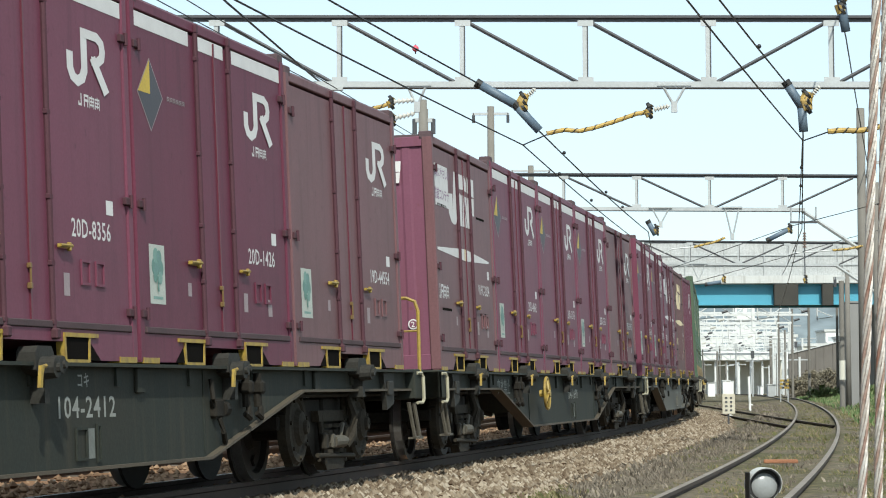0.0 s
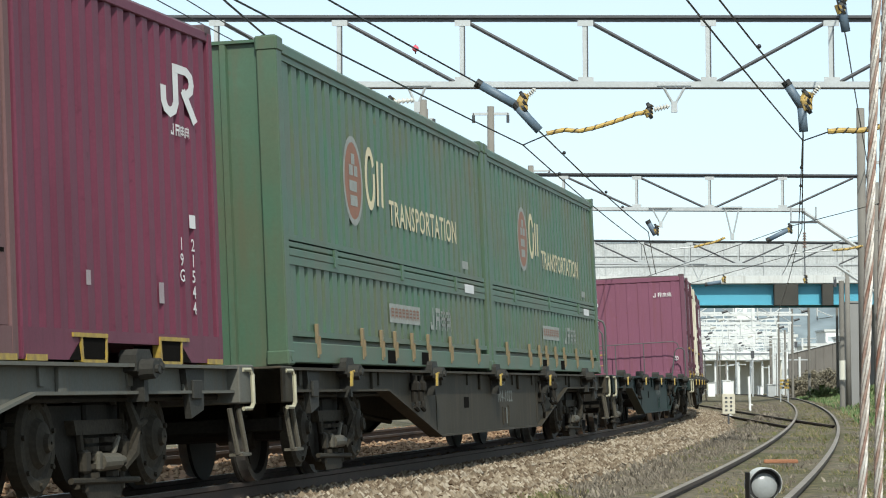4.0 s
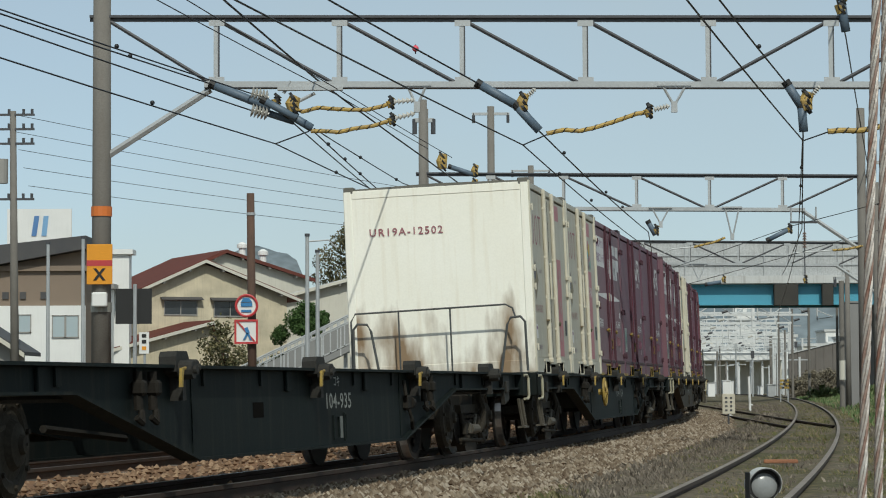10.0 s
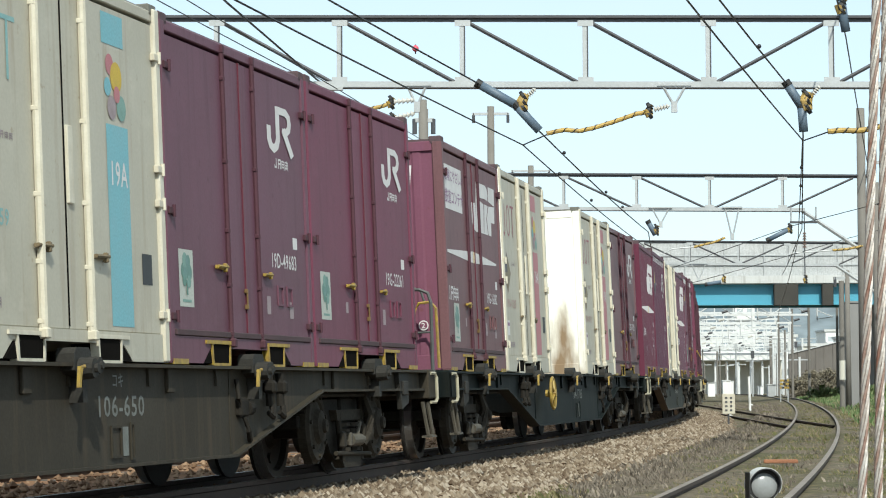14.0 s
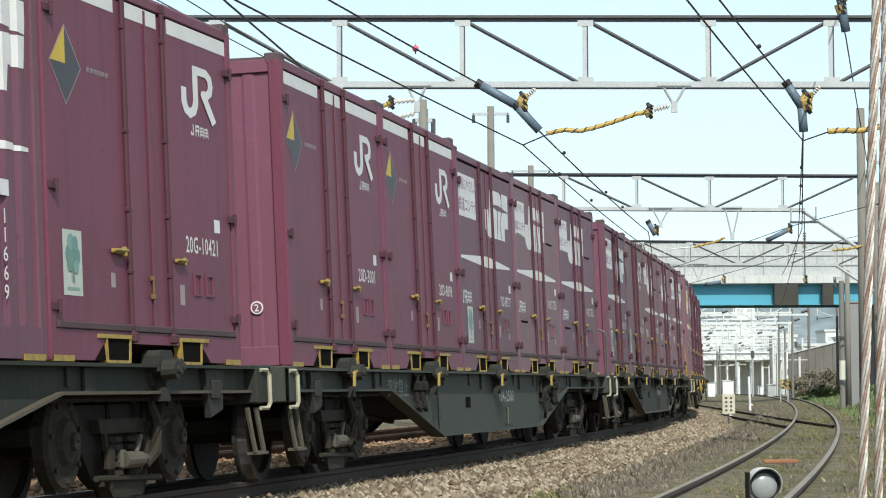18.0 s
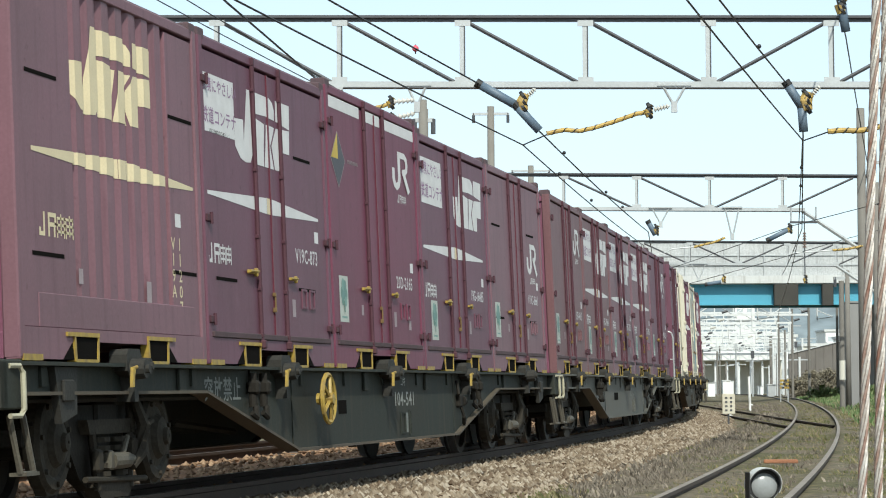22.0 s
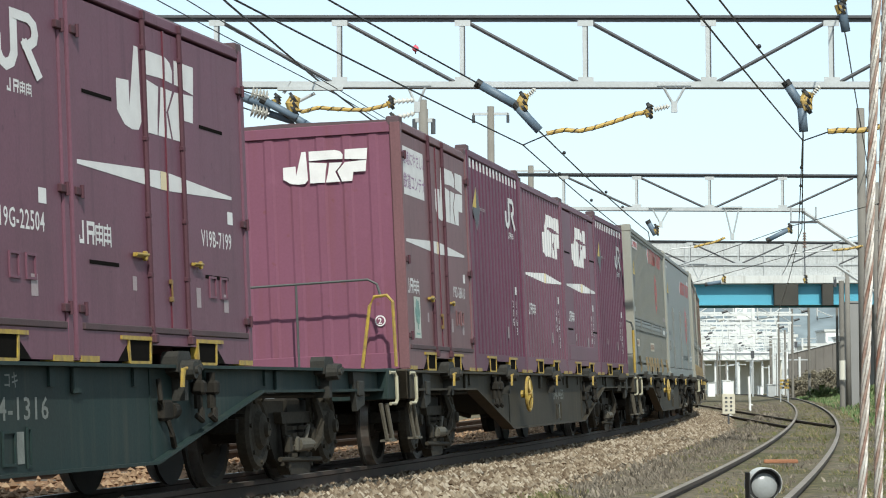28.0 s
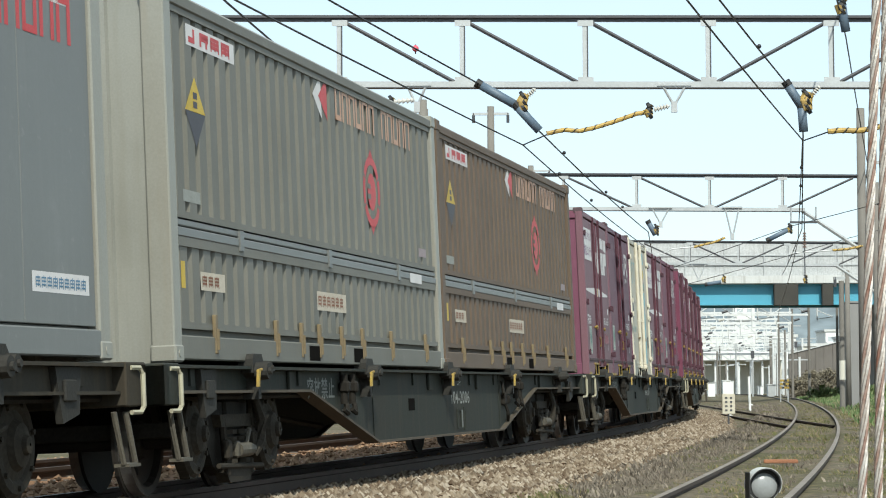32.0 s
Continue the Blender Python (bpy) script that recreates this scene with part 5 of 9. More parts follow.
        def script():
            bm = bmesh.new()
            ribbon(bm, [(0.24 + 0.17 * math.cos(t), 0.30 + 0.27 * math.sin(t)) for t in np.linspace(0.5, 6.5, 19)], 0.085)
            ribbon(bm, [(0.58, 0.50), (0.54, 0.05)], 0.08, 0.001)
            ribbon(bm, [(0.78, 0.50), (0.74, 0.05)], 0.085)
            return mesh_of("script_lettering", bm, MARK_CREAM)
        put("script_lettering", kit("gscript", script), ob, side_face(f, -1.55, 1.55), "yellowed painted lettering")
        put("company_word", text_mesh("TRANSPORTATION", 0.36, MARK_CREAM, "LEFT", 1.0, 1.02), ob, side_face(f, -0.52, 1.45), "yellowed painted lettering")
        put("lettering_board", quad_mesh("lettering_board", 1.45, 0.19, MARK_FADED), ob, side_face(f, -0.7, 0.46), "pale board with red lettering")
        put("lettering_strip", mark_bars(BADGE_RUST, 8, 0.12, 0.12, 0.05), ob, side_face(f + 0.002, -0.62, 0.50))
        put("lettering_strip", mark_bars(MARK_FADED, 4, 0.24, 0.24, 0.05), ob, side_face(f, 1.28, 0.43))
        put("data_plate", quad_mesh("data_plate", 0.56, 0.1, MARK), ob, side_face(x - 0.008, 3.2, 0.9))
        put("data_plate", quad_mesh("data_plate", 0.36, 0.09, MARK_FADED), ob, side_face(f, 3.2, 1.18))
    else:
        flat = kind == "F"
        lx, lz = (-4.4, 2.47) if flat else (-4.1, 2.40)
        put("lettering_board", quad_mesh("lettering_board", 0.62 if flat else 1.25, 0.16, MARK), ob, side_face(f, lx, lz), "small white board")
        put("lettering_strip", mark_bars(STICKER_DARK if flat else MARK_RED, 4, 0.11, 0.1 if flat else 0.22, 0.035 if flat else 0.06), ob, side_face(f + 0.002, lx + 0.06, lz + 0.025))
        def warn():
            bm = bmesh.new()
            poly(bm, [(-0.25, 0), (0.25, 0), (0, 0.27)], 0, 0)
            poly(bm, [(-0.25, -0.003), (0, -0.27), (0.25, -0.003)], 0, 1)
            for z in (0.03, 0.1):
                poly(bm, [(-0.05, z), (0.05, z), (0.05, z + 0.05), (-0.05, z + 0.05)], 0.002, 1)
            return mesh_of("diamond_sticker", bm, STICKER_YELLOW, STICKER_DARK)
        put("diamond_sticker", kit("warn", warn), ob, side_face(f + 0.001, -3.93, 1.9), "yellow and dark diamond sticker")
        def arrow(bm, dx, w):
            poly(bm, [(dx, 0.2), (dx + w, 0.4), (dx + w, 0.0)])
        ax, az = (0.47, 1.98) if flat else (-0.42, 2.26)
        put("arrow_emblem", kit("arrow_white", lambda: (lambda bm: (arrow(bm, 0.0, 0.3), mesh_of("arrow_emblem", bm, MARK))[1])(bmesh.new())), ob, side_face(f, ax, az), "white arrow emblem")
        put("arrow_emblem", kit("arrow_red", lambda: (lambda bm: (arrow(bm, 0.2, 0.3), mesh_of("arrow_emblem", bm, MARK_RED))[1])(bmesh.new())), ob, side_face(f + 0.002, ax, az), "red arrow emblem")
        def name_bars(first, last):
            bm = bmesh.new()
            for i in range(first, last):
                k = i * 0.265
                ribbon(bm, [(k, 0.0), (k, 0.31)], 0.055)
                ribbon(bm, [(k + 0.17, 0.31), (k + 0.17, 0.0)], 0.055)
                z = 0.285 if i % 3 else 0.025
                ribbon(bm, [(k, z), (k + 0.17, z)], 0.05, 0.002)
            return mesh_of("red_lettering", bm, MARK_SALMON if pale else MARK_RED)
        tx, tz = (1.12, 2.05) if flat else (0.42, 2.31)
        for first, last in ((0, 6), (7, 12)):
            put("red_lettering", kit(("redname", pale, first), lambda: name_bars(first, last)), ob, side_face(f, tx, tz), "faded orange lettering" if pale else "red painted lettering")
        def ring():
            bm = bmesh.new()
            for a0, a1 in ((0.5, 2.64), (3.64, 5.78), (-0.35, 0.42), (2.72, 3.56)):
                ribbon(bm, [(0.36 * math.cos(t), 0.37 * math.sin(t)) for t in np.linspace(a0, a1, 10)], 0.10)
            disc(bm, 0, 0, 0.2, 0.22, 20)
            for k in (-0.09, 0.03):
                poly(bm, [(-0.22, k), (-0.06, k), (-0.06, k + 0.06), (-0.22, k + 0.06)], 0.003, 1)
            poly(bm, [(-0.1, -0.41), (0.1, -0.41), (0.0, -0.5)])
            poly(bm, [(-0.1, 0.41), (0.0, 0.5), (0.1, 0.41)])
            return mesh_of("round_emblem", bm, MARK_RED, mat)
        put("round_emblem", kit(("redring", kind), ring), ob, side_face(f, 2.5 if flat else 1.72, 1.3 if flat else 1.73) @ Matrix.Scale(0.98 if flat else 0.84, 4), "red round emblem")
        if flat:
            put("lettering_strip", mark_bars(MARK_DARK, 12, 0.13, 0.13, 0.045), ob, side_face(f, 0.9, 0.42))
            put("lettering_strip", mark_bars(STICKER_DARK, 8, 0.09, 0.07, 0.02), ob, side_face(f, -4.1, 0.95))
            put("card_frame", frame_mesh(mat, 0.22, 0.24), ob, side_face(f, -4.0, 0.6))
            put("data_plate", quad_mesh("data_plate", 0.9, 0.13, MARK), ob, side_face(f, 3.5, 0.42))
            put("lettering_strip", mark_bars(BADGE_BLUE, 9, 0.08, 0.07, 0.02), ob, side_face(f + 0.002, 3.55, 0.445))
            put("data_plate", quad_mesh("data_plate", 0.42, 0.16, MARK), ob, side_face(f, 3.75, 2.3))
        else:
            for bx, bz, bw, bh in ((-3.95, 0.55, 0.62, 0.14), (-0.55, 0.50, 1.05, 0.17)):
                put("lettering_board", quad_mesh("lettering_board", bw, bh, MARK_BUFF), ob, side_face(f, bx, bz), "pale board with red lettering")
                put("lettering_strip", mark_bars(BADGE_RUST, int(bw / 0.16), bh * 0.65, 0.11, 0.045), ob, side_face(f + 0.002, bx + 0.04, bz + bh * 0.18))
            put("data_plate", quad_mesh("data_plate", 0.42, 0.09, MARK_FADED), ob, side_face(f, -4.3, 1.2))
            put("data_plate", quad_mesh("data_plate", 0.36, 0.09, MARK_DULL), ob, side_face(f, 3.75, 1.2))
            put("data_plate", quad_mesh("data_plate", 0.56, 0.1, MARK), ob, side_face(x - 0.008, 3.2, 0.9))
            put("yellow_patch", quad_mesh("yellow_patch", 0.1, 0.2, STICKER_YELLOW), ob, side_face(f, -4.42, 0.55))
    return ob, H


# ---- wagons ----
DECK = 0.971


def sill_outline():
    return [(-9.85, DECK), (-9.85, 0.785), (-5.8, 0.785), (-3.3, 0.285), (3.3, 0.285), (5.8, 0.785), (9.85, 0.785), (9.85, DECK)]


def wagon_meshes(tone):
    mat = WAGON[tone]
    def sill():
        bm = bmesh.new()
        prism(bm, sill_outline(), -0.092, -0.07, "x")
        box(bm, -0.12, 0.02, -9.85, 9.85, DECK - 0.024, DECK)
        for sy in (-1, 1):                                   # weld seam at the bend, brackets along the edge
            box(bm, -0.07, -0.062, sy * 3.3 - 0.012, sy * 3.3 + 0.012, 0.31, DECK - 0.03)
        for yy in (-8.6, -6.3, -0.75, 1.9, 6.3, 8.6):
            box(bm, -0.07, -0.04, yy - 0.07, yy + 0.07, DECK - 0.2, DECK - 0.024, 0.006)
        return mesh_of("side_sill", bm, mat)
    def flange():
        bm = bmesh.new()
        o = sill_outline()[1:7]
        for (ya, za), (yb, zb) in zip(o, o[1:]):
            prism(bm, [(ya, za), (yb, zb), (yb, zb - 0.022), (ya, za - 0.022)], -0.16, -0.01, "x")
        return mesh_of("lower_flange", bm, RUST_EDGE if tone == 0 else mat)
    def centre():
        bm = bmesh.new()
        for sx in (-0.2, 0.2):
            prism(bm, [(-9.7, 0.96), (-9.7, 0.72), (-5.5, 0.66), (-3.2, 0.45), (3.2, 0.45), (5.5, 0.66), (9.7, 0.72), (9.7, 0.96)], sx - 0.02, sx + 0.02, "x")
        for yy in np.arange(-9.0, 9.1, 1.5):
            box(bm, -1.22, 1.22, yy - 0.05, yy + 0.05, 0.82, 0.97)
        box(bm, -0.5, 0.5, -9.7, 9.7, 0.95, 0.985)
        return mesh_of("centre_frame", bm, mat)
    def end_beam():
        bm = bmesh.new()
        box(bm, -1.3, 1.3, -0.06, 0.06, 0.68, DECK, 0.01)
        box(bm, 0.95, 1.3, -0.3, 0.06, 0.68, 0.98, 0.01)
        box(bm, -1.3, -0.95, -0.3, 0.06, 0.68, 0.98, 0.01)
        return mesh_of("end_beam", bm, mat)
    return [kit((n, tone), fn) for n, fn in (("sill", sill), ("flange", flange), ("centre", centre), ("end", end_beam))]


def bogie_mesh():
    def make():
        bm = bmesh.new()
        box(bm, -1.02, 1.02, -0.2, 0.2, 0.5, 0.72, 0.02)
        rod(bm, (0, 0, 0.65), (0, 0, 0.84), 0.22, 14)
        return mesh_of("bogie", bm, BOGIE)
    return kit("bogie", make)


def side_frame_mesh():
    def make():
        bm = bmesh.new()
        prism(bm, [(-1.3, 0.60), (-1.3, 0.5), (-0.72, 0.46), (-0.5, 0.2), (-0.32, 0.12), (0.32, 0.12), (0.5, 0.2), (0.72, 0.46), (1.3, 0.5), (1.3, 0.60), (0.75, 0.70), (-0.75, 0.70)], -0.045, 0.045, "x")
        return mesh_of("side_frame", bm, BOGIE)
    return kit("side_frame", make)


def bogie_beam_mesh():
    def make():
        bm = bmesh.new()
        box(bm, -0.95, 0.95, -0.09, 0.09, 0.44, 0.56, 0.01)
        return mesh_of("head_beam", bm, BOGIE)
    return kit("head_beam", make)


def axle_mesh():
    """Round dusty axle box cover with a ribbed rim, hub and bolts, on a tapered casting."""
    def make():
        bm = bmesh.new()
        n = 20
        def ring(px, r, dz=0.0):
            return [bm.verts.new((px, r * math.cos(2 * math.pi * k / n), r * 1.12 * math.sin(2 * math.pi * k / n) + dz)) for k in range(n)]
        rings = [ring(*p) for p in ((-0.08, 0.30), (0.0, 0.30), (0.03, 0.275), (0.03, 0.22), (0.015, 0.20), (0.03, 0.15), (0.07, 0.125), (0.09, 0.06), (0.12, 0.05), (0.125, 0.01))]
        for a, b in zip(rings, rings[1:]):
            for k in range(n):
                bm.faces.new((a[k], a[(k + 1) % n], b[(k + 1) % n], b[k]))
        for i in range(7):
            a = i * 0.8976 + 0.3
            rod(bm, (0.02, 0.245 * math.cos(a), 0.27 * math.sin(a)), (0.05, 0.245 * math.cos(a), 0.27 * math.sin(a)), 0.02, 6)
        prism(bm, [(-0.16, 0.42), (0.16, 0.42), (0.22, 0.2), (-0.22, 0.2)], -0.09, 0.0, "x")
        prism(bm, [(-0.24, -0.16), (0.24, -0.16), (0.1, -0.34), (-0.1, -0.34)], -0.08, 0.0, "x")
        return mesh_of("axle_box", bm, BOGIE_DUST)
    return kit("axle_box", make)


def bolster_mesh():
    """Spring plank, coil springs, hangers and brake rigging between the axle boxes."""
    def make():
        bm = bmesh.new()
        prism(bm, [(-0.5, 0.60), (-0.46, 0.50), (0.46, 0.50), (0.5, 0.60)], -0.05, 0.06, "x")
        prism(bm, [(-0.36, 0.14), (-0.28, 0.06), (0.28, 0.06), (0.36, 0.14), (0.30, 0.20), (-0.30, 0.20)], -0.04, 0.06, "x")
        for yy in (-0.17, 0.17):
            for k in range(5):
                rod(bm, (0.01, yy, 0.21 + k * 0.058), (0.01, yy, 0.245 + k * 0.058), 0.085, 10, 0.085)
        for yy in (-0.36, 0.36):
            rod(bm, (0.03, yy, 0.58), (0.05, yy * 0.9, 0.12), 0.03, 7)
        pipe(bm, [(0.10, 0.34, 0.74), (0.14, 0.40, 0.55), (0.13, 0.36, 0.36), (0.11, 0.22, 0.26)], [0.03, 0.05, 0.05, 0.03], 7)
        box(bm, 0.04, 0.12, 0.26, 0.40, 0.30, 0.46, 0.02)
        box(bm, 0.04, 0.10, -0.42, -0.30, 0.24, 0.40, 0.02)
        rod(bm, (0.09, 0.38, 0.50), (0.09, 0.72, 0.58), 0.025, 7)
        rod(bm, (0.07, -0.6, 0.20), (0.07, 0.6, 0.17), 0.022, 7)
        rod(bm, (0.05, 0.42, 0.95), (0.05, 0.38, 0.5), 0.035, 7)
        return mesh_of("bolster_gear", bm, BOGIE_DUST)
    return kit("bolster", make)


def brake_stub_mesh():
    def make():
        bm = bmesh.new()
        rod(bm, (0.10, -0.20, 0.30), (0.15, 0.14, 0.30), 0.085, 12, 0.075)
        rod(bm, (0.15, 0.12, 0.30), (0.16, 0.26, 0.31), 0.04, 10)
        box(bm, 0.06, 0.15, -0.30, -0.18, 0.22, 0.40, 0.02)
        rod(bm, (0.12, 0.10, 0.36), (0.12, 0.24, 0.52), 0.03, 8)
        return mesh_of("brake_cylinder", bm, BOGIE_PALE)
    return kit("stub", make)


def wheelset_mesh():
    def make():
        bm = bmesh.new()
        rod(bm, (-0.9, 0, 0), (0.9, 0, 0), 0.075, 10)
        for sx in (-1, 1):
            def lathe(prof, mat):
                n = 24
                rings = [[bm.verts.new((sx * px, r * math.cos(2 * math.pi * i / n), r * math.sin(2 * math.pi * i / n))) for i in range(n)] for px, r in prof]
                for a, b in zip(rings, rings[1:]):
                    for i in range(n):
                        bm.faces.new((a[i], a[(i + 1) % n], b[(i + 1) % n], b[i])).material_index = mat
            lathe([(0.50, 0.1), (0.50, 0.455), (0.53, 0.455), (0.54, 0.43)], 0)
            lathe([(0.54, 0.43), (0.625, 0.425)], 1)
            lathe([(0.625, 0.425), (0.625, 0.36), (0.575, 0.34), (0.57, 0.16), (0.62, 0.13), (0.62, 0.07)], 0)
            for k in range(3):                              # lightening holes' rims
                a = k * 2.094
                box(bm, sx * 0.585 - 0.015, sx * 0.585 + 0.015, 0.25 * math.cos(a) - 0.035, 0.25 * math.cos(a) + 0.035, 0.25 * math.sin(a) - 0.035, 0.25 * math.sin(a) + 0.035)
        return mesh_of("wheelset", bm, WHEEL, STEEL_BRIGHT)
    return kit("wheelset", make)


def fit_meshes(tone):
    def lock():
        bm = bmesh.new()
        prism(bm, [(-0.15, -0.05), (-0.15, 0.06), (-0.11, 0.10), (0.11, 0.10), (0.15, 0.05), (0.15, -0.05), (0.06, -0.09), (0.06, -0.26), (-0.02, -0.26), (-0.02, -0.09)], -0.08, 0.05, "x")
        return mesh_of("container_lock", bm, LOCK_GREY)
    def roller():
        bm = bmesh.new()
        rod(bm, (0.0, 0, 0), (0.11, 0, 0), 0.075, 12, 0.066)
        rod(bm, (0.09, 0, 0), (0.135, 0, 0), 0.03, 8)
        return mesh_of("lock_roller", bm, LOCK_GREY)
    def lever():
        bm = bmesh.new()
        prism(bm, [(0.0, 0.03), (0.07, 0.03), (0.03, -0.06), (0.01, -0.16), (-0.04, -0.16), (-0.02, -0.05)], 0.0, 0.03, "x")
        rod(bm, (0.0, 0.03, 0.01), (0.02, 0.12, 0.03), 0.018, 6)
        return mesh_of("lock_lever", bm, YELLOW)
    def clevis():
        bm = bmesh.new()
        for k in (0,):
            rod(bm, (0.04, k, -0.05), (0.04, k, 0.22), 0.035, 8)
            box(bm, 0.0, 0.1, k - 0.05, k + 0.05, 0.05, 0.16, 0.02)
            pipe(bm, [(0.06, k, -0.05), (0.08, k - 0.05, -0.14), (0.06, k - 0.1, -0.1)], 0.025, 6)
        return mesh_of("lashing_gear", bm, BOGIE)
    def wheel():
        bm = bmesh.new()
        n = 20
        ring = []
        for i in range(n):
            a = 2 * math.pi * i / n
            ring.append([bm.verts.new((0.022 * math.cos(b), (0.21 + 0.022 * math.sin(b)) * math.cos(a), (0.21 + 0.022 * math.sin(b)) * math.sin(a))) for b in np.arange(0, 6.2, 1.0472)])
        for i in range(n):
            p, q = ring[i], ring[(i + 1) % n]
            for k in range(6):
                bm.faces.new((p[k], p[(k + 1) % 6], q[(k + 1) % 6], q[k]))
        for i in range(5):
            a = i * 1.2566
            rod(bm, (0.02, 0, 0), (0, 0.21 * math.cos(a), 0.21 * math.sin(a)), 0.018, 6)
        rod(bm, (-0.1, 0, 0), (0.05, 0, 0), 0.05, 8)
        return mesh_of("brake_handwheel", bm, HANDLE)
    def step():
        bm = bmesh.new()
        pipe(bm, [(0, -0.2, 0.06), (0.03, -0.1, -0.40), (0.03, 0.2, -0.40), (0, 0.1, 0.06)], 0.022, 6)
        box(bm, -0.04, 0.07, -0.1, 0.2, -0.43, -0.40)
        return mesh_of("foot_step", bm, BOGIE_PALE)
    def grab():
        bm = bmesh.new()
        pipe(bm, [(0, -0.07, 0.0), (0.02, 0.05, 0.0), (0.03, 0.08, 0.04), (0.03, 0.08, 0.26), (0.02, 0.05, 0.3), (0, -0.07, 0.3)], 0.018, 6)
        return mesh_of("grab_iron", bm, PALE_STEEL)
    def coupler():
        bm = bmesh.new()
        box(bm, -0.09, 0.09, -0.3, 0.12, -0.09, 0.09, 0.02)
        box(bm, -0.15, 0.12, 0.1, 0.3, -0.14, 0.14, 0.04)
        pipe(bm, [(0.4, -0.3, 0.0), (0.42, -0.1, -0.15), (0.35, 0.15, -0.3), (0.2, 0.3, -0.25)], 0.028, 6)
        return mesh_of("coupler", bm, BOGIE)
    def tank():
        bm = bmesh.new()
        rod(bm, (-0.4, -0.6, 0), (-0.4, 0.6, 0), 0.19, 14)
        rod(bm, (0.3, -0.35, 0.05), (0.3, 0.35, 0.05), 0.13, 12)
        pipe(bm, [(0.3, -2.4, 0.12), (0.3, -0.5, 0.05), (-0.4, 0.6, 0.05), (0.1, 2.4, 0.1)], 0.03, 6)
        return mesh_of("brake_gear", bm, BOGIE)
    def valve():
        bm = bmesh.new()
        box(bm, -0.03, 0.05, -0.1, 0.12, -0.05, 0.1, 0.02)
        rod(bm, (0.02, 0.1, 0.02), (0.02, 0.2, 0.02), 0.06, 10)
        pipe(bm, [(0.04, 0.0, -0.05), (0.06, 0.03, -0.16), (0.04, 0.12, -0.24)], 0.022, 6)
        pipe(bm, [(0.03, -0.1, 0.05), (0.05, -0.16, 0.1), (0.03, -0.14, 0.25)], 0.02, 6)
        return mesh_of("brake_valve", bm, BOGIE)
    def bracket():
        bm = bmesh.new()
        prism(bm, [(-0.2, 0.0), (0.2, 0.0), (0.17, -0.3), (-0.1, -0.36)], 0.0, 0.05, "x")
        box(bm, 0.05, 0.075, -0.1, 0.08, -0.22, -0.08, 0.008)
        return mesh_of("end_bracket", bm, LOCK_GREY)
    def brake_pipe():
        bm = bmesh.new()
        pipe(bm, [(1.1, -9.6, 0.74), (1.1, -5.4, 0.74), (1.1, -3.6, 0.66), (1.0, 3.6, 0.66), (1.1, 5.4, 0.74), (1.1, 9.6, 0.74)], 0.025, 6)
        for yy in (-5.0, 5.0):
            rod(bm, (0.7, yy, 0.55), (0.7, yy + (1.6 if yy < 0 else -1.6), 0.45), 0.03, 6)
        return mesh_of("brake_pipe", bm, BOGIE)
    names = (("valve", valve), ("bracket", bracket), ("pipe", brake_pipe), ("lock", lock), ("roller", roller), ("lever", lever), ("clevis", clevis), ("wheel", wheel), ("step", step), ("grab", grab), ("coupler", coupler), ("tank", tank))
    return {n: kit(n, fn) for n, fn in names}


def railing_mesh(mat, full):
    def make():
        bm = bmesh.new()
        if full:
            pipe(bm, [(-1.2, 0, 0.06), (-1.2, 0, 0.80), (-1.14, 0, 0.9), (0.9, 0, 0.93), (0.99, 0, 0.88), (1.03, 0, 0.74)], 0.014, 6)
            for x in (-0.55, 0.15):
                rod(bm, (x, 0, 0.06), (x, 0, 0.91), 0.012, 6)
        else:
            pipe(bm, [(0.82, 0, 0.04), (0.92, 0, 0.66), (0.97, 0, 0.75), (1.10, 0, 0.76), (1.16, 0, 0.69), (1.17, 0, 0.04)], 0.018, 6)
        return mesh_of("end_rail", bm, mat)
    return kit(("railing", mat.name, full), make)


def rear_pipe_mesh(mat, top):
    def make():
        bm = bmesh.new()
        pipe(bm, [(1.29, 0, -0.05), (1.30, 0, top - 0.14), (1.27, 0, top - 0.04), (1.18, 0, top), (1.0, 0, top)], 0.019, 6)
        rod(bm, (1.0, -0.02, 0.4), (1.29, 0, 0.4), 0.012, 6)
        return mesh_of("rear_rail", bm, mat)
    return kit(("rearpipe", mat.name, top), make)


REAR_RAILS = {"104-1848": ("y", 0.66), "104-2412": ("y", 0.74), "104-1022": ("k", 0.9), "104-340": ("k", 0.9), "106-650": ("k", 0.85), "104-2500": ("k", 0.74), "107-1094": ("p", 1.02), "104-1453": ("k", 1.0)}


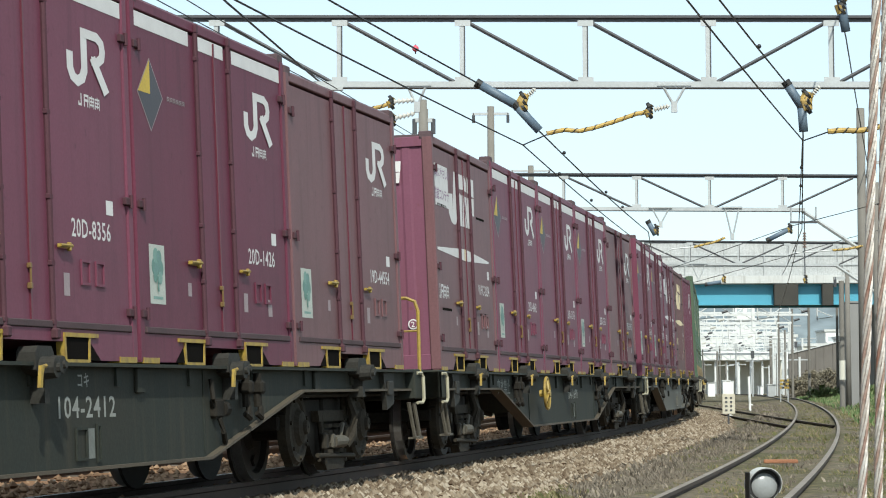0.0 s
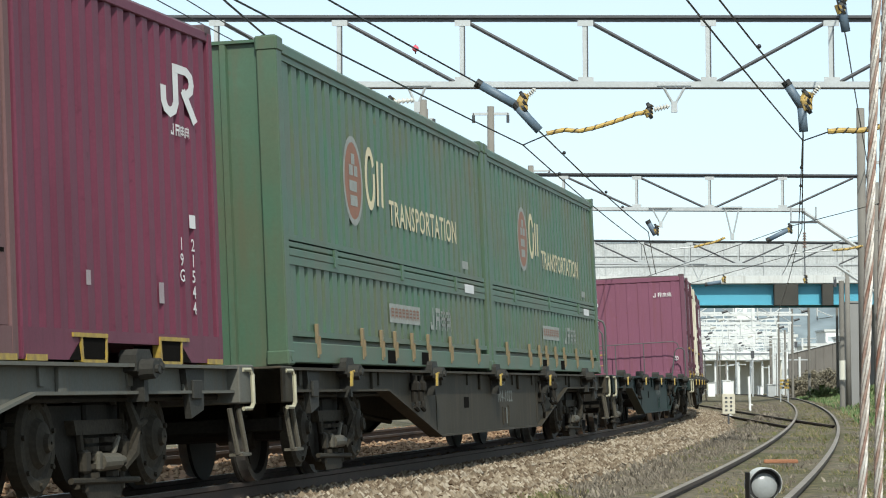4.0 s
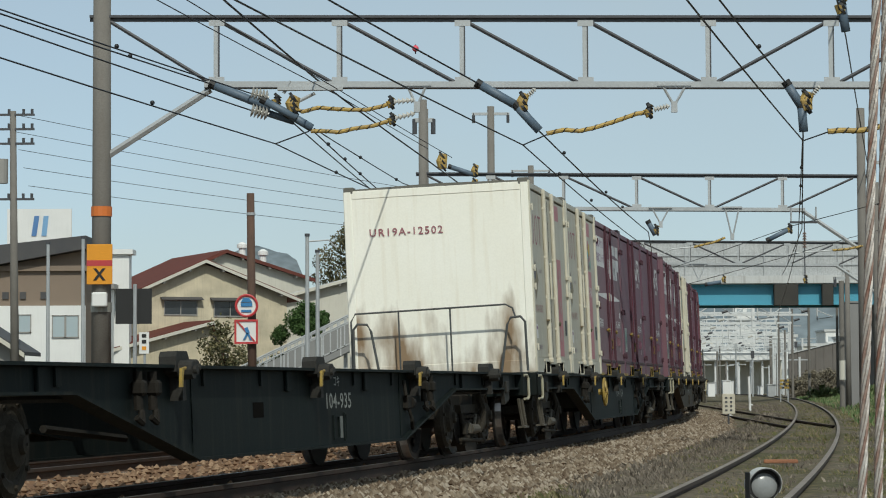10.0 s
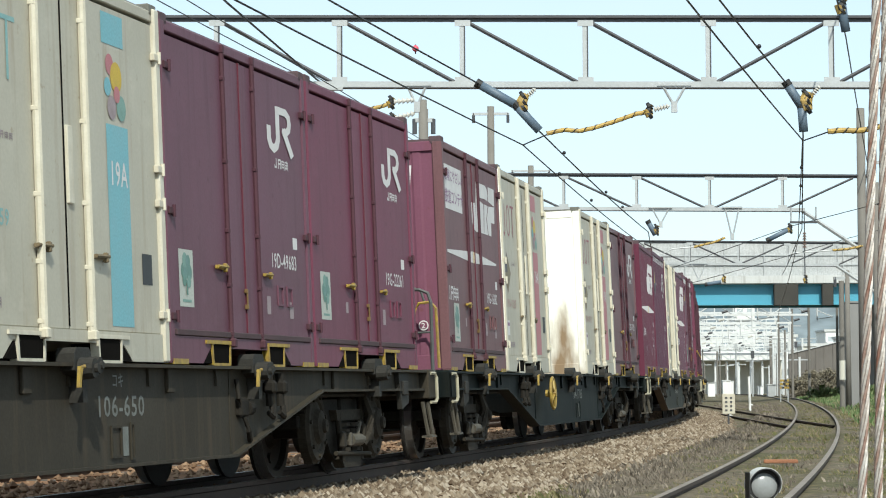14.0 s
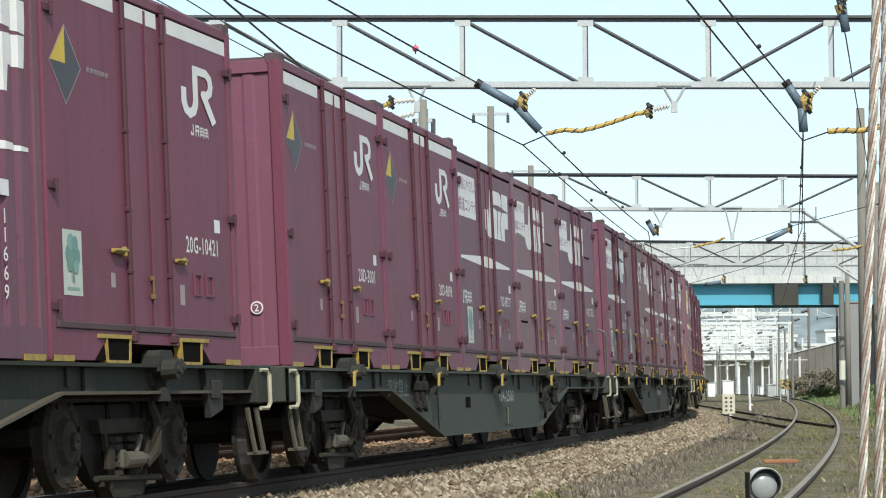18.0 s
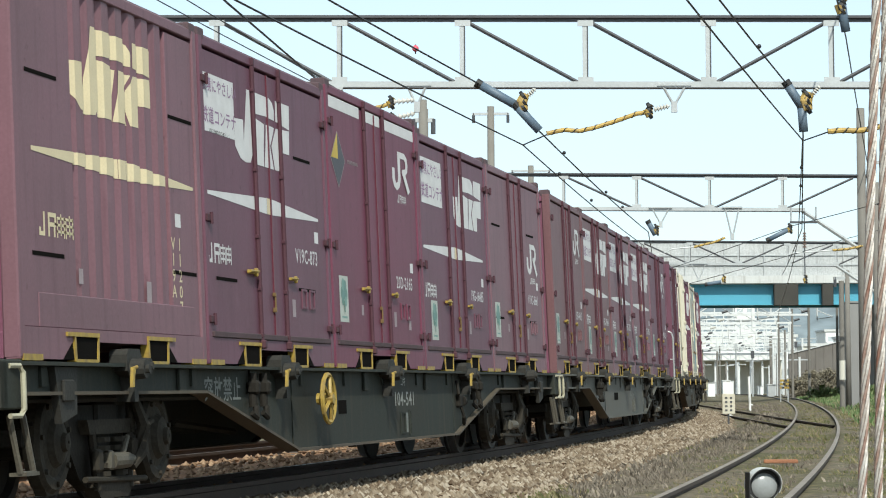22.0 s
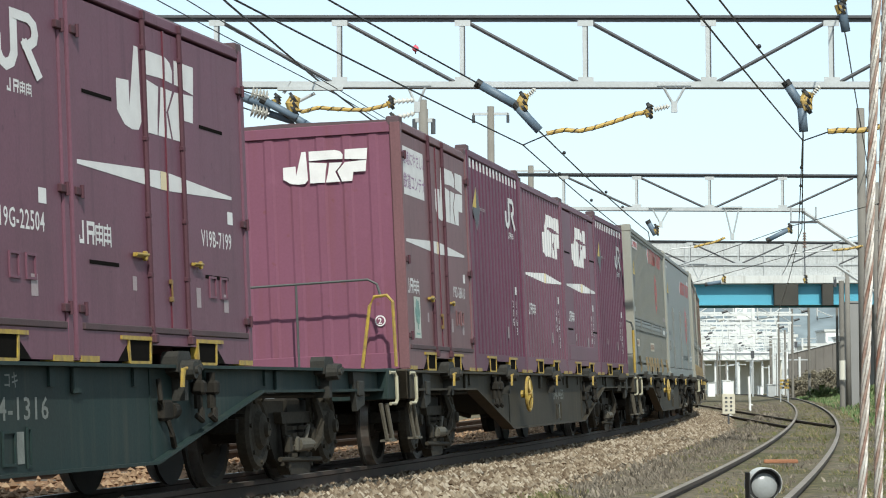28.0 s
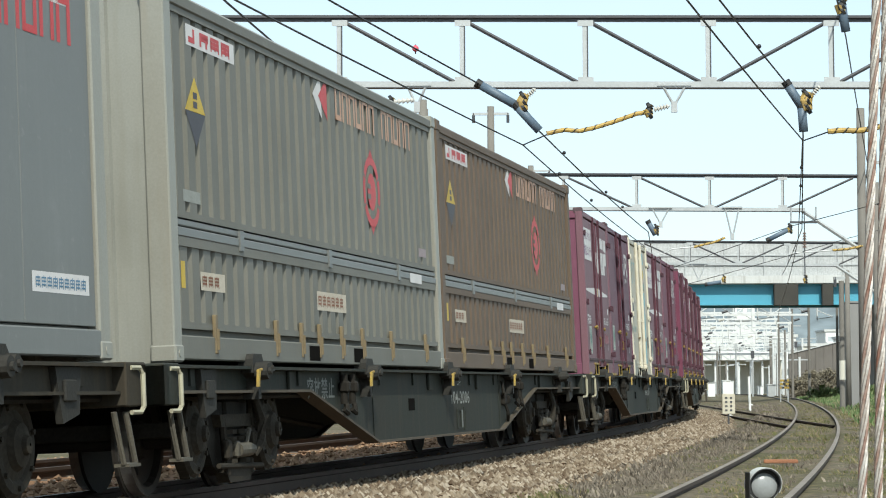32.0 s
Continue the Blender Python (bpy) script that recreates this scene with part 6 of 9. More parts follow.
def flat_wagon(number, tone, handwheel, rail, loaded):
    ob = thing("flat_wagon", ["grey-green steel container flat wagon on two bogies", "dark teal steel container flat wagon on two bogies", "pale grey steel container flat wagon on two bogies", "dusty brown steel container flat wagon on two bogies", "grimy dark olive steel container flat wagon on two bogies", "weathered mid-grey steel container flat wagon on two bogies", "teal-grey steel container flat wagon on two bogies"][tone] + ("" if loaded else ", unloaded"), "freight wagon", "wagons of the train")
    sill, flange, centre, end = wagon_meshes(tone)
    for sx in (-1, 1):
        put("side_sill", sill, ob, pose(1.27, 0, 0) if sx > 0 else pose(-1.27, 0, 0, 0, 0, 180))
        put("lower_flange", flange, ob, pose(1.27, 0, 0) if sx > 0 else pose(-1.27, 0, 0, 0, 0, 180))
    put("centre_frame", centre, ob, None)
    put("end_beam", end, ob, pose(0, 9.85, 0))
    put("end_beam", end, ob, pose(0, -9.85, 0, 0, 0, 180))
    fm = fit_meshes(tone)
    wheels = []
    for sy in (-1, 1):
        b = put("bogie", bogie_mesh(), ob, pose(0, sy * 7.35, 0))
        for yy in (-1.02, 1.02):
            put("axle_box", axle_mesh(), b, pose(1.0, yy, 0.46), "dusty bolted axle box")
        for k in (-1, 1):
            put("side_frame", side_frame_mesh(), b, pose(k * 0.945, 0, 0))
            put("head_beam", bogie_beam_mesh(), b, pose(0, k * 1.29, 0))
        put("bolster_gear", bolster_mesh(), b, pose(1.0, 0, 0), "dusty cast spring gear")
        put("brake_cylinder", brake_stub_mesh(), b, pose(1.0, 0.02, 0.09) @ Matrix.Scale(0.74, 4), "worn pale brake cylinder")
        for yy in (-1.02, 1.02):
            wheels.append(put("wheelset", wheelset_mesh(), b, pose(0, yy, 0.43)))
        put("coupler", fm["coupler"], ob, pose(0, sy * 9.9, 0.85, 0, 0, 0 if sy > 0 else 180))
        put("grab_iron", fm["grab"], ob, pose(1.3, sy * 9.7, 0.64))
        put("foot_step", fm["step"], ob, pose(1.26, sy * 9.55, 0.6) @ Matrix.Diagonal((1, 0.7, 0.75, 1)), "worn pale foot step")
    put("brake_gear", fm["tank"], ob, pose(0, 3.8, 0.62))
    for i in range(5):
        c = -9.4 + 1.86 + i * 3.775
        latch = put("container_lock", fm["lock"], ob, pose(1.25, c, DECK))
        put("lock_roller", fm["roller"], latch, pose(0.04, -0.04, -0.04))
        put("lock_roller", fm["roller"], latch, pose(0.03, 0.12, -0.02) @ Matrix.Scale(0.85, 4))
        if i in (0, 1, 2, 3):
            put("lock_lever", fm["lever"], ob, pose(1.36, c - 0.25, DECK - 0.05) @ Matrix.Scale(0.72, 4), "yellow lever")
    for c in (-4.6, -4.3, 4.2, 4.5):
        put("lashing_gear", fm["clevis"], ob, pose(1.21, c, 0.70))
    cy = 1.35 if number[:3] == "107" else 0.86
    put("card_frame", frame_mesh(WAGON[tone], 0.2, 0.22), ob, side_face(1.203, cy - 0.15, 0.33))
    put("card", quad_mesh("card", 0.11, 0.2, MARK_WORN), ob, side_face(1.2035, cy + 0.08, 0.34), "worn pale card")
    put("card_frame", frame_mesh(WAGON[tone], 0.075, 0.26), ob, side_face(1.203, cy + 0.22, 0.31))
    wide = number[:3] in ("106", "107")
    # no cut-out: a flat patch coloured like the shade in a hole
    hole = quad_mesh("sill_hole", 0.62 if wide else 0.3, 0.125, DARK)
    put("sill_hole", hole, ob, side_face(1.203, -1.84 if wide else -1.75, 0.56))
    # brake valve, hose and rodding behind the sloped end of the sill
    put("brake_valve", fm["valve"], ob, pose(1.20, 3.55, 0.62))
    for yy in (-6.4, 6.4):
        put("end_bracket", fm["bracket"], ob, pose(1.20, yy + (2.3 if yy > 0 else -2.3), DECK - 0.03))
    put("brake_pipe", fm["pipe"], ob, None)
    if handwheel:
        put("brake_handwheel", fm["wheel"], ob, pose(1.36, -2.68, 0.70), "yellow spoked brake wheel")
    if number:
        ink = MARK_FADED if tone in (0, 5) or number == "104-935" else MARK_WORN
        put("wagon_number", text_mesh(number, 0.20, ink, "CENTER", 1.0, 1.28), ob, side_face(1.203, 0.93 if number[:3] != "107" else 1.33, 0.615), "faded white wagon number")
        if tone in (0, 4, 5):
            put("shunting_notice", text_mesh("突放禁止", 0.2, MARK_WORN, "LEFT", 1.0, 1.15), ob, side_face(1.203, -5.72 if tone != 4 else -5.3, 0.72), "worn white stencilled notice")
        put("wagon_class", text_mesh("コキ", 0.11, ink, "CENTER"), ob, side_face(1.203, 0.88 if number[:3] != "107" else 1.3, 0.82))
    hoop = {"y": YELLOW, "g": RAIL_GREY, "f": RAIL_GREY}.get(rail)
    if hoop:
        label = "yellow hand rail hoop" if rail == "y" else "dark hand rail hoop"
        put("end_rail", railing_mesh(hoop, False), ob, pose(0, -9.78, DECK), label)
        if number != "104-340":
            put("end_rail", railing_mesh(hoop, False), ob, pose(0, -9.78, DECK) @ Matrix.Diagonal((-1, 1, 1, 1)), label)
        if rail != "g":
            put("end_rail", railing_mesh(RAIL_GREY, True), ob, pose(0, -9.72, DECK), "thin dark end railing")
    if number in REAR_RAILS:
        sort, top = REAR_RAILS[number]
        put("rear_rail", rear_pipe_mesh({"y": YELLOW, "k": RAIL_GREY, "p": GALV}[sort], top), ob, pose(0.27 if number == "104-1848" else 0, 9.8, DECK) @ Matrix.Diagonal((-1 if number == "104-1848" else 1, 1, 1, 1)), {"y": "yellow bent hand rail", "k": "dark bent hand rail", "p": "pale grey bent hand rail"}[sort])
        if number == "104-1453":
            put("rail_sleeve", kit("rsleeve", lambda: (lambda bm: (rod(bm, (1.297, 0, 0.06), (1.30, 0, 0.82), 0.024, 8), mesh_of("rail_sleeve", bm, YELLOW))[1])(bmesh.new())), ob, pose(0, 9.8, DECK), "yellow painted lower part of the rail")
    return ob, wheels


# number, paint, handwheel, end rail, containers (kind, serial, tone) from the front
CONSIST = [
    ("104-2412", 0, False, "", ["S 20D-6127 0", "S 20D-3310 0", "S 20D-8356 0", "S 20D-1426 0", "D 19D-44554 0"]),
    ("104-1690", 0, True, "", ["W V19C-2034 2", "S 20D-4842 0", "S 20D-12176 1", "S 20D-1330 0", "D 19D-50142 0"]),
    ("107-1290", 2, False, "", ["S 20D-4780 1", "S 20D-1998 0", "W V19C-7637 0", "O V19B-3296 2", "Q 19G-21544 1"]),
    ("104-1022", 3, False, "", ["G", "", "G", "", ""]),
    ("104-1848", 6, False, "g", ["", "", "", "", ""]),
    ("104-340", 4, False, "f", ["D 19D-44941 0", "S 20G-3034 1", "J UR19A-2225 b", "D 19D-43699 2", "B V19B-5855 0"]),
    ("104-935", 1, False, "", ["", "", "", "", ""]),
    ("104-1124", 1, True, "f", ["J UR19A-12502 p", "J UR19A-11870 p", "P 19G-16840 0", "D 19G-20415 2", "D 20G-10456 0"]),
    ("106-650", 3, False, "", ["P 19G-18460 0", "V V19B-2492 0", "J UR19A-2359 b", "D 19D-49683 0", "D 19G-22261 0"]),
    ("104-1785", 1, True, "y", ["P 19G-16282 0", "J UR19A-11205 p", "", "J UR19A-10713 p", "D 20G-10429 1"]),
    ("104-2077", 0, False, "", ["K 19G-16670 0", "R 20G-1825 1", "J UR19A-10077 r", "K 19G-11669 0", "S 20G-10421 0"]),
    ("104-2500", 5, False, "", ["S 20D-3001 0", "S 20D-8098 0", "P 19D-38737 0", "W V19C-7276 0", "W V19C-7753 0"]),
    ("104-2613", 0, False, "", ["P 19G-17435 2", "D 19G-21663 0", "W V19C-2068 0", "V V19B-3415 2", "P 19D-51032 0"]),
    ("104-541", 0, True, "y", ["O V19A-11207 2", "W V19C-873 0", "S 20D-2165 1", "P 19G-16485 2", "X V19C-8661 0"]),
    ("107-1094", 2, False, "", ["D 19D-44343 0", "P 19D-38844 0", "P 19G-18263 0", "P 19D-39503 2", "D 19D-47036 0"]),
    ("106-412", 3, False, "", ["D 19D-48775 2", "J UR19A-13021 p", "K 19G-11630 0", "J UR19A-2410 b", "K 19G-12044 0"]),
    ("104-1316", 6, True, "y", ["P 19D-40021 2", "P 19D-31064 0", "D 19G-22504 1", "V V19B-7199 0", ""]),
    ("104-1453", 3, True, "y", ["P 19D-38610 2", "R 20G-1163 0", "K 19G-16465 0", "B V19B-1221 0", "R 20G-10080 1"]),
    ("106-931", 3, True, "", ["N", "", "F", "", ""]),
    ("104-2006", 0, False, "", ["N p", "", "M p", "", ""]),
    ("104-1507", 0, False, "", ["P 19D-36655 2", "D 19D-45521 0", "J UR19A-2777 b", "P 19G-17731 0", "D 19D-40909 1"]),
    ("104-884", 0, False, "", ["D 19D-33120 0", "S 20D-6620 1", "P 19D-38225 0", "D 19G-20433 0", "D 19D-42118 0"]),
    ("104-1330", 1, False, "", ["S 20D-4117 0", "D 19D-39118 1", "P 19D-35127 0", "D 19D-46711 0", "D 19D-41412 0"]),
]
FIRST = -5
# slack in the couplings: how far each wagon trails its even place, in metres
SLACK = [0.44, 0.69, 0.23, 0.44, 0.45, 0.45, 0.60, 0.81, 0.66, 0.80, 0.42, 0.28, 0.31, 0.60, 0.04, 0.07, 0.25, 0.16, 0.09, -0.10, 0.0, 0.0, 0.0]


def build_train():
    rnd = random.Random(21)
    train = []
    for i, (number, tone, hw, rail, load) in enumerate(CONSIST):
        wagon, wheels = flat_wagon(number, tone, hw, rail, any(load))
        boxes = []
        for j, spec in enumerate(load):
            if not spec:
                continue
            bits = spec.split()
            if bits[0] in "GNMF":
                c, _ = long_container(bits[0], len(bits) > 1)
                y = -9.4 - 0.05 + 4.705 + (0 if j == 0 else 9.5)
            elif bits[0] == "J":
                c, _ = cream_container(bits[2], bits[1], bits[1] == "UR19A-2410")
                y = -9.4 + CL / 2 + j * 3.775
            else:
                c, _ = purple_container(bits[0], bits[1], int(bits[2]), rnd)
                y = -9.4 + CL / 2 + j * 3.775
                if bits[1] == "19D-44941":
                    for n, ch in enumerate("19D-44941"):
                        put("end_digit", text_mesh(ch, 0.165, MARK, "CENTER"), c, end_face(-0.95, -CL / 2 - 0.004, 2.11 - n * 0.13))
                    put("lettering_strip", mark_bars(MARK, 4, 0.11, 0.09, 0.03), c, end_face(0.48, -CL / 2 - 0.004, 2.04))
                if bits[0] in "KVWPB" or bits[1] in ("19D-40021", "19D-38610", "V19A-11207", "19G-16282", "19G-18460"):
                    mark_large(c, MARK, end_face(0.02, -CL / 2 - 0.003, 1.95), 0.0, None, 0.9, 0.33)
                if bits[1] in ("V19A-11207", "19G-16570"):
                    put("end_board", quad_mesh("end_board", 0.95, 0.42, MARK), c, end_face(-0.05, -CL / 2 - 0.006, 1.2), "white board")
            boxes.append((c, pose(-0.04, y, DECK + 0.02)))
        train.append((wagon, wheels, boxes, FIRST + i))
    return train


TRAIN = build_train()


def run_length(t):
    """Metres the train has run by t seconds, from its place at 16 s."""
    u = t - 16.0
    return 11.6712 * u + 0.0119324 * u * u / 2 + 0.0013063 * u ** 3 / 6


def motions():
    times = [0.5 * i for i in range(65)]
    for wagon, wheels, boxes, k in TRAIN:
        s0 = -77.9085 + 20.4 * k + 9.4 + SLACK[k - FIRST]
        rows = [(t, track_pose(s0 - run_length(t))) for t in times]
        walk(wagon, rows)
        for ob, m in boxes:
            walk(ob, [(t, p @ m) for t, p in rows])
        near = [f / 30 for f in range(0, 961) if -2 < s0 - run_length(f / 30) < 84]
        for w in wheels:
            y = w.matrix_basis.translation.y
            spin = []
            if not near:
                continue
            for t in sorted({0.0, *near, 32.0}):
                tt = min(max(t, near[0]), near[-1])
                spin.append((t, pose(0, y, 0.43) @ Matrix.Rotation((run_length(tt) / 0.43) % (2 * math.pi), 4, "X")))
            walk(w, spin)


# ---- overhead line ----
def one(name, mat, parent, fn, label="", m=None, smooth=False):
    bm = bmesh.new()
    fn(bm)
    return part(name, bm, mat, parent, label, m, smooth)


def gantry(y, x0, x1, peak, lower, upper, pitch, label, pole_r=0.155, right_pole=True, tall=9.2, right_tall=9.0, fall=0.0):
    g = thing("catenary_gantry", label, "gantry", "catenary gantries")
    one("pole", CONCRETE, g, lambda bm: rod(bm, (x0, y, GROUND_Z), (x0, y, tall), pole_r * 1.1, 14, pole_r * 0.9), "weathered concrete pole", None, True)
    if right_pole:
        one("pole", CONCRETE, g, lambda bm: rod(bm, (x1, y, GROUND_Z), (x1, y, right_tall), pole_r * 1.1, 14, pole_r * 0.9), "weathered concrete pole", None, True)
    def dz(x):
        return -fall * (x - peak)
    def bar(bm, xa, xb, ya, yb, za, zb):
        prism(bm, [(xa, za + dz(xa)), (xb, za + dz(xb)), (xb, zb + dz(xb)), (xa, zb + dz(xa))], ya, yb, "y")
    def top(bm):
        bar(bm, x0 - 0.2, x1 + 0.2, y - 0.07, y + 0.07, upper - 0.012, upper + 0.03)
        bar(bm, x0 - 0.2, x1 + 0.2, y - 0.012, y + 0.012, upper - 0.075, upper)
    # the chord's shaded look comes from this dark colour
    one("upper_chord", BEAM_DARK, g, top, "upper chord with its shade painted in as dark grey")
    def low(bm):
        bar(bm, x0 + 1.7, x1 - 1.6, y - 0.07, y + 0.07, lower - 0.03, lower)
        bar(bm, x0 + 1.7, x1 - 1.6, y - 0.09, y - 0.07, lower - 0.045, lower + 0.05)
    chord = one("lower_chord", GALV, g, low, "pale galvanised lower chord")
    # dark strip added as the shade on the chord's underside
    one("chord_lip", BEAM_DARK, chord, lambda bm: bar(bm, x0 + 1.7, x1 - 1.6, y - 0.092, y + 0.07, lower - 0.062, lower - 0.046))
    xs = np.arange(x0 + 1.9, x1 - 1.4, pitch)
    for x in xs:
        def post(bm):
            box(bm, x - 0.05, x + 0.02, y - 0.035, y - 0.025, lower + dz(x), upper - 0.07 + dz(x))
            for z in (lower + 0.08, upper - 0.1):               # gusset plates
                box(bm, x - 0.13, x + 0.13, y - 0.045, y - 0.036, z - 0.05 + dz(x), z + 0.05 + dz(x))
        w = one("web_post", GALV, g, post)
        # flange coloured dark for the post's shaded side
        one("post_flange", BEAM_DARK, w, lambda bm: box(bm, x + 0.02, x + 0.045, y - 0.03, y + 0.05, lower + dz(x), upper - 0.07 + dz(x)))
    for x in np.arange(x0 + 1.9 - pitch, x1 - 1.4, pitch):
        a, b = (x + 0.06, upper - 0.07), (x + pitch - 0.1, lower + 0.03)
        if x + pitch / 2 > peak:
            a, b = (x + pitch - 0.06, upper - 0.07), (x + 0.1, lower + 0.03)
        if a[0] < x0:
            a = (x0 + 0.1, upper - 0.05)
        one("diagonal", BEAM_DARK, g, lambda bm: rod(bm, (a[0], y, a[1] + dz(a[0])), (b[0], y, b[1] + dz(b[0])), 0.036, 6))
    one("knee_brace", GALV, g, lambda bm: rod(bm, (x0, y, lower - 1.19), (x0 + 1.8, y, lower - 0.03), 0.06, 6), "galvanised knee brace")
    if right_pole:
        one("knee_brace", GALV, g, lambda bm: rod(bm, (x1, y, lower - 1.19), (x1 - 1.7, y, lower - 0.03), 0.06, 6))
    for z in (2.1, 3.68):
        one("clamp_band", ALU if z < 3 else BAND_RED, g, lambda bm: rod(bm, (x0, y, z), (x0, y, z + 0.16), pole_r * 1.12, 14))
    return g


def taped_arm(g, pts, r=0.036):
    arm = one("registration_arm", TAPE_YELLOW, g, lambda bm: pipe(bm, pts, r, 8), "arm wrapped in yellow and black guard tape")
    a = [Vector(p) for p in pts]
    runs = [(q - p).length for p, q in zip(a, a[1:])]
    total = sum(runs)
    tape = []
    for i in range(int(total / 0.02) + 1):                   # black tape wound round the arm
        d, k = min(i * 0.02, total - 0.001), 0
        while d > runs[k] and k < len(runs) - 1:
            d -= runs[k]
            k += 1
        u = (a[k + 1] - a[k]).normalized()
        w = u.cross(Vector((0, 1, 0))).normalized()
        ang = i * 0.02 / 0.17 * 2 * math.pi
        tape.append(a[k] + u * d + (w * math.cos(ang) + Vector((0, 1, 0)) * math.sin(ang)) * r * 0.92)
    one("tape_winding", BLACK, arm, lambda bm: pipe(bm, tape, r * 0.34, 5))


def tube(g, a, b, r=0.075):
    one("cover_tube", BLUE_TUBE, g, lambda bm: pipe(bm, [a, Vector(a).lerp(Vector(b), 0.5), b], r, 10), "blue insulating cover tube", None, True)
    one("tube_end", BLACK, g, lambda bm: rod(bm, Vector(a) - (Vector(b) - Vector(a)).normalized() * 0.05, Vector(a) + (Vector(b) - Vector(a)).normalized() * 0.05, r * 1.06, 10))


def insulator(g, a, b, r=0.055):
    a, b = Vector(a), Vector(b)
    def f(bm):
        for i in range(5):
            p, q = a.lerp(b, i / 5), a.lerp(b, (i + 0.6) / 5)
            rod(bm, p, q, r, 10, r * 0.55)
        rod(bm, a, b, 0.022, 8)
    one("insulator", PORCELAIN, g, f, "pale porcelain insulator")


def wrap(g, p, r=0.085, h=0.26):
    p = Vector(p)
    one("tape_wrap", TAPE_YELLOW, g, lambda bm: pipe(bm, [p - Vector((0, 0, h / 2)), p - Vector((0.03, 0, 0)), p + Vector((0.03, 0, h / 2))], [r * 0.8, r, r * 0.75], 10), "yellow tape wrapping")
    for k in (-0.5, 0.0, 0.5):
        one("tape_band", BLACK, g, lambda bm: rod(bm, p + Vector((-0.02, 0, h * k * 0.7 - 0.014)), p + Vector((0.02, 0, h * k * 0.7 + 0.014)), r * 1.02, 10))


def hanger(g, x, y, z, drop, half=0.16):
    """White V bracket under the lower chord."""
    def f(bm):
        rod(bm, (x - half, y, z), (x - 0.03, y, z - drop), 0.025, 6)
        rod(bm, (x + half, y, z), (x + 0.03, y, z - drop), 0.025, 6)
        box(bm, x - 0.05, x + 0.05, y - 0.03, y + 0.03, z - drop - 0.16, z - drop + 0.02)
        box(bm, x - half - 0.08, x + half + 0.08, y - 0.04, y + 0.04, z - 0.02, z + 0.02)
    one("hanger", GALV, g, f, "galvanised hanger bracket")


LOW, UP = 5.81, 6.935
g1 = gantry(40.0, -5.63, 14.4, 4.3, LOW, UP, 2.035, "galvanised truss gantry across the tracks on concrete poles", fall=0.0053)
Y1 = 39.93
tube(g1, (-3.80, Y1, 5.85), (-2.84, Y1, 5.46))
tube(g1, (-2.95, Y1 - 0.05, 5.58), (-2.40, Y1 - 0.05, 5.28), 0.065)
tube(g1, (-2.55, Y1, 5.36), (-2.15, Y1, 5.12), 0.07)
tube(g1, (-3.0, Y1 + 0.1, 5.42), (-2.45, Y1 + 0.1, 5.24), 0.06)
for zz in (5.68, 5.41):
    insulator(g1, (-3.14, Y1, zz + 0.02), (-2.86, Y1, zz - 0.05), 0.125)
wrap(g1, (-2.45, Y1, 5.52), 0.12, 0.26)
wrap(g1, (-2.72, Y1, 5.58), 0.08, 0.16)
taped_arm(g1, [(-2.45, Y1, 5.46), (-2.31, Y1, 5.39), (-2.05, Y1, 5.46), (-1.84, Y1, 5.44), (-1.5, Y1, 5.42), (-1.24, Y1, 5.42), (-0.98, Y1, 5.48), (-0.82, Y1, 5.54)], 0.033)
taped_arm(g1, [(-2.17, Y1, 5.07), (-1.95, Y1, 5.07), (-1.71, Y1, 5.05), (-1.45, Y1, 5.11), (-1.15, Y1, 5.15), (-0.8, Y1, 5.26)], 0.033)
wrap(g1, (-0.84, Y1, 5.54), 0.07, 0.16)
wrap(g1, (-0.82, Y1, 5.26), 0.07, 0.16)
insulator(g1, (-0.8, Y1, 5.55), (-0.45, Y1, 5.58))
insulator(g1, (-0.78, Y1, 5.28), (-0.45, Y1, 5.36))
hanger(g1, -0.42, Y1, LOW + 0.02, 0.3)
one("hanger", GALV, g1, lambda bm: (box(bm, -2.72, -1.64, Y1 - 0.06, Y1 + 0.06, 5.745, 5.805), rod(bm, (-2.62, Y1, 5.7), (-2.5, Y1, 5.9), 0.03, 6), rod(bm, (-2.4, Y1, 5.55), (-2.1, Y1, 5.7), 0.03, 6)), "galvanised cover plate")
tube(g1, (0.60, Y1, 5.84), (1.24, Y1, 5.47))
tube(g1, (1.22, Y1, 5.48), (1.60, Y1, 5.06))
wrap(g1, (1.34, Y1, 5.53), 0.1, 0.28)
insulator(g1, (1.40, Y1, 5.62), (1.54, Y1, 5.76), 0.05)
taped_arm(g1, [(1.72, Y1, 5.01), (2.0, Y1, 5.07), (2.26, Y1, 5.05), (2.5, Y1, 5.10), (2.86, Y1, 5.21), (3.2, Y1, 5.33), (3.47, Y1, 5.37)], 0.036)
wrap(g1, (3.42, Y1, 5.38), 0.075, 0.2)
insulator(g1, (3.5, Y1, 5.4), (3.75, Y1, 5.46))
hanger(g1, 3.83, Y1, LOW, 0.3, 0.2)
tube(g1, (5.69, Y1, 5.82), (5.93, Y1, 5.44))
tube(g1, (5.93, Y1, 5.46), (5.96, Y1, 5.02))
wrap(g1, (6.02, Y1, 5.52), 0.12, 0.3)
insulator(g1, (6.1, Y1, 5.62), (6.24, Y1, 5.78), 0.05)
taped_arm(g1, [(6.36, Y1, 5.02), (6.6, Y1, 5.04), (6.85, Y1, 5.03), (7.06, Y1, 5.06), (7.5, Y1, 5.16), (7.9, Y1, 5.26)], 0.045)
tube(g1, (6.6, Y1, 7.25), (6.68, Y1, 6.68))
wrap(g1, (6.62, Y1, 7.1), 0.1, 0.24)

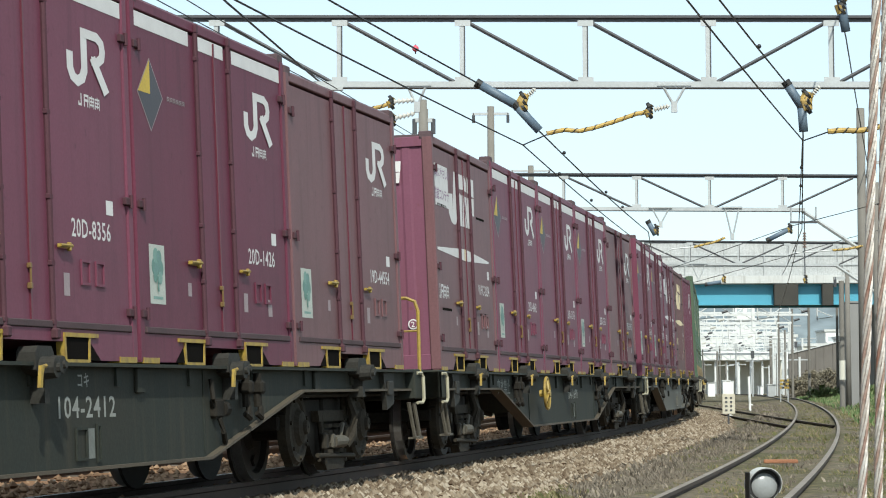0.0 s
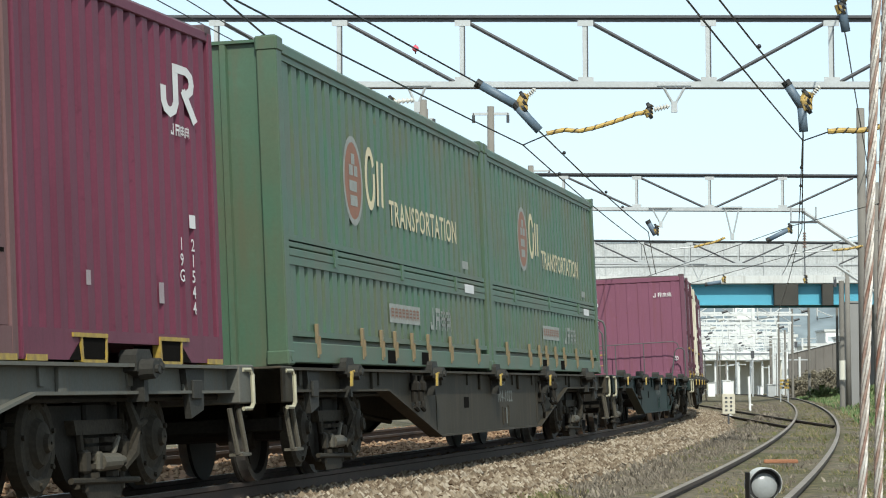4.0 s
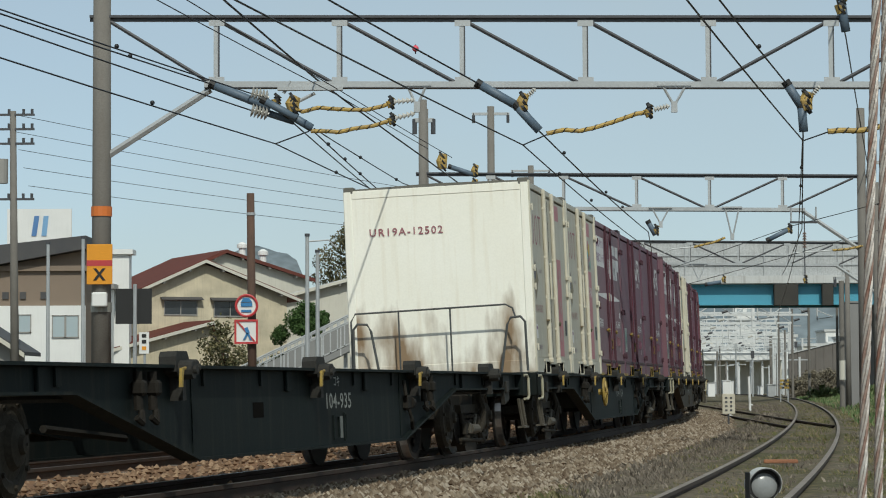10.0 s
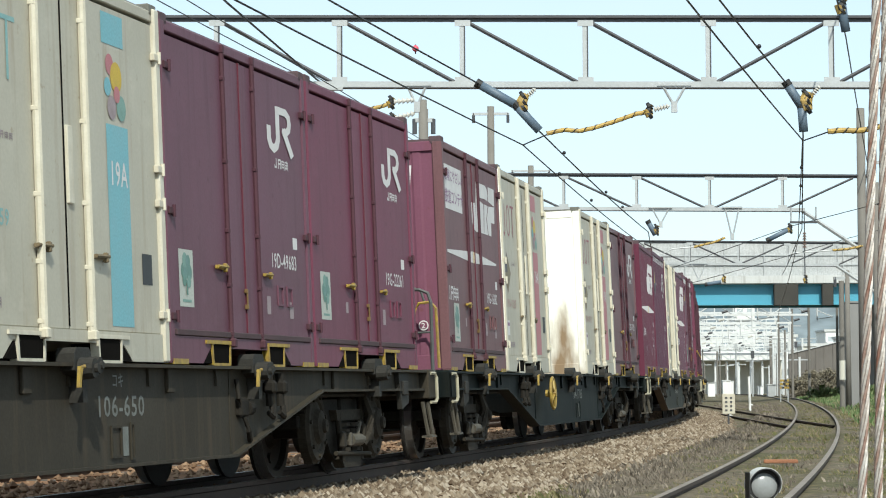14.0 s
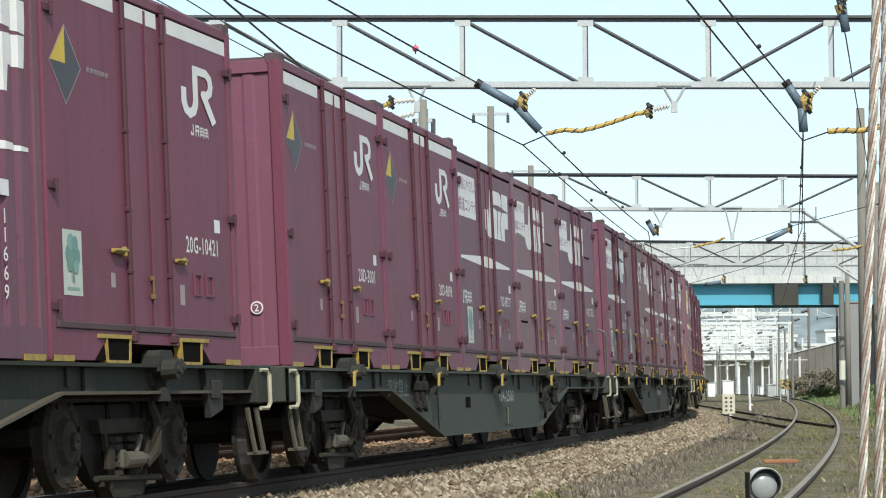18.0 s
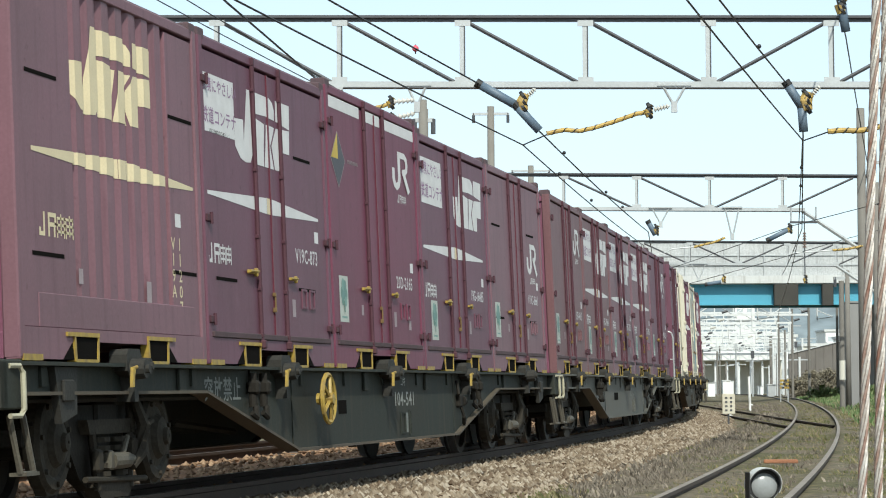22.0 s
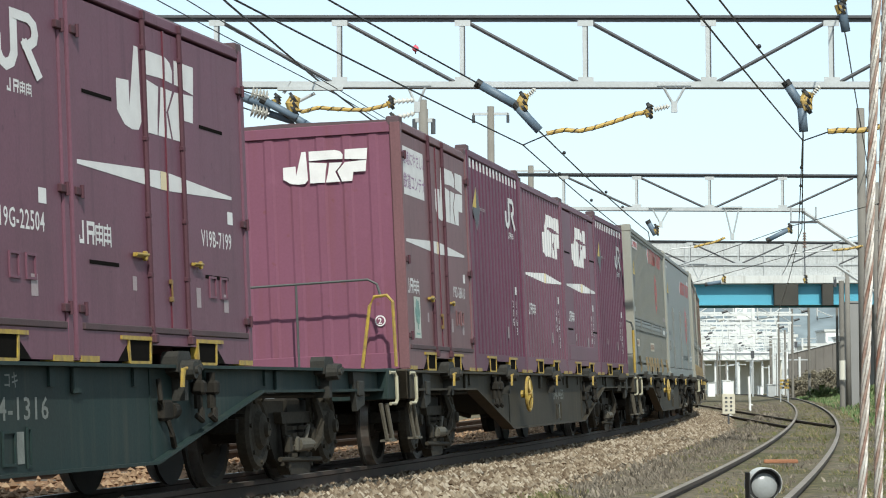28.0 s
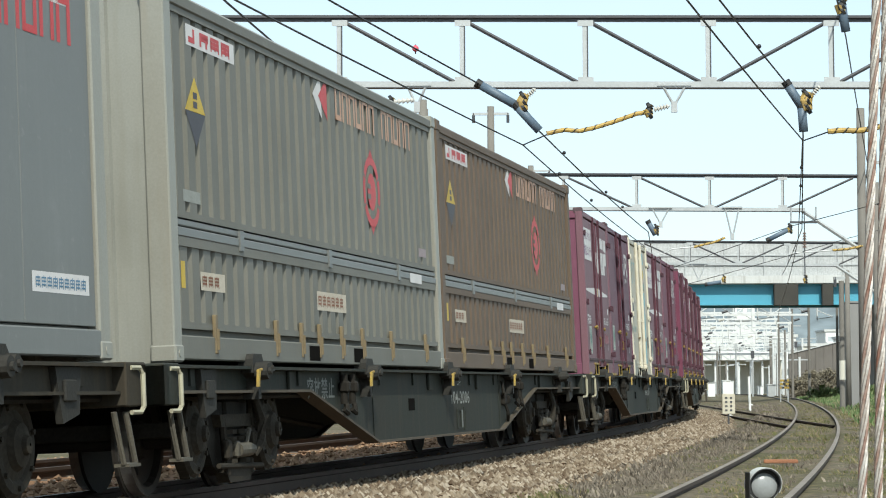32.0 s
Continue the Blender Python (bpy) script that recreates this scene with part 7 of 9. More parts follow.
g2 = gantry(68.0, -0.55, 11.75, 7.2, 5.775, 6.745, 2.045, "galvanised truss gantry over the siding and running lines", 0.13, True, 8.9, 8.6, 0.0100)
tube(g2, (0.2, 67.9, 7.0), (0.95, 67.9, 6.75), 0.07)
wrap(g2, (0.0, 67.9, 7.15), 0.16, 0.42)
wrap(g2, (0.92, 67.9, 6.9), 0.1, 0.3)
tube(g2, (0.3, 67.9, 6.45), (2.3, 67.9, 6.3), 0.06)
wrap(g2, (0.9, 67.9, 6.5), 0.1, 0.3)
wrap(g2, (2.45, 67.9, 6.0), 0.1, 0.55)
tube(g2, (2.1, 67.9, 5.3), (2.7, 67.9, 5.15), 0.06)
tube(g2, (5.75, 67.9, 5.42), (5.95, 67.9, 5.05), 0.075)
wrap(g2, (5.98, 67.9, 5.2), 0.1, 0.24)
hanger(g2, 6.1, 67.9, 5.82, 0.4, 0.25)
hanger(g2, 8.1, 67.9, 5.82, 0.75, 0.2)
taped_arm(g2, [(7.02, 67.9, 4.71), (7.3, 67.9, 4.78), (7.55, 67.9, 4.83), (7.9, 67.9, 4.97)], 0.032)
one("steady_arm", GALV, g2, lambda bm: pipe(bm, [(6.1, 67.9, 4.5), (6.42, 67.9, 4.66), (7.02, 67.9, 4.71)], 0.018, 6), "pale steel steady arm")
tube(g2, (9.1, 67.9, 4.9), (9.7, 67.9, 5.2), 0.07)
wrap(g2, (9.72, 67.9, 5.22), 0.09, 0.22)
one("hanger", GALV, g2, lambda bm: rod(bm, (9.75, 67.9, 5.82), (9.75, 67.9, 5.42), 0.025, 6))
one("hanger", GALV, g2, lambda bm: rod(bm, (10.45, 67.9, 5.82), (10.45, 67.9, 5.42), 0.025, 6))
one("spacer_bar", BEAM_DARK, g2, lambda bm: box(bm, 9.72, 10.48, 67.86, 67.94, 5.36, 5.42))
taped_arm(g2, [(10.9, 67.9, 4.6), (11.3, 67.9, 4.63), (11.75, 67.9, 4.72)], 0.034)
one("steady_arm", GALV, g2, lambda bm: pipe(bm, [(9.62, 67.9, 4.46), (9.8, 67.9, 4.53), (10.9, 67.9, 4.6)], 0.018, 6), "pale steel steady arm")
one("drop_rod", BEAM_DARK, g2, lambda bm: rod(bm, (10.12, 67.9, 3.72), (10.12, 67.9, 5.7), 0.016, 6), "dark drop rod")
one("insulator", SHADE_BROWN, g2, lambda bm: [rod(bm, (10.12, 67.9, 4.68 + 0.075 * k), (10.12, 67.9, 4.73 + 0.075 * k), 0.065, 10, 0.03) for k in range(6)], "brown glazed insulator")
wrap(g2, (10.14, 67.9, 3.8), 0.06, 0.2)

g3 = gantry(98.0, 2.15, 17.5, 12.0, 5.71, 6.625, 1.97, "distant galvanised truss gantry before the overpass", 0.15, fall=0.0135)
hanger(g3, 10.3, 97.9, 5.75, 0.6, 0.3)
tube(g3, (10.6, 97.9, 4.9), (11.2, 97.9, 5.0), 0.08)
wrap(g3, (11.33, 97.9, 5.11), 0.09, 0.26)


YARD_WHITE = material("whitish_zinc_paint", (0.66, 0.67, 0.66), 0.5, 0.0, (0.54, 0.55, 0.55), 1.5, 0.7, 0.08, spec=0.3)


def yard_gantry(y, xa, xb, low, high, bays, label):
    """Slim whitish truss of the far yard: chords, posts, zigzag diagonals, droppers."""
    g = thing("yard_gantry", label, "gantry", "yard gantries")
    for x in (xa, xb):
        one("mast", YARD_WHITE if y > 200 and bays % 2 else CONCRETE, g, lambda bm: rod(bm, (x, y, GROUND_Z), (x, y, high + 0.3), 0.11, 8, 0.085), "pale mast")
    for z in (low, high):
        one("chord", YARD_WHITE, g, lambda bm: box(bm, xa, xb, y - 0.07, y + 0.07, z - 0.07, z + 0.07))
    step = (xb - xa) / bays
    for i in range(bays):
        x = xa + i * step
        a, b = (low, high) if i % 2 else (high, low)
        one("diagonal", YARD_WHITE if i % 2 else GALV, g, lambda bm: rod(bm, (x, y, a), (x + step, y, b), 0.04, 5))
        one("web_post", YARD_WHITE, g, lambda bm: box(bm, x - 0.04, x + 0.04, y - 0.04, y + 0.04, low, high))
        if i % 3 == 1:
            one("dropper", YARD_WHITE, g, lambda bm: (rod(bm, (x, y, low), (x, y, low - 1.0), 0.05, 5), rod(bm, (x, y, low - 0.9), (x + 1.1, y, low - 0.75), 0.04, 5), rod(bm, (x, y, low - 0.3), (x + 1.1, y, low - 0.75), 0.03, 5)))
        if i % 4 == 2:
            one("cover_sleeve", BEAM_DARK if (i + bays) % 3 else PORCELAIN, g, lambda bm: rod(bm, (x + 0.3, y, low - 0.42), (x + 0.7, y, low - 0.3), 0.1, 6))


for yy, xa, xb, low, high, bays in ((171, 16.5, 27.7, 6.35, 7.25, 8), (177, 17.0, 26.6, 5.93, 6.8, 7), (191, 18.0, 27.4, 5.7, 6.5, 7), (206, 20.0, 28.4, 5.6, 6.4, 8), (222, 21.5, 30.5, 5.6, 6.4, 9),
                                (238, 23.0, 33.8, 5.7, 6.5, 9), (256, 25.0, 34.5, 5.6, 6.4, 10), (276, 27.5, 38.5, 5.7, 6.6, 11), (298, 30.0, 42.5, 5.7, 6.6, 11), (325, 33.0, 45.0, 5.8, 6.7, 12), (360, 37.0, 52.0, 5.8, 6.8, 13), (400, 42.0, 58.0, 5.9, 7.0, 13)):
    yard_gantry(float(yy), xa, xb, low, high, bays, "slim whitish truss gantry in the yard beyond the overpass")


def wire(label, pts, r=0.011, balls=()):
    w = thing("overhead_wire", label, "wire", "overhead wires")
    pts = [Vector(p) for p in pts]
    fine = []
    for a, b in zip(pts, pts[1:]):
        n = max(2, int((b - a).length / 4))
        sag = 0.0006 * (b - a).length ** 2
        for i in range(n):
            f = i / n
            fine.append(a.lerp(b, f) - Vector((0, 0, sag * 4 * f * (1 - f) * 0.12)))
    fine.append(pts[-1])
    one("strand", WIRE, w, lambda bm: pipe(bm, fine, r, 5))
    for p in balls:
        bm = bmesh.new()
        bmesh.ops.create_uvsphere(bm, u_segments=10, v_segments=6, radius=0.035)
        part("wire_clip", bm, WIRE, w, "", pose(*p), True)
    return w


wire("dark contact wire over the running line", [(-4.7, 12.6, 4.83), (1.33, 40, 4.83), (5.70, 69, 4.83), (8.5, 98, 4.95), (9.6, 130, 5.0), (10.4, 172, 5.0)], 0.012, [(2.2, 45.6, 4.84), (3.2, 52.2, 4.84)])
wire("pull-off rod of the running line", [(1.33, 40, 4.83), (1.74, 39.95, 5.0)], 0.012)
wire("dark messenger wire over the running line", [(-5.6, 12.8, 5.9), (0.60, 39.9, 5.84)], 0.014)
wire("dark messenger wire over the running line", [(1.58, 40, 5.08), (5.75, 67.9, 5.14), (8.6, 98, 5.3)], 0.014, [(2.22, 44.2, 5.1), (2.95, 49.1, 5.1), (3.6, 53.4, 5.11), (4.3, 58.0, 5.12)])
wire("dark contact wire over the siding", [(-0.4, 12, 4.89), (5.95, 40, 4.89), (9.95, 68, 4.89), (13.9, 98, 4.95), (18.0, 130, 5.0), (23.5, 172, 5.0)], 0.012, [(6.7, 45.2, 4.9), (7.3, 49.4, 4.9), (8.0, 54.2, 4.9)])
wire("pull-off rod of the siding", [(5.97, 40, 4.88), (6.38, 39.95, 5.02)], 0.012)
wire("dark messenger wire over the siding", [(-0.9, 12, 5.85), (5.69, 39.9, 5.81)], 0.014, [(4.66, 35.5, 5.82)])
wire("dark messenger wire over the siding", [(5.96, 40, 5.03), (10.05, 67.9, 5.2), (13.7, 98, 5.3)], 0.014)
wire("dark contact wire over the second line", [(-9.2, 12, 4.87), (-2.76, 40, 4.87), (-1.47, 49.2, 4.87), (1.6, 68, 4.95), (4.9, 98, 5.0), (5.8, 130, 5.0)], 0.012, [(-4.1, 34.2, 4.88), (-2.0, 45.5, 4.88)])
wire("pull-off rod of the second line", [(-2.76, 40, 4.87), (-2.2, 39.95, 5.07)], 0.012)
wire("dark tensioned wire to the upper insulator", [(-10.4, 12, 5.7), (-3.14, 39.9, 5.69)], 0.012, [(-4.62, 34.3, 5.7)])
wire("dark messenger wire over the second line", [(-10.9, 12, 5.85), (-3.80, 39.9, 5.85)], 0.013, [(-4.7, 36.4, 5.85)])
wire("dark tensioned wire to the lower insulator", [(-9.7, 12, 5.4), (-3.14, 39.9, 5.41)], 0.012)
wire("dark messenger wire beyond the first gantry", [(-2.46, 40, 5.21), (-1.6, 53.4, 5.21), (1.4, 68, 5.4)], 0.012)
wire("dark messenger wire beyond the first gantry", [(-2.16, 40, 5.10), (-1.4, 51.9, 5.08), (1.9, 67.9, 5.4), (4.8, 98, 5.4)], 0.012, [(-2.0, 42.4, 5.1), (-1.82, 45.2, 5.1), (-1.64, 48.2, 5.09)])
wire("dark jumper wire beyond the first gantry", [(-2.12, 40, 5.12), (-1.98, 44, 5.32), (-0.88, 53.3, 5.32), (2.0, 68, 5.45)], 0.011, [(-1.6, 47.2, 5.32), (-1.0, 52.3, 5.32)])
wire("dark feeder wire above the second line", [(-4.3, 15.0, 5.94), (-2.08, 40, 5.94), (-0.44, 53.7, 5.94), (2.4, 76, 5.9)], 0.016)
wire("thin grey feeder wire", [(-6.2, 14, 5.66), (-1.71, 40, 5.66), (-0.3, 49, 5.66)], 0.008)
wire("thin grey feeder wire", [(-5.7, 14, 5.76), (-1.71, 40, 5.76), (0.2, 52, 5.76)], 0.008)
wire("dark feeder wire above the sidings", [(4.6, 30, 7.04), (7.19, 43, 7.04), (11.93, 68, 7.04), (16.8, 98, 6.6)], 0.013)
wire("dark cross-span wire to the siding gantry", [(16.5, 52, 6.6), (9.8, 68, 5.3), (6.4, 84, 4.4)], 0.011, [(11.5, 64, 5.6), (12.9, 60.6, 5.9)])
wire("dark cross-span wire to the siding gantry", [(17.0, 60, 6.3), (12.6, 76, 5.4), (8.6, 98, 4.6)], 0.011)
ball = thing("marker_ball", "small pink warning ball on the wire", "marker ball")
bm = bmesh.new()
bmesh.ops.create_uvsphere(bm, u_segments=12, v_segments=8, radius=0.05)
part("ball", bm, material("pink_marker", (0.75, 0.10, 0.14), 0.5), ball, "", pose(-0.40, 36.4, 5.94), True)
one("stem", WIRE, ball, lambda bm: rod(bm, (-0.40, 36.4, 5.86), (-0.40, 36.4, 6.0), 0.010, 6))


def cross_pole(x, y, top, r, arm):
    p = thing("utility_pole", "slim grey concrete pole with a cross arm and insulators", "utility pole", "utility poles")
    one("shaft", CONCRETE, p, lambda bm: rod(bm, (x, y, GROUND_Z), (x, y, top), r * 1.2, 12, r), "", None, True)
    one("cross_arm", GALV, p, lambda bm: box(bm, x - arm, x + arm, y - 0.06, y + 0.06, top - 0.4, top - 0.28))
    for k in (-0.92, 0.92):
        one("insulator", BEAM_DARK, p, lambda bm: rod(bm, (x + k * arm, y, top - 0.75), (x + k * arm, y, top - 0.3), 0.07, 8))
    return p


cross_pole(2.2, 110, 13.55, 0.16, 0.85)
cross_pole(5.75, 158, 15.2, 0.19, 1.3)
cross_pole(18.3, 110, 6.0, 0.11, 0.6)
cross_pole(17.6, 92, 9.6, 0.17, 1.3)
cross_pole(-0.55, 72, 9.1, 0.13, 0.3)


# ---- overpass ----
BRIDGE_BLUE = material("blue_girder_paint", (0.09, 0.34, 0.46), 0.45, 0, (0.075, 0.28, 0.38), 0.6, 0.7, 0.06)
PARAPET = material("grey_fence_panel", (0.47, 0.48, 0.48), 0.6, 0, (0.36, 0.375, 0.38), 0.9, 0.9, 0.2, 12, 0.1, 0.4)
LEDGE = material("pale_concrete_ledge", (0.56, 0.57, 0.56), 0.8, 0, (0.45, 0.45, 0.44), 0.7, 0.7, 0.1, streak=0.4)
BOX_GREY = material("brown_grey_box", (0.05, 0.047, 0.04), 0.8, 0, (0.035, 0.033, 0.03), 1, 0.8, 0.15)
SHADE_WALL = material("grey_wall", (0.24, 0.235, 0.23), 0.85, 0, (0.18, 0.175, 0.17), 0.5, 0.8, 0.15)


def overpass():
    o = thing("road_overpass", "grey concrete road overpass with a light blue steel girder", "overpass")
    y = 160.0
    one("girder", BRIDGE_BLUE, o, lambda bm: (box(bm, 2, 48, y, y + 0.4, 6.15, 7.42), box(bm, 2, 48, y - 0.25, y + 0.5, 6.08, 6.16), box(bm, 2, 48, y - 0.25, y + 0.5, 7.36, 7.44)), "light blue steel girder")
    one("girder", BRIDGE_BLUE, o, lambda bm: box(bm, 2, 48, y + 7.6, y + 8, 6.15, 7.42))
    one("deck", LEDGE, o, lambda bm: (box(bm, 2, 60, y - 0.6, y + 8.6, 7.45, 7.95), box(bm, 2, 60, y - 0.75, y - 0.6, 7.5, 8.0)), "pale concrete deck edge")
    for i in range(19):
        xa = 5.5 + i * 2.6
        one("fence_panel", PARAPET, o, lambda bm: box(bm, xa + 0.03, xa + 2.56, y - 0.45, y - 0.4, 8.0, 10.2), "grey fence panel")
        one("fence_post", GALV, o, lambda bm: box(bm, xa - 0.04, xa + 0.04, y - 0.55, y - 0.4, 7.95, 10.3))
    for z in (8.65, 9.3, 10.22):
        one("fence_rail", GALV, o, lambda bm: box(bm, 5.5, 55, y - 0.52, y - 0.46, z, z + 0.07))
    for xa in (21.7, 24.85):
        one("girder_box", BOX_GREY, o, lambda bm: box(bm, xa, xa + (1.6 if xa < 23 else 0.75), y - 0.7, y - 0.3, 6.0, 7.45, 0.05), "dark box on the girder")
    for xa in (1.0, 28.5, 46):
        one("pier", SHADE_WALL, o, lambda bm: box(bm, xa, xa + 1.3, y + 0.5, y + 7.5, GROUND_Z, 6.1, 0.05), "grey concrete pier")


overpass()


STAIR_GREY = material("stair_panel_grey", (0.24, 0.24, 0.235), 0.7, 0, (0.2, 0.2, 0.195), 0.6, 0.8, 0.1)


def stair_flight():
    s = thing("footbridge_stairs", "grey steel stairway with pale hand rails up to the overpass", "stairs")
    y0, y1 = 148.0, 150.2
    xa, za, xb, zb = -14.2, -0.27, 2.6, 7.68
    k = (zb - za) / (xb - xa)
    for yy in (y0, y1):
        one("side_panel", STAIR_GREY, s, lambda bm: prism(bm, [(xa, GROUND_Z), (xa + 1.5, GROUND_Z), (xb, zb - 0.75), (xb, zb + 0.95), (xa, za + 0.95)], yy - 0.03, yy + 0.03, "y"), "grey sheet side panel")
        for i in range(13):
            x = xa + 2.2 + i * 1.15
            z = za + k * (x - xa)
            one("panel_rib", PARAPET, s, lambda bm: box(bm, x - 0.04, x + 0.04, yy - 0.06, yy - 0.03, max(GROUND_Z, z - 0.75), z + 0.95))
        one("panel_rib", PARAPET, s, lambda bm: prism(bm, [(xa + 2.0, za + k * 2.0 - 0.3), (xb, zb - 0.3), (xb, zb - 0.22), (xa + 2.0, za + k * 2.0 - 0.22)], yy - 0.07, yy - 0.03, "y"))
        one("hand_rail", GALV, s, lambda bm: pipe(bm, [(xa, yy, za + 1.5), (xb, yy, zb + 1.5), (xb + 3.5, yy, zb + 1.5)], 0.06, 6), "pale hand rail")
        one("hand_rail", GALV, s, lambda bm: pipe(bm, [(xa, yy - 0.05, za + 1.1), (xb, yy - 0.05, zb + 1.1), (xb + 3.5, yy - 0.05, zb + 1.1)], 0.05, 6))
        for i in range(40):
            x = xa + (xb - xa) * i / 39
            z = za + k * (x - xa)
            one("baluster", GALV, s, lambda bm: box(bm, x - 0.04, x + 0.04, yy - 0.07, yy - 0.03, z - 0.3, z + 1.5))
    for i in range(40):
        x = xa + (xb - xa) * i / 40
        one("tread", SHADE_WALL, s, lambda bm: box(bm, x, x + 0.4, y0, y1, za + k * (x - xa), za + k * (x - xa) + 0.05))
    one("landing", LEDGE, s, lambda bm: box(bm, xb, xb + 4.0, y0 - 0.1, 160.0, zb - 0.25, zb))
    one("landing_fence", PARAPET, s, lambda bm: box(bm, xb, xb + 4.0, y0 - 0.05, y0, zb, zb + 1.5))
    for x in (-6.0, -0.2, 3.0):
        z = za + k * (min(x, xb) - xa)
        one("support_post", GALV, s, lambda bm: box(bm, x - 0.12, x + 0.12, y0 + 0.9, y0 + 1.14, GROUND_Z, z - 0.3))
    b = thing("blue_stairs", "light blue steel stairway behind the grey one", "stairs")
    for i in range(18):
        one("tread", BRIDGE_BLUE, b, lambda bm: box(bm, 3.9 + i * 0.055, 5.0 + i * 0.055, 152 + i * 0.3, 152.3 + i * 0.3, 0.0 + i * 0.42, 0.3 + i * 0.42))
    one("stringer", BRIDGE_BLUE, b, lambda bm: prism(bm, [(3.5, GROUND_Z), (3.8, GROUND_Z), (4.9, 7.9), (4.6, 7.9)], 151.9, 152.0, "y"))


stair_flight()


# ---- houses beside the line ----
ROOF_RED = material("red_brown_roof", (0.15, 0.052, 0.040), 0.8, 0, (0.105, 0.042, 0.034), 0.8, 0.8, 0.12, spec=0.08)
STUCCO = material("cream_stucco", (0.66, 0.58, 0.42), 0.9, 0, (0.40, 0.355, 0.26), 0.9, 0.95, 0.12, 25, 0.1, 0.3, (0.24, 0.205, 0.15))
STUCCO_PALE = material("pale_stucco", (0.60, 0.58, 0.50), 0.9, 0, (0.5, 0.48, 0.42), 0.6, 0.7, 0.08, 40, 0.1, 0.3, (0.36, 0.33, 0.27))
WINDOW = material("dark_window_glass", (0.03, 0.035, 0.04), 0.12, 0, (0.05, 0.055, 0.06), 1, 0.5, 0.05, spec=0.6)
WHITE_WALL = material("white_wall", (0.76, 0.76, 0.74), 0.7, 0, (0.62, 0.62, 0.6), 0.5, 0.6, 0.05, streak=0.06)
BROWN_WALL = material("brown_wall", (0.24, 0.185, 0.14), 0.85, 0, (0.2, 0.155, 0.12), 0.4, 0.7, 0.08)
DARK_ROOF = material("dark_roof", (0.06, 0.06, 0.065), 0.7, 0, (0.09, 0.085, 0.08), 0.6, 0.7, 0.15)
FRAME_GREY = material("window_frame_grey", (0.30, 0.29, 0.27), 0.5)


def gable_house(label, xc, y, half, depth, eave, apex, wall, roof, base=GROUND_Z, windows=(), over=0.5, lean=0.0, turn=0.0, barge=None):
    h = thing("house", label, "house", "houses beside the line", pose(xc, y, 0, 0, 0, turn) @ pose(-xc, -y, 0))
    xa = xc + lean
    one("wall", wall, h, lambda bm: prism(bm, [(xc - half, base), (xc + half, base), (xc + half, eave), (xa, apex - 0.12), (xc - half, eave)], y, y + depth, "y"))
    for sx in (-1, 1):
        k = (apex - eave) / abs(xc + sx * half - xa)
        ex = xc + sx * (half + over)
        ez = eave - k * over
        one("roof", roof, h, lambda bm: prism(bm, [(xa, apex), (ex, ez), (ex, ez + 0.16), (xa, apex + 0.16)], y - 0.6, y + depth + 0.5, "y"), "red-brown roof slope")
        one("barge_board", barge or STUCCO_PALE, h, lambda bm: prism(bm, [(xa, apex - 0.1), (ex, ez - 0.1), (ex, ez + 0.1), (xa, apex + 0.1)], y - 0.66, y - 0.6, "y"), "pale barge board")
        for i in range(3):
            t = (i + 0.6) / 3.3
            px, pz = xa + (ex - xa) * t, apex + (ez - apex) * t
            one("purlin_end", FRAME_GREY, h, lambda bm: box(bm, px - 0.07, px + 0.07, y - 0.6, y, pz - 0.22, pz - 0.06))
    for wx, wz, ww, wh in windows:
        w = one("window", FRAME_GREY, h, lambda bm: (box(bm, wx - 0.06, wx + ww + 0.06, y - 0.06, y - 0.002, wz + wh, wz + wh + 0.08), box(bm, wx - 0.06, wx + ww + 0.06, y - 0.06, y - 0.002, wz - 0.08, wz), box(bm, wx - 0.06, wx, y - 0.06, y - 0.002, wz, wz + wh), box(bm, wx + ww, wx + ww + 0.06, y - 0.06, y - 0.002, wz, wz + wh), box(bm, wx + ww / 2 - 0.03, wx + ww / 2 + 0.03, y - 0.05, y - 0.002, wz, wz + wh)), "grey sliding window")
        one("pane", WINDOW, w, lambda bm: box(bm, wx, wx + ww / 2 - 0.03, y - 0.02, y - 0.004, wz, wz + wh))
        one("pane", WINDOW, w, lambda bm: box(bm, wx + ww / 2 + 0.03, wx + ww, y - 0.02, y - 0.004, wz, wz + wh))
        one("hood", DARK_ROOF, h, lambda bm: prism(bm, [(y - 0.5, wz + wh + 0.12), (y, wz + wh + 0.28), (y, wz + wh + 0.16), (y - 0.5, wz + wh + 0.06)], wx - 0.3, wx + ww + 0.35, "x"))
    return h


gable_house("cream two-storey house with a red-brown roof", -15.23, 158, 5.39, 10, 6.81, 9.03, STUCCO, ROOF_RED, GROUND_Z, [(-18.24, 5.59, 2.15, 0.85), (-14.87, 5.52, 2.15, 0.9)], 0.85, -0.4, 24)
gable_house("cream lean-to wing with a red-brown roof", -17.09, 152.2, 3.3, 5, 3.36, 4.94, STUCCO, ROOF_RED, GROUND_Z, [], 0.7, 2.7, 28)
gable_house("pale house with a red ridge behind the cream one", -15.0, 178, 5.3, 12, 8.85, 10.75, STUCCO_PALE, ROOF_RED, GROUND_Z, [], 0.5, -1.1, 24, ROOF_RED)
gable_house("pale workshop with a light gabled roof", -6.7, 165, 4.0, 10, 6.95, 8.15, STUCCO_PALE, LEDGE, GROUND_Z, [], 0.3, 0.6)
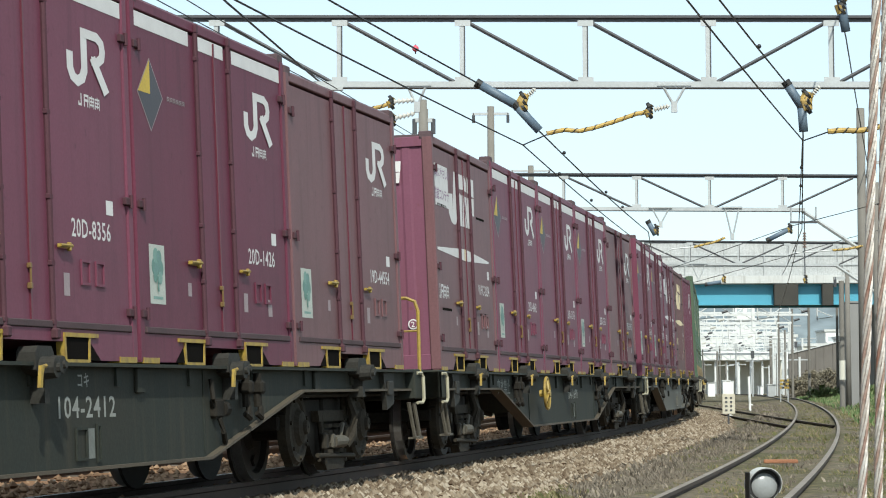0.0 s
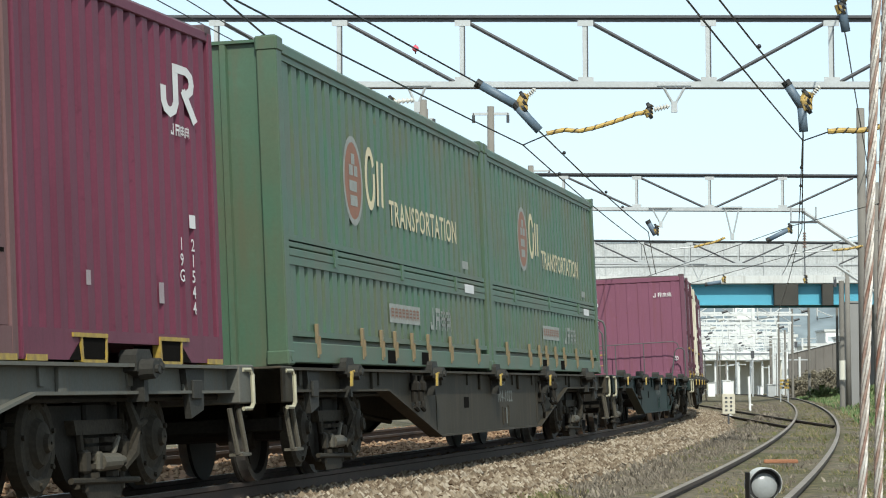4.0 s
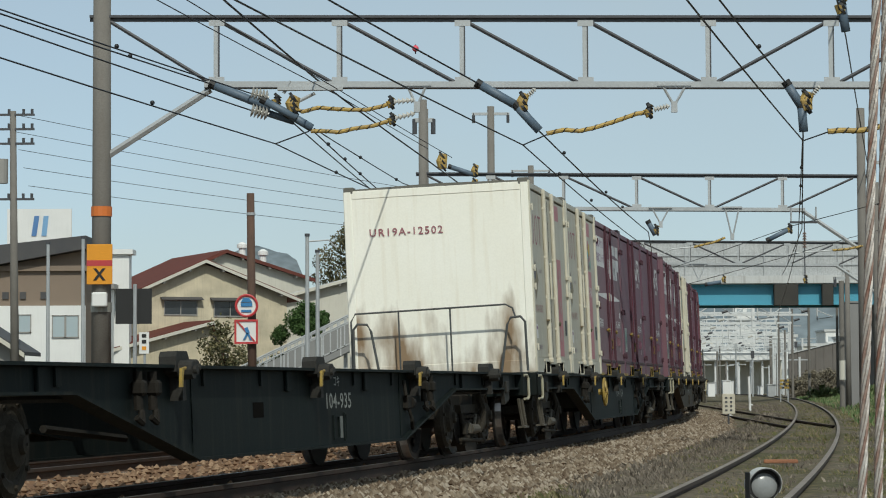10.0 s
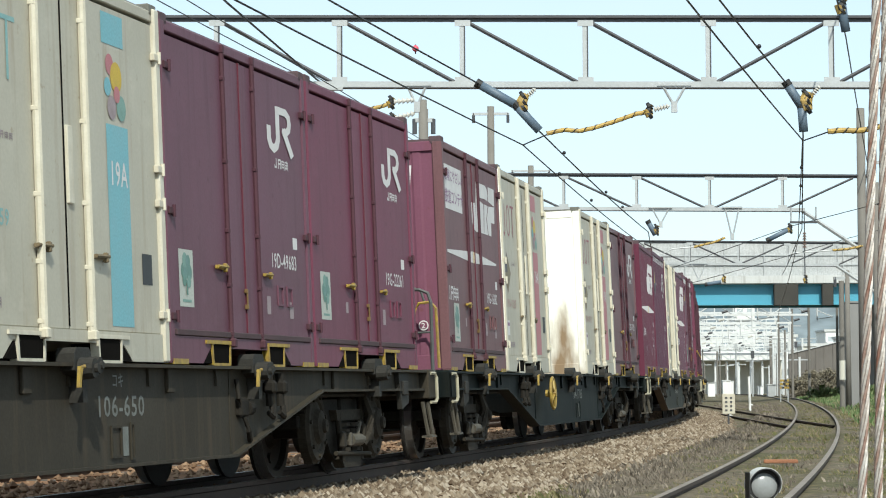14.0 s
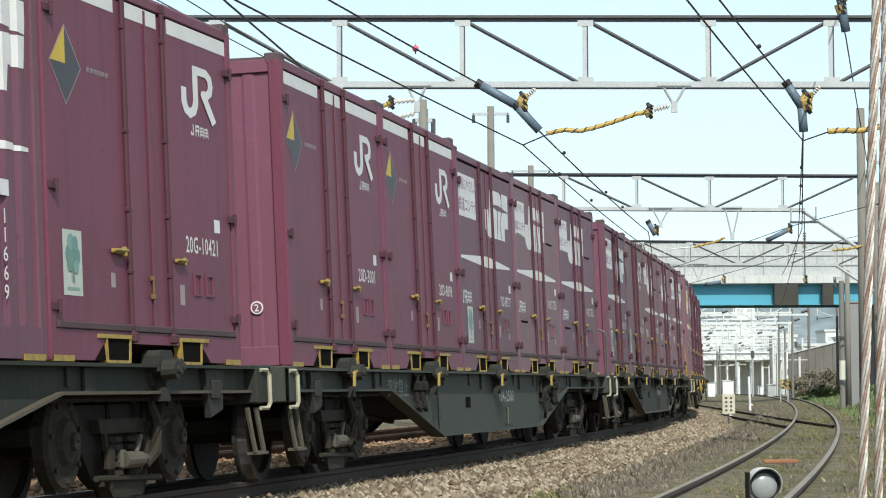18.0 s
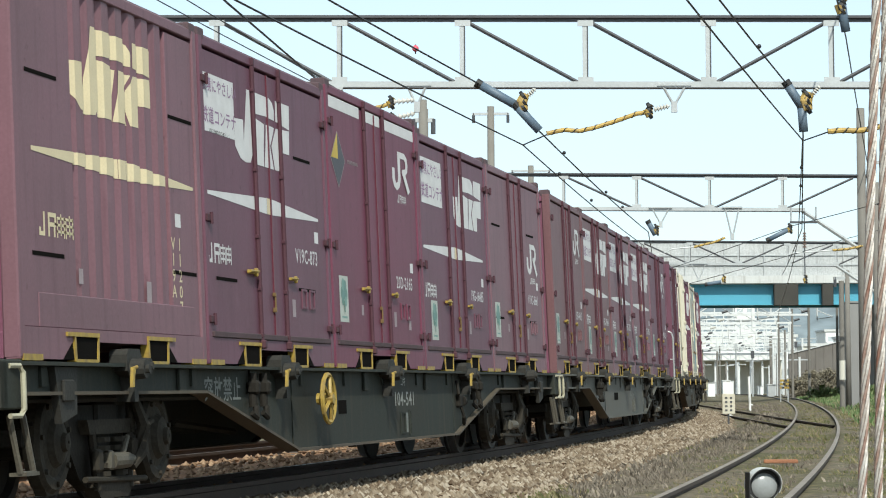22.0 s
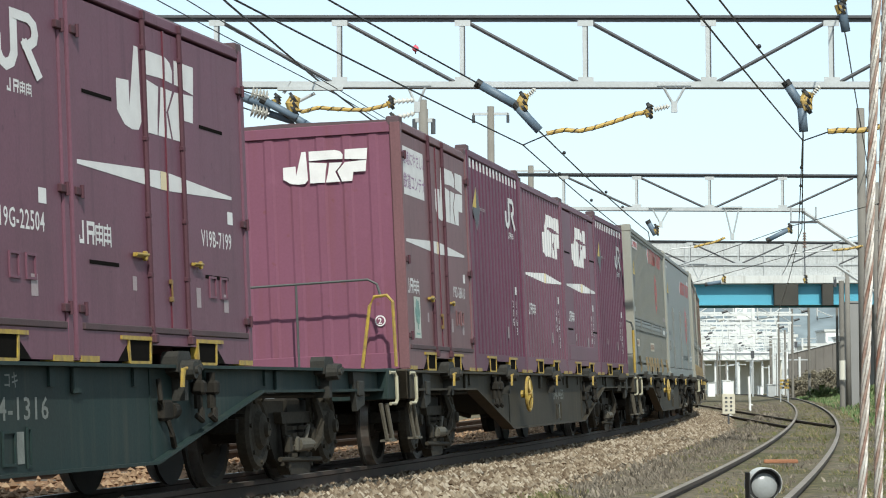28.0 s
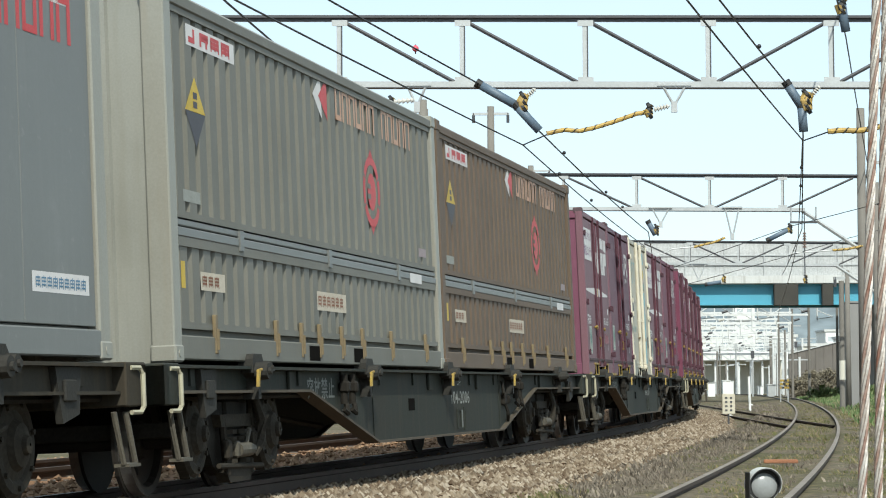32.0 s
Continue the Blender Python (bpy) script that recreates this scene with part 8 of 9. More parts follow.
for xx, yy, zz in ((-15.23, 184, 11.05), (-13.65, 184, 10.5), (-5.95, 169, 8.4), (-5.2, 169, 8.3), (-4.2, 169, 8.2)):
    v = thing("roof_ventilator", "pale metal roof ventilator with a round cap", "ventilator", "roof ventilators")
    one("throat", WHITE_WALL, v, lambda bm: rod(bm, (xx, yy, zz - 0.8), (xx, yy, zz + 0.35), 0.26, 12))
    one("cap", WHITE_WALL, v, lambda bm: (rod(bm, (xx, yy, zz + 0.35), (xx, yy, zz + 0.62), 0.4, 12), rod(bm, (xx, yy, zz + 0.62), (xx, yy, zz + 0.8), 0.4, 12, 0.12)))


def block(label, x0, x1, y, depth, z, wall, roof, windows=(), category="building", band=0.0):
    b = thing("building", label, category, "buildings beyond the line")
    one("wall", wall, b, lambda bm: box(bm, x0, x1, y, y + depth, GROUND_Z, z))
    one("roof", roof, b, lambda bm: box(bm, x0 - 0.25, x1 + 0.25, y - 0.25, y + depth + 0.25, z, z + 0.3))
    if band:
        one("lower_wall", WHITE_WALL, b, lambda bm: box(bm, x0 + 0.05, x1 + 0.15, y - 0.2, y - 0.004, GROUND_Z, band), "white lower wall")
    for wx, wz, ww, wh in windows:
        w = one("window", FRAME_GREY, b, lambda bm: (box(bm, wx, wx + ww, y - 0.3, y - 0.22, wz, wz + 0.06), box(bm, wx, wx + ww, y - 0.3, y - 0.22, wz + wh - 0.06, wz + wh), box(bm, wx, wx + 0.06, y - 0.3, y - 0.22, wz, wz + wh), box(bm, wx + ww - 0.06, wx + ww, y - 0.3, y - 0.22, wz, wz + wh)))
        one("pane", WINDOW_PALE, w, lambda bm: box(bm, wx + 0.06, wx + ww - 0.06, y - 0.27, y - 0.24, wz + 0.06, wz + wh - 0.06))
    return b


WINDOW_PALE = material("pale_reflecting_glass", (0.35, 0.42, 0.45), 0.15, 0, (0.4, 0.46, 0.48), 0.7, 0.6, 0.03)
bw = block("brown walled workshop with a white ground floor", -30, -20.75, 140, 4, 7.6, BROWN_WALL, BROWN_WALL, [(-22.5, 3.75, 0.77, 1.3), (-21.73, 3.75, 0.77, 1.3), (-24.45, 4.05, 0.75, 1.05)], "workshop", 5.6)
for xx in (-25.4, -24.4, -23.2):
    one("vent", DARK_ROOF, bw, lambda bm: box(bm, xx, xx + 0.36, 139.9, 139.996, 6.0, 6.4), "small dark wall vent")
one("gable_wall", BROWN_WALL, bw, lambda bm: prism(bm, [(-30, 7.5), (-20.75, 7.5), (-20.75, 8.78), (-30, 7.15)], 140.1, 143.0, "y"))
one("roof", DARK_ROOF, bw, lambda bm: prism(bm, [(-31, 7.0), (-20.5, 8.85), (-20.5, 9.6), (-31, 8.5)], 139.2, 143.5, "y"), "sloping dark roof")
block("white shop building behind the level crossing", -22.0, -19.4, 150, 1.2, 9.1, WHITE_WALL, WHITE_WALL, [], "shop")
block("low white shop front with a pale window", -21.95, -20.3, 148.2, 1.6, 6.9, WHITE_WALL, FRAME_GREY, [(-21.5, 3.7, 1.05, 1.6)], "shop")
bb = thing("roof_billboard", "white billboard with two blue bars above the roofs", "billboard")
one("board", WHITE_WALL, bb, lambda bm: box(bm, -30.5, -26.0, 169.8, 170.0, 10.9, 13.4))
one("blue_bar", material("billboard_blue", (0.10, 0.22, 0.45), 0.5), bb, lambda bm: prism(bm, [(-28.8, 11.5), (-28.45, 11.5), (-28.25, 12.9), (-28.6, 12.9)], 169.74, 169.79, "y"))
one("blue_bar", material("billboard_light_blue", (0.2, 0.38, 0.6), 0.5), bb, lambda bm: prism(bm, [(-28.1, 11.5), (-27.75, 11.5), (-27.6, 12.9), (-27.95, 12.9)], 169.74, 169.79, "y"))
for xx in (-29.8, -26.6):
    one("post", FRAME_GREY, bb, lambda bm: box(bm, xx - 0.08, xx + 0.08, 170.0, 170.2, GROUND_Z, 13.0))
gable_house("small tiled roof shed by the line", -19.6, 101, 1.7, 3, 2.6, 3.7, FRAME_GREY, DARK_ROOF, GROUND_Z, [], 0.6)

up = thing("utility_pole", "tall concrete power pole with cross arms and a transformer", "utility pole", "utility poles")
one("shaft", CONCRETE, up, lambda bm: rod(bm, (-17.6, 100, GROUND_Z), (-17.75, 100, 12.3), 0.19, 12, 0.13), "", None, True)
for z in (12.1, 11.5, 10.9, 8.6):
    one("cross_arm", BEAM_DARK, up, lambda bm: box(bm, -18.6, -16.85, 99.9, 100.0, z, z + 0.09))
    for xx in (-18.5, -17.9, -17.3, -16.95):
        one("insulator", BEAM_DARK, up, lambda bm: rod(bm, (xx, 99.95, z + 0.09), (xx, 99.95, z + 0.28), 0.06, 8))
one("transformer", FRAME_GREY, up, lambda bm: rod(bm, (-18.2, 99.9, 9.3), (-18.2, 99.9, 10.3), 0.28, 12))
for k in range(5):
    wire("thin power line from the concrete pole", [(-17.9 + 0.2 * k, 100, 12.2 - 0.75 * k), (8, 150, 11.5 - 0.5 * k)], 0.012)
for xx, yy, zt in ((-17.5, 118, 8.1), (-19.2, 118, 7.85), (-5.82, 104, 7.3), (-5.38, 104, 6.6), (-21.5, 98, 4.2)):
    p = thing("grey_post", "slim galvanised post among the houses", "post", "slim posts")
    one("shaft", GALV, p, lambda bm: rod(bm, (xx, yy, GROUND_Z), (xx, yy, zt), 0.1, 10, 0.08))
    one("cap", BEAM_DARK, p, lambda bm: rod(bm, (xx, yy, zt), (xx, yy, zt + 0.12), 0.11, 10))

la = thing("lamp_arm", "thin grey bracket arm on the slim post", "bracket")
one("arm", GALV, la, lambda bm: pipe(bm, [(-5.82, 104, 7.08), (-4.9, 104, 7.14), (-4.55, 104, 6.78)], 0.035, 6))

# ---- signs by the crossing ----
sp = thing("sign_pole", "brown wooden pole with two red-edged road signs", "sign post")
one("shaft", material("brown_pole_wood", (0.11, 0.065, 0.045), 0.85, 0, (0.07, 0.045, 0.035), 2, 0.8, 0.2), sp, lambda bm: rod(bm, (-4.7, 60, GROUND_Z), (-4.76, 60, 5.65), 0.115, 12, 0.095), "", None, True)
one("band", GALV, sp, lambda bm: rod(bm, (-4.75, 60, 5.1), (-4.75, 60, 5.17), 0.11, 12))
rs = one("round_sign", WHITE_WALL, sp, lambda bm: rod(bm, (-4.84, 59.80, 2.86), (-4.84, 59.83, 2.86), 0.29, 24), "round white sign with red rim")
one("rim", MARK_RED, rs, lambda bm: [rod(bm, (-4.84 + 0.26 * math.cos(a), 59.785, 2.86 + 0.26 * math.sin(a)), (-4.84 + 0.26 * math.cos(a + 0.27), 59.785, 2.86 + 0.26 * math.sin(a + 0.27)), 0.035, 6) for a in np.arange(0, 6.28, 0.2618)])
SIGN_BLUE = material("sign_blue", (0.05, 0.2, 0.42), 0.4)
one("pictogram", SIGN_BLUE, rs, lambda bm: (box(bm, -4.98, -4.7, 59.775, 59.795, 2.84, 2.93), box(bm, -4.97, -4.72, 59.775, 59.795, 2.70, 2.76), prism(bm, [(-4.98, 2.95), (-4.7, 2.95), (-4.78, 3.05), (-4.92, 3.05)], 59.775, 59.795, "y")))
qs = one("square_sign", WHITE_WALL, sp, lambda bm: box(bm, -5.14, -4.56, 59.80, 59.83, 1.92, 2.52), "square white sign with red border")
one("border", MARK_RED, qs, lambda bm: (box(bm, -5.14, -4.56, 59.775, 59.795, 2.47, 2.52), box(bm, -5.14, -4.56, 59.775, 59.795, 1.92, 1.97), box(bm, -5.14, -5.09, 59.775, 59.795, 1.97, 2.47), box(bm, -4.61, -4.56, 59.775, 59.795, 1.97, 2.47)))
one("slash", MARK_RED, qs, lambda bm: prism(bm, [(-5.08, 2.46), (-5.03, 2.46), (-4.62, 1.98), (-4.67, 1.98)], 59.775, 59.79, "y"))
one("pictogram", SIGN_BLUE, qs, lambda bm: (prism(bm, [(-4.9, 2.3), (-4.82, 2.34), (-4.76, 2.2), (-4.84, 2.16)], 59.77, 59.79, "y"), prism(bm, [(-4.93, 2.02), (-4.88, 2.02), (-4.79, 2.18), (-4.84, 2.2)], 59.77, 59.79, "y"), prism(bm, [(-4.76, 2.02), (-4.71, 2.02), (-4.78, 2.18), (-4.83, 2.18)], 59.77, 59.79, "y")))
bk = thing("sign_board", "black back of a board on a thin post", "sign board")
one("board", BLACK, bk, lambda bm: box(bm, -7.42, -6.6, 55.0, 55.03, 2.3, 3.1))
one("post", GALV, bk, lambda bm: rod(bm, (-6.97, 54.94, GROUND_Z), (-6.97, 54.94, 3.2), 0.045, 8))
ws = thing("white_notice", "small white notice board on a post", "sign board")
one("board", WHITE_WALL, ws, lambda bm: box(bm, -6.82, -6.6, 54.5, 54.53, 1.62, 2.1))
one("post", GALV, ws, lambda bm: rod(bm, (-6.7, 54.56, GROUND_Z), (-6.7, 54.56, 1.62), 0.03, 8))
for z in (1.7, 1.85, 1.98):
    one("writing_bar", BLACK if z > 1.8 else ORANGE, ws, lambda bm: box(bm, -6.76, -6.66, 54.49, 54.498, z, z + 0.08))


def crossing_board(x, y, z, w, h):
    o = thing("crossing_board", "orange warning board with a red band and black cross", "warning board", "warning boards")
    one("board", ORANGE, o, lambda bm: box(bm, x - w / 2, x + w / 2, y - 0.03, y, z, z + h, 0.006))
    one("band", MARK_RED, o, lambda bm: box(bm, x - w / 2, x + w / 2, y - 0.036, y - 0.031, z + h * 0.46, z + h * 0.6))
    for s in (-1, 1):
        one("cross_bar", BLACK, o, lambda bm: prism(bm, [(x - s * w * 0.24, z + h * 0.1), (x - s * w * 0.24 + s * 0.05, z + h * 0.1), (x + s * w * 0.24, z + h * 0.4), (x + s * w * 0.24 - s * 0.05, z + h * 0.4)], y - 0.038 - (0.003 if s > 0 else 0), y - 0.032, "y"))


crossing_board(-5.63, 39.8, 2.55, 0.42, 0.66)
crossing_board(-0.1, 67.8, 2.5, 0.42, 0.62)
LAMPBOX = thing("pole_box", "small white switch box strapped to the pole", "switch box")
one("box", WHITE_WALL, LAMPBOX, lambda bm: box(bm, -5.75, -5.5, 39.7, 39.82, 2.18, 2.42, 0.02))

lb = thing("louvred_box", "grey louvred equipment box strapped to the concrete pole", "equipment box")
one("case", BEAM_DARK, lb, lambda bm: box(bm, -0.80, -0.22, 67.62, 67.8, 1.94, 2.78, 0.015))
for i in range(8):
    one("slat", PARAPET, lb, lambda bm: box(bm, -0.82, -0.20, 67.585, 67.615, 1.96 + i * 0.1, 2.035 + i * 0.1))

# ---- beside the siding ----
np_ = thing("track_notice", "small white notice plate on a short stake", "notice plate")
one("plate", WHITE_BAR, np_, lambda bm: box(bm, 7.43, 7.77, 64.96, 65.0, 0.08, 0.62, 0.01), "white plate", pose(0, 0, 0))
one("stake", BEAM_DARK, np_, lambda bm: rod(bm, (7.6, 65.03, GROUND_Z), (7.6, 65.03, 0.3), 0.025, 6))
for i in range(2):
    for j in range(4):
        one("writing_bar", BEAM_DARK, np_, lambda bm: box(bm, 7.505 + i * 0.13, 7.565 + i * 0.13, 64.94, 64.955, 0.16 + j * 0.11, 0.205 + j * 0.11))
wp = thing("white_post", "thin white marker post by the turnout", "marker post")
one("shaft", WHITE_WALL, wp, lambda bm: rod(bm, (12.83, 102, GROUND_Z), (12.79, 102, 1.2), 0.055, 8))

SIG_GREY = material("signal_housing_paint", (0.50, 0.51, 0.50), 0.5, 0, (0.4, 0.4, 0.38), 6, 0.7, 0.1, streak=0.3)
sig = thing("dwarf_signal", "grey round dwarf signal lamp with a hood", "signal lamp")


def lathe_y(bm, prof, n=28):
    rings = [[bm.verts.new((r * math.cos(2 * math.pi * i / n), yy, r * math.sin(2 * math.pi * i / n))) for i in range(n)] for yy, r in prof]
    for a, b in zip(rings, rings[1:]):
        for i in range(n):
            bm.faces.new((a[i], a[(i + 1) % n], b[(i + 1) % n], b[i]))


SIGP = pose(1.571, 12.0, 0.365, 0, 0, 8) @ Matrix.Diagonal((0.92, 0.92, 0.92, 1))
one("housing", SIG_GREY, sig, lambda bm: lathe_y(bm, [(0.14, 0.0), (0.14, 0.07), (0.05, 0.092), (0.0, 0.092), (-0.002, 0.088)]), "", SIGP, True)
one("backplate", BLACK, sig, lambda bm: lathe_y(bm, [(-0.002, 0.088), (-0.004, 0.06), (-0.004, 0.0)]), "dark back plate", SIGP)
one("lens", material("lens_glass", (0.29, 0.30, 0.30), 0.25, 0, (0.23, 0.24, 0.245), 20, 0.7, 0.05), sig, lambda bm: lathe_y(bm, [(-0.006, 0.070), (-0.018, 0.056), (-0.026, 0.028), (-0.028, 0.0)]), "frosted grey glass lens", SIGP @ pose(0.002, 0, -0.008), True)
def hood(bm, r, depth):
    n = 22
    rings = []
    for i in range(n + 1):
        a = math.radians(-28 + 236 * i / n)
        d = depth * (0.35 + 0.65 * math.sin(math.pi * i / n))
        rings.append([bm.verts.new((rr * math.cos(a), yy, rr * math.sin(a))) for rr, yy in ((r, 0.0), (r + 0.004, 0.0), (r + 0.004, -d), (r, -d))])
    for p, q in zip(rings, rings[1:]):
        for k in range(4):
            bm.faces.new((p[k], p[(k + 1) % 4], q[(k + 1) % 4], q[k]))
one("side_plate", BLACK, sig, lambda bm: box(bm, -0.099, -0.093, -0.075, 0.01, -0.1, 0.068), "black side plate", SIGP)
one("hood", SIG_GREY, sig, lambda bm: hood(bm, 0.089, 0.062), "curved pale hood", SIGP)
one("hood_lining", BEAM_DARK, sig, lambda bm: hood(bm, 0.084, 0.059), "black hood lining", SIGP)
one("stand", BEAM_DARK, sig, lambda bm: (rod(bm, (1.6, 12.06, GROUND_Z), (1.6, 12.06, 0.31), 0.035, 10), box(bm, 1.52, 1.68, 11.98, 12.14, GROUND_Z, GROUND_Z + 0.04)))

for sx, sy, sr in ((24.09, 144.49, 0.14), (9.9, 84.46, 0.1), (16.23, 128.72, 0.11)):
    st = thing("painted_stone", "whitewashed rough stone lying by the siding", "stone", "white stones")
    bm = bmesh.new()
    bmesh.ops.create_icosphere(bm, subdivisions=2, radius=1.0)
    for v in bm.verts:
        v.co *= 1 + 0.25 * noise.noise(v.co * 1.7 + Vector((sx, sy, 0)))
    part("stone", bm, WHITE_WALL, st, "", pose(sx, sy, GROUND_Z + sr * 0.45) @ Matrix.Diagonal((sr * 1.3, sr, sr * 0.75, 1)))

plank = thing("timber_offcut", "weathered orange-brown plank lying between the rails", "plank")
one("board", material("orange_timber", (0.32, 0.14, 0.07), 0.85, 0, (0.22, 0.10, 0.06), 4, 0.8, 0.2), plank, lambda bm: box(bm, -0.22, 0.22, -0.05, 0.05, 0.0, 0.05, 0.01), "", pose(4.35, 31.5, GROUND_Z + 0.13, 0, 0, -4))

STRAND = material("galvanised_strand", (0.52, 0.50, 0.47), 0.5, 0.4, (0.36, 0.30, 0.26), 60, 0.9, 0.15, 200, 0.1)
STRAND_RUST = material("rusted_strand", (0.20, 0.085, 0.055), 0.8, 0.1, (0.38, 0.33, 0.29), 25, 0.9, 0.2, 200, 0.1)


def stay_rope(a, b):
    o = thing("stay_wire", "thick twisted galvanised stay rope with rusty strands", "stay wire", "stay wires")
    a, b = Vector(a), Vector(b)
    d = (b - a).normalized()
    u = d.cross(Vector((0, 1, 0))).normalized()
    v = d.cross(u)
    L = (b - a).length
    for k in range(6):
        pts = []
        n = int(L / 0.008)
        for i in range(n + 1):
            t = i / n * L
            ang = 2 * math.pi * (t / 0.13 + k / 6)
            pts.append(a + d * t + 0.0038 * (math.cos(ang) * u + math.sin(ang) * v))
        one("strand", STRAND_RUST if k in (0, 3) else STRAND, o, lambda bm: pipe(bm, pts, 0.0022, 5))


stay_rope((0.4700, 3, -0.29), (0.5826, 3, 2.3))
stay_rope((0.5110, 3.05, -0.29), (0.5921, 3.05, 2.3))

# ---- right side and distance ----
BANK_WALL = material("grey_brown_bank_wall", (0.17, 0.155, 0.14), 0.9, 0, (0.115, 0.105, 0.095), 0.6, 0.8, 0.2, streak=0.3)
rw = thing("retaining_wall", "dark grey stepped retaining wall on the bank", "wall")
for i in range(6):
    xa, xb, za, zb = 28.4 + i * 0.72, 29.1 + i * 0.72, 3.35 + i * 0.17, 3.52 + i * 0.17
    one("wall_panel", BANK_WALL, rw, lambda bm: prism(bm, [(xa, GROUND_Z), (xb, GROUND_Z), (xb, zb), (xa, za)], 200, 200.5, "y"))
    one("coping", LEDGE, rw, lambda bm: prism(bm, [(xa, za), (xb, zb), (xb, zb + 0.07), (xa, za + 0.07)], 199.9, 200.6, "y"))


def build_bank():
    """Low grassy rise on the outer side of the siding."""
    bm = bmesh.new()
    rows = []
    for d in np.arange(100, 202, 3.0):
        rows.append([bm.verts.new((siding(d) + o, d, bank_height(d, o))) for o in (1.9, 3.0, 4.2, 6.0, 9.0, 14.0, 24.0)])
    for a, b in zip(rows, rows[1:]):
        for k in range(6):
            bm.faces.new((a[k], a[k + 1], b[k + 1], b[k]))
    tagged(new("bank", mesh_of("bank", bm, DIRT, smooth=True)), "low weedy bank beside the siding", "ground", "", "structure")


build_bank()
pl = thing("overpass_column", "dark grey column beside the sidings", "column")
one("shaft", SHADE_WALL, pl, lambda bm: box(bm, 18.6, 19.3, 112, 113, GROUND_Z, 4.6, 0.04))
one("cap", SHADE_WALL, pl, lambda bm: box(bm, 18.57, 19.33, 111.95, 113.05, 4.6, 4.68))
cp = thing("concrete_pole", "concrete pole with a pale painted foot", "pole")
one("shaft", CONCRETE, cp, lambda bm: rod(bm, (16.72, 102, GROUND_Z), (16.72, 102, 5.2), 0.13, 12, 0.11))
one("foot_band", STUCCO_PALE, cp, lambda bm: rod(bm, (16.72, 102, 1.05), (16.72, 102, 1.85), 0.14, 12))

rnd_far = random.Random(5)
# panes are pale because the haze before them is put into the colour
HAZED_GLASS = material("far_window_hazed", (0.40, 0.44, 0.46), 0.4)
def tower(label, x0, x1, y, z, floors, cols, wall):
    b = thing("apartment_block", label, "building", "far buildings")
    one("wall", wall, b, lambda bm: box(bm, x0, x1, y, y + 14, GROUND_Z, z))
    one("roof", LEDGE, b, lambda bm: box(bm, x0 - 0.3, x1 + 0.3, y - 0.3, y + 14.3, z, z + 0.5))
    fh, cw = z / (floors + 0.5), (x1 - x0) / cols
    for f in range(floors):
        one("balcony", WHITE_WALL, b, lambda bm: box(bm, x0 + 0.2, x1 - 0.2, y - 1.0, y, f * fh + 0.9, f * fh + 1.0 + fh * 0.35))
        for c in range(cols):
            one("window", HAZED_GLASS, b, lambda bm: box(bm, x0 + (c + 0.2) * cw, x0 + (c + 0.8) * cw, y - 0.06, y - 0.004, f * fh + 1.0 + fh * 0.3, f * fh + 1.0 + fh * 0.75))
tower("tall white apartment block in the distance", 62.4, 66.6, 520, 18.2, 6, 2, WHITE_WALL)
canopy = thing("yard_canopy", "long white canopy on slim posts across the yard", "canopy")
one("fascia", WHITE_WALL, canopy, lambda bm: box(bm, 31.5, 42.5, 300, 306, 3.85, 4.85, 0.05), "white fascia")
for i in range(8):
    one("post", YARD_WHITE, canopy, lambda bm: box(bm, 32 + i * 1.45, 32.25 + i * 1.45, 300.5, 300.8, GROUND_Z, 3.85))
one("back_wall", STUCCO_PALE, canopy, lambda bm: box(bm, 31.5, 42.5, 306, 306.3, GROUND_Z, 3.85), "grey back wall")
tower("pale office block in the distance", 49, 59, 430, 5.2, 2, 5, WHITE_WALL)
tower("white low building in the distance", 60, 78, 470, 6.5, 2, 7, WHITE_WALL)
tower("white building below the hill", 78, 94, 520, 8.5, 2, 6, WHITE_WALL)
tower("pale shop on the rise", 88, 97, 560, 13.0, 4, 3, WHITE_WALL)
tower("grey low depot in the distance", 36, 48, 380, 4.8, 1, 6, SHADE_WALL)
tower("small white block between the masts", 54.6, 58.0, 400, 8.6, 3, 2, WHITE_WALL)
tower("white low house above the wall", 63.5, 70.0, 430, 7.6, 2, 3, STUCCO_PALE)
tower("white shed above the wall", 72.8, 79.5, 440, 9.2, 2, 3, WHITE_WALL)
tower("pale hall beside the yard", 41.5, 47.5, 395, 6.6, 2, 3, WHITE_WALL)
tower("white shed beside the yard", 37.6, 41.0, 330, 3.4, 1, 2, WHITE_WALL)
tower("pale flats beyond the hall", 66, 73, 640, 13.0, 4, 3, STUCCO_PALE)
tower("white house row beyond the wall", 60.5, 68, 400, 6.2, 2, 4, STUCCO_PALE)
for i in range(18):
    y = rnd_far.uniform(215, 340)
    x = rnd_far.uniform(0.106, 0.146) * y
    p = thing("relay_cabinet", "pale grey trackside cabinet in the distance", "cabinet", "trackside cabinets")
    w, hh = rnd_far.uniform(0.5, 1.1), rnd_far.uniform(0.6, 1.25)
    one("case", WHITE_WALL if i % 3 else GALV, p, lambda bm: box(bm, x, x + w, y, y + 0.7, GROUND_Z, hh, 0.03))
    one("lid", LEDGE, p, lambda bm: box(bm, x - 0.05, x + w + 0.05, y - 0.05, y + 0.75, hh, hh + 0.08))
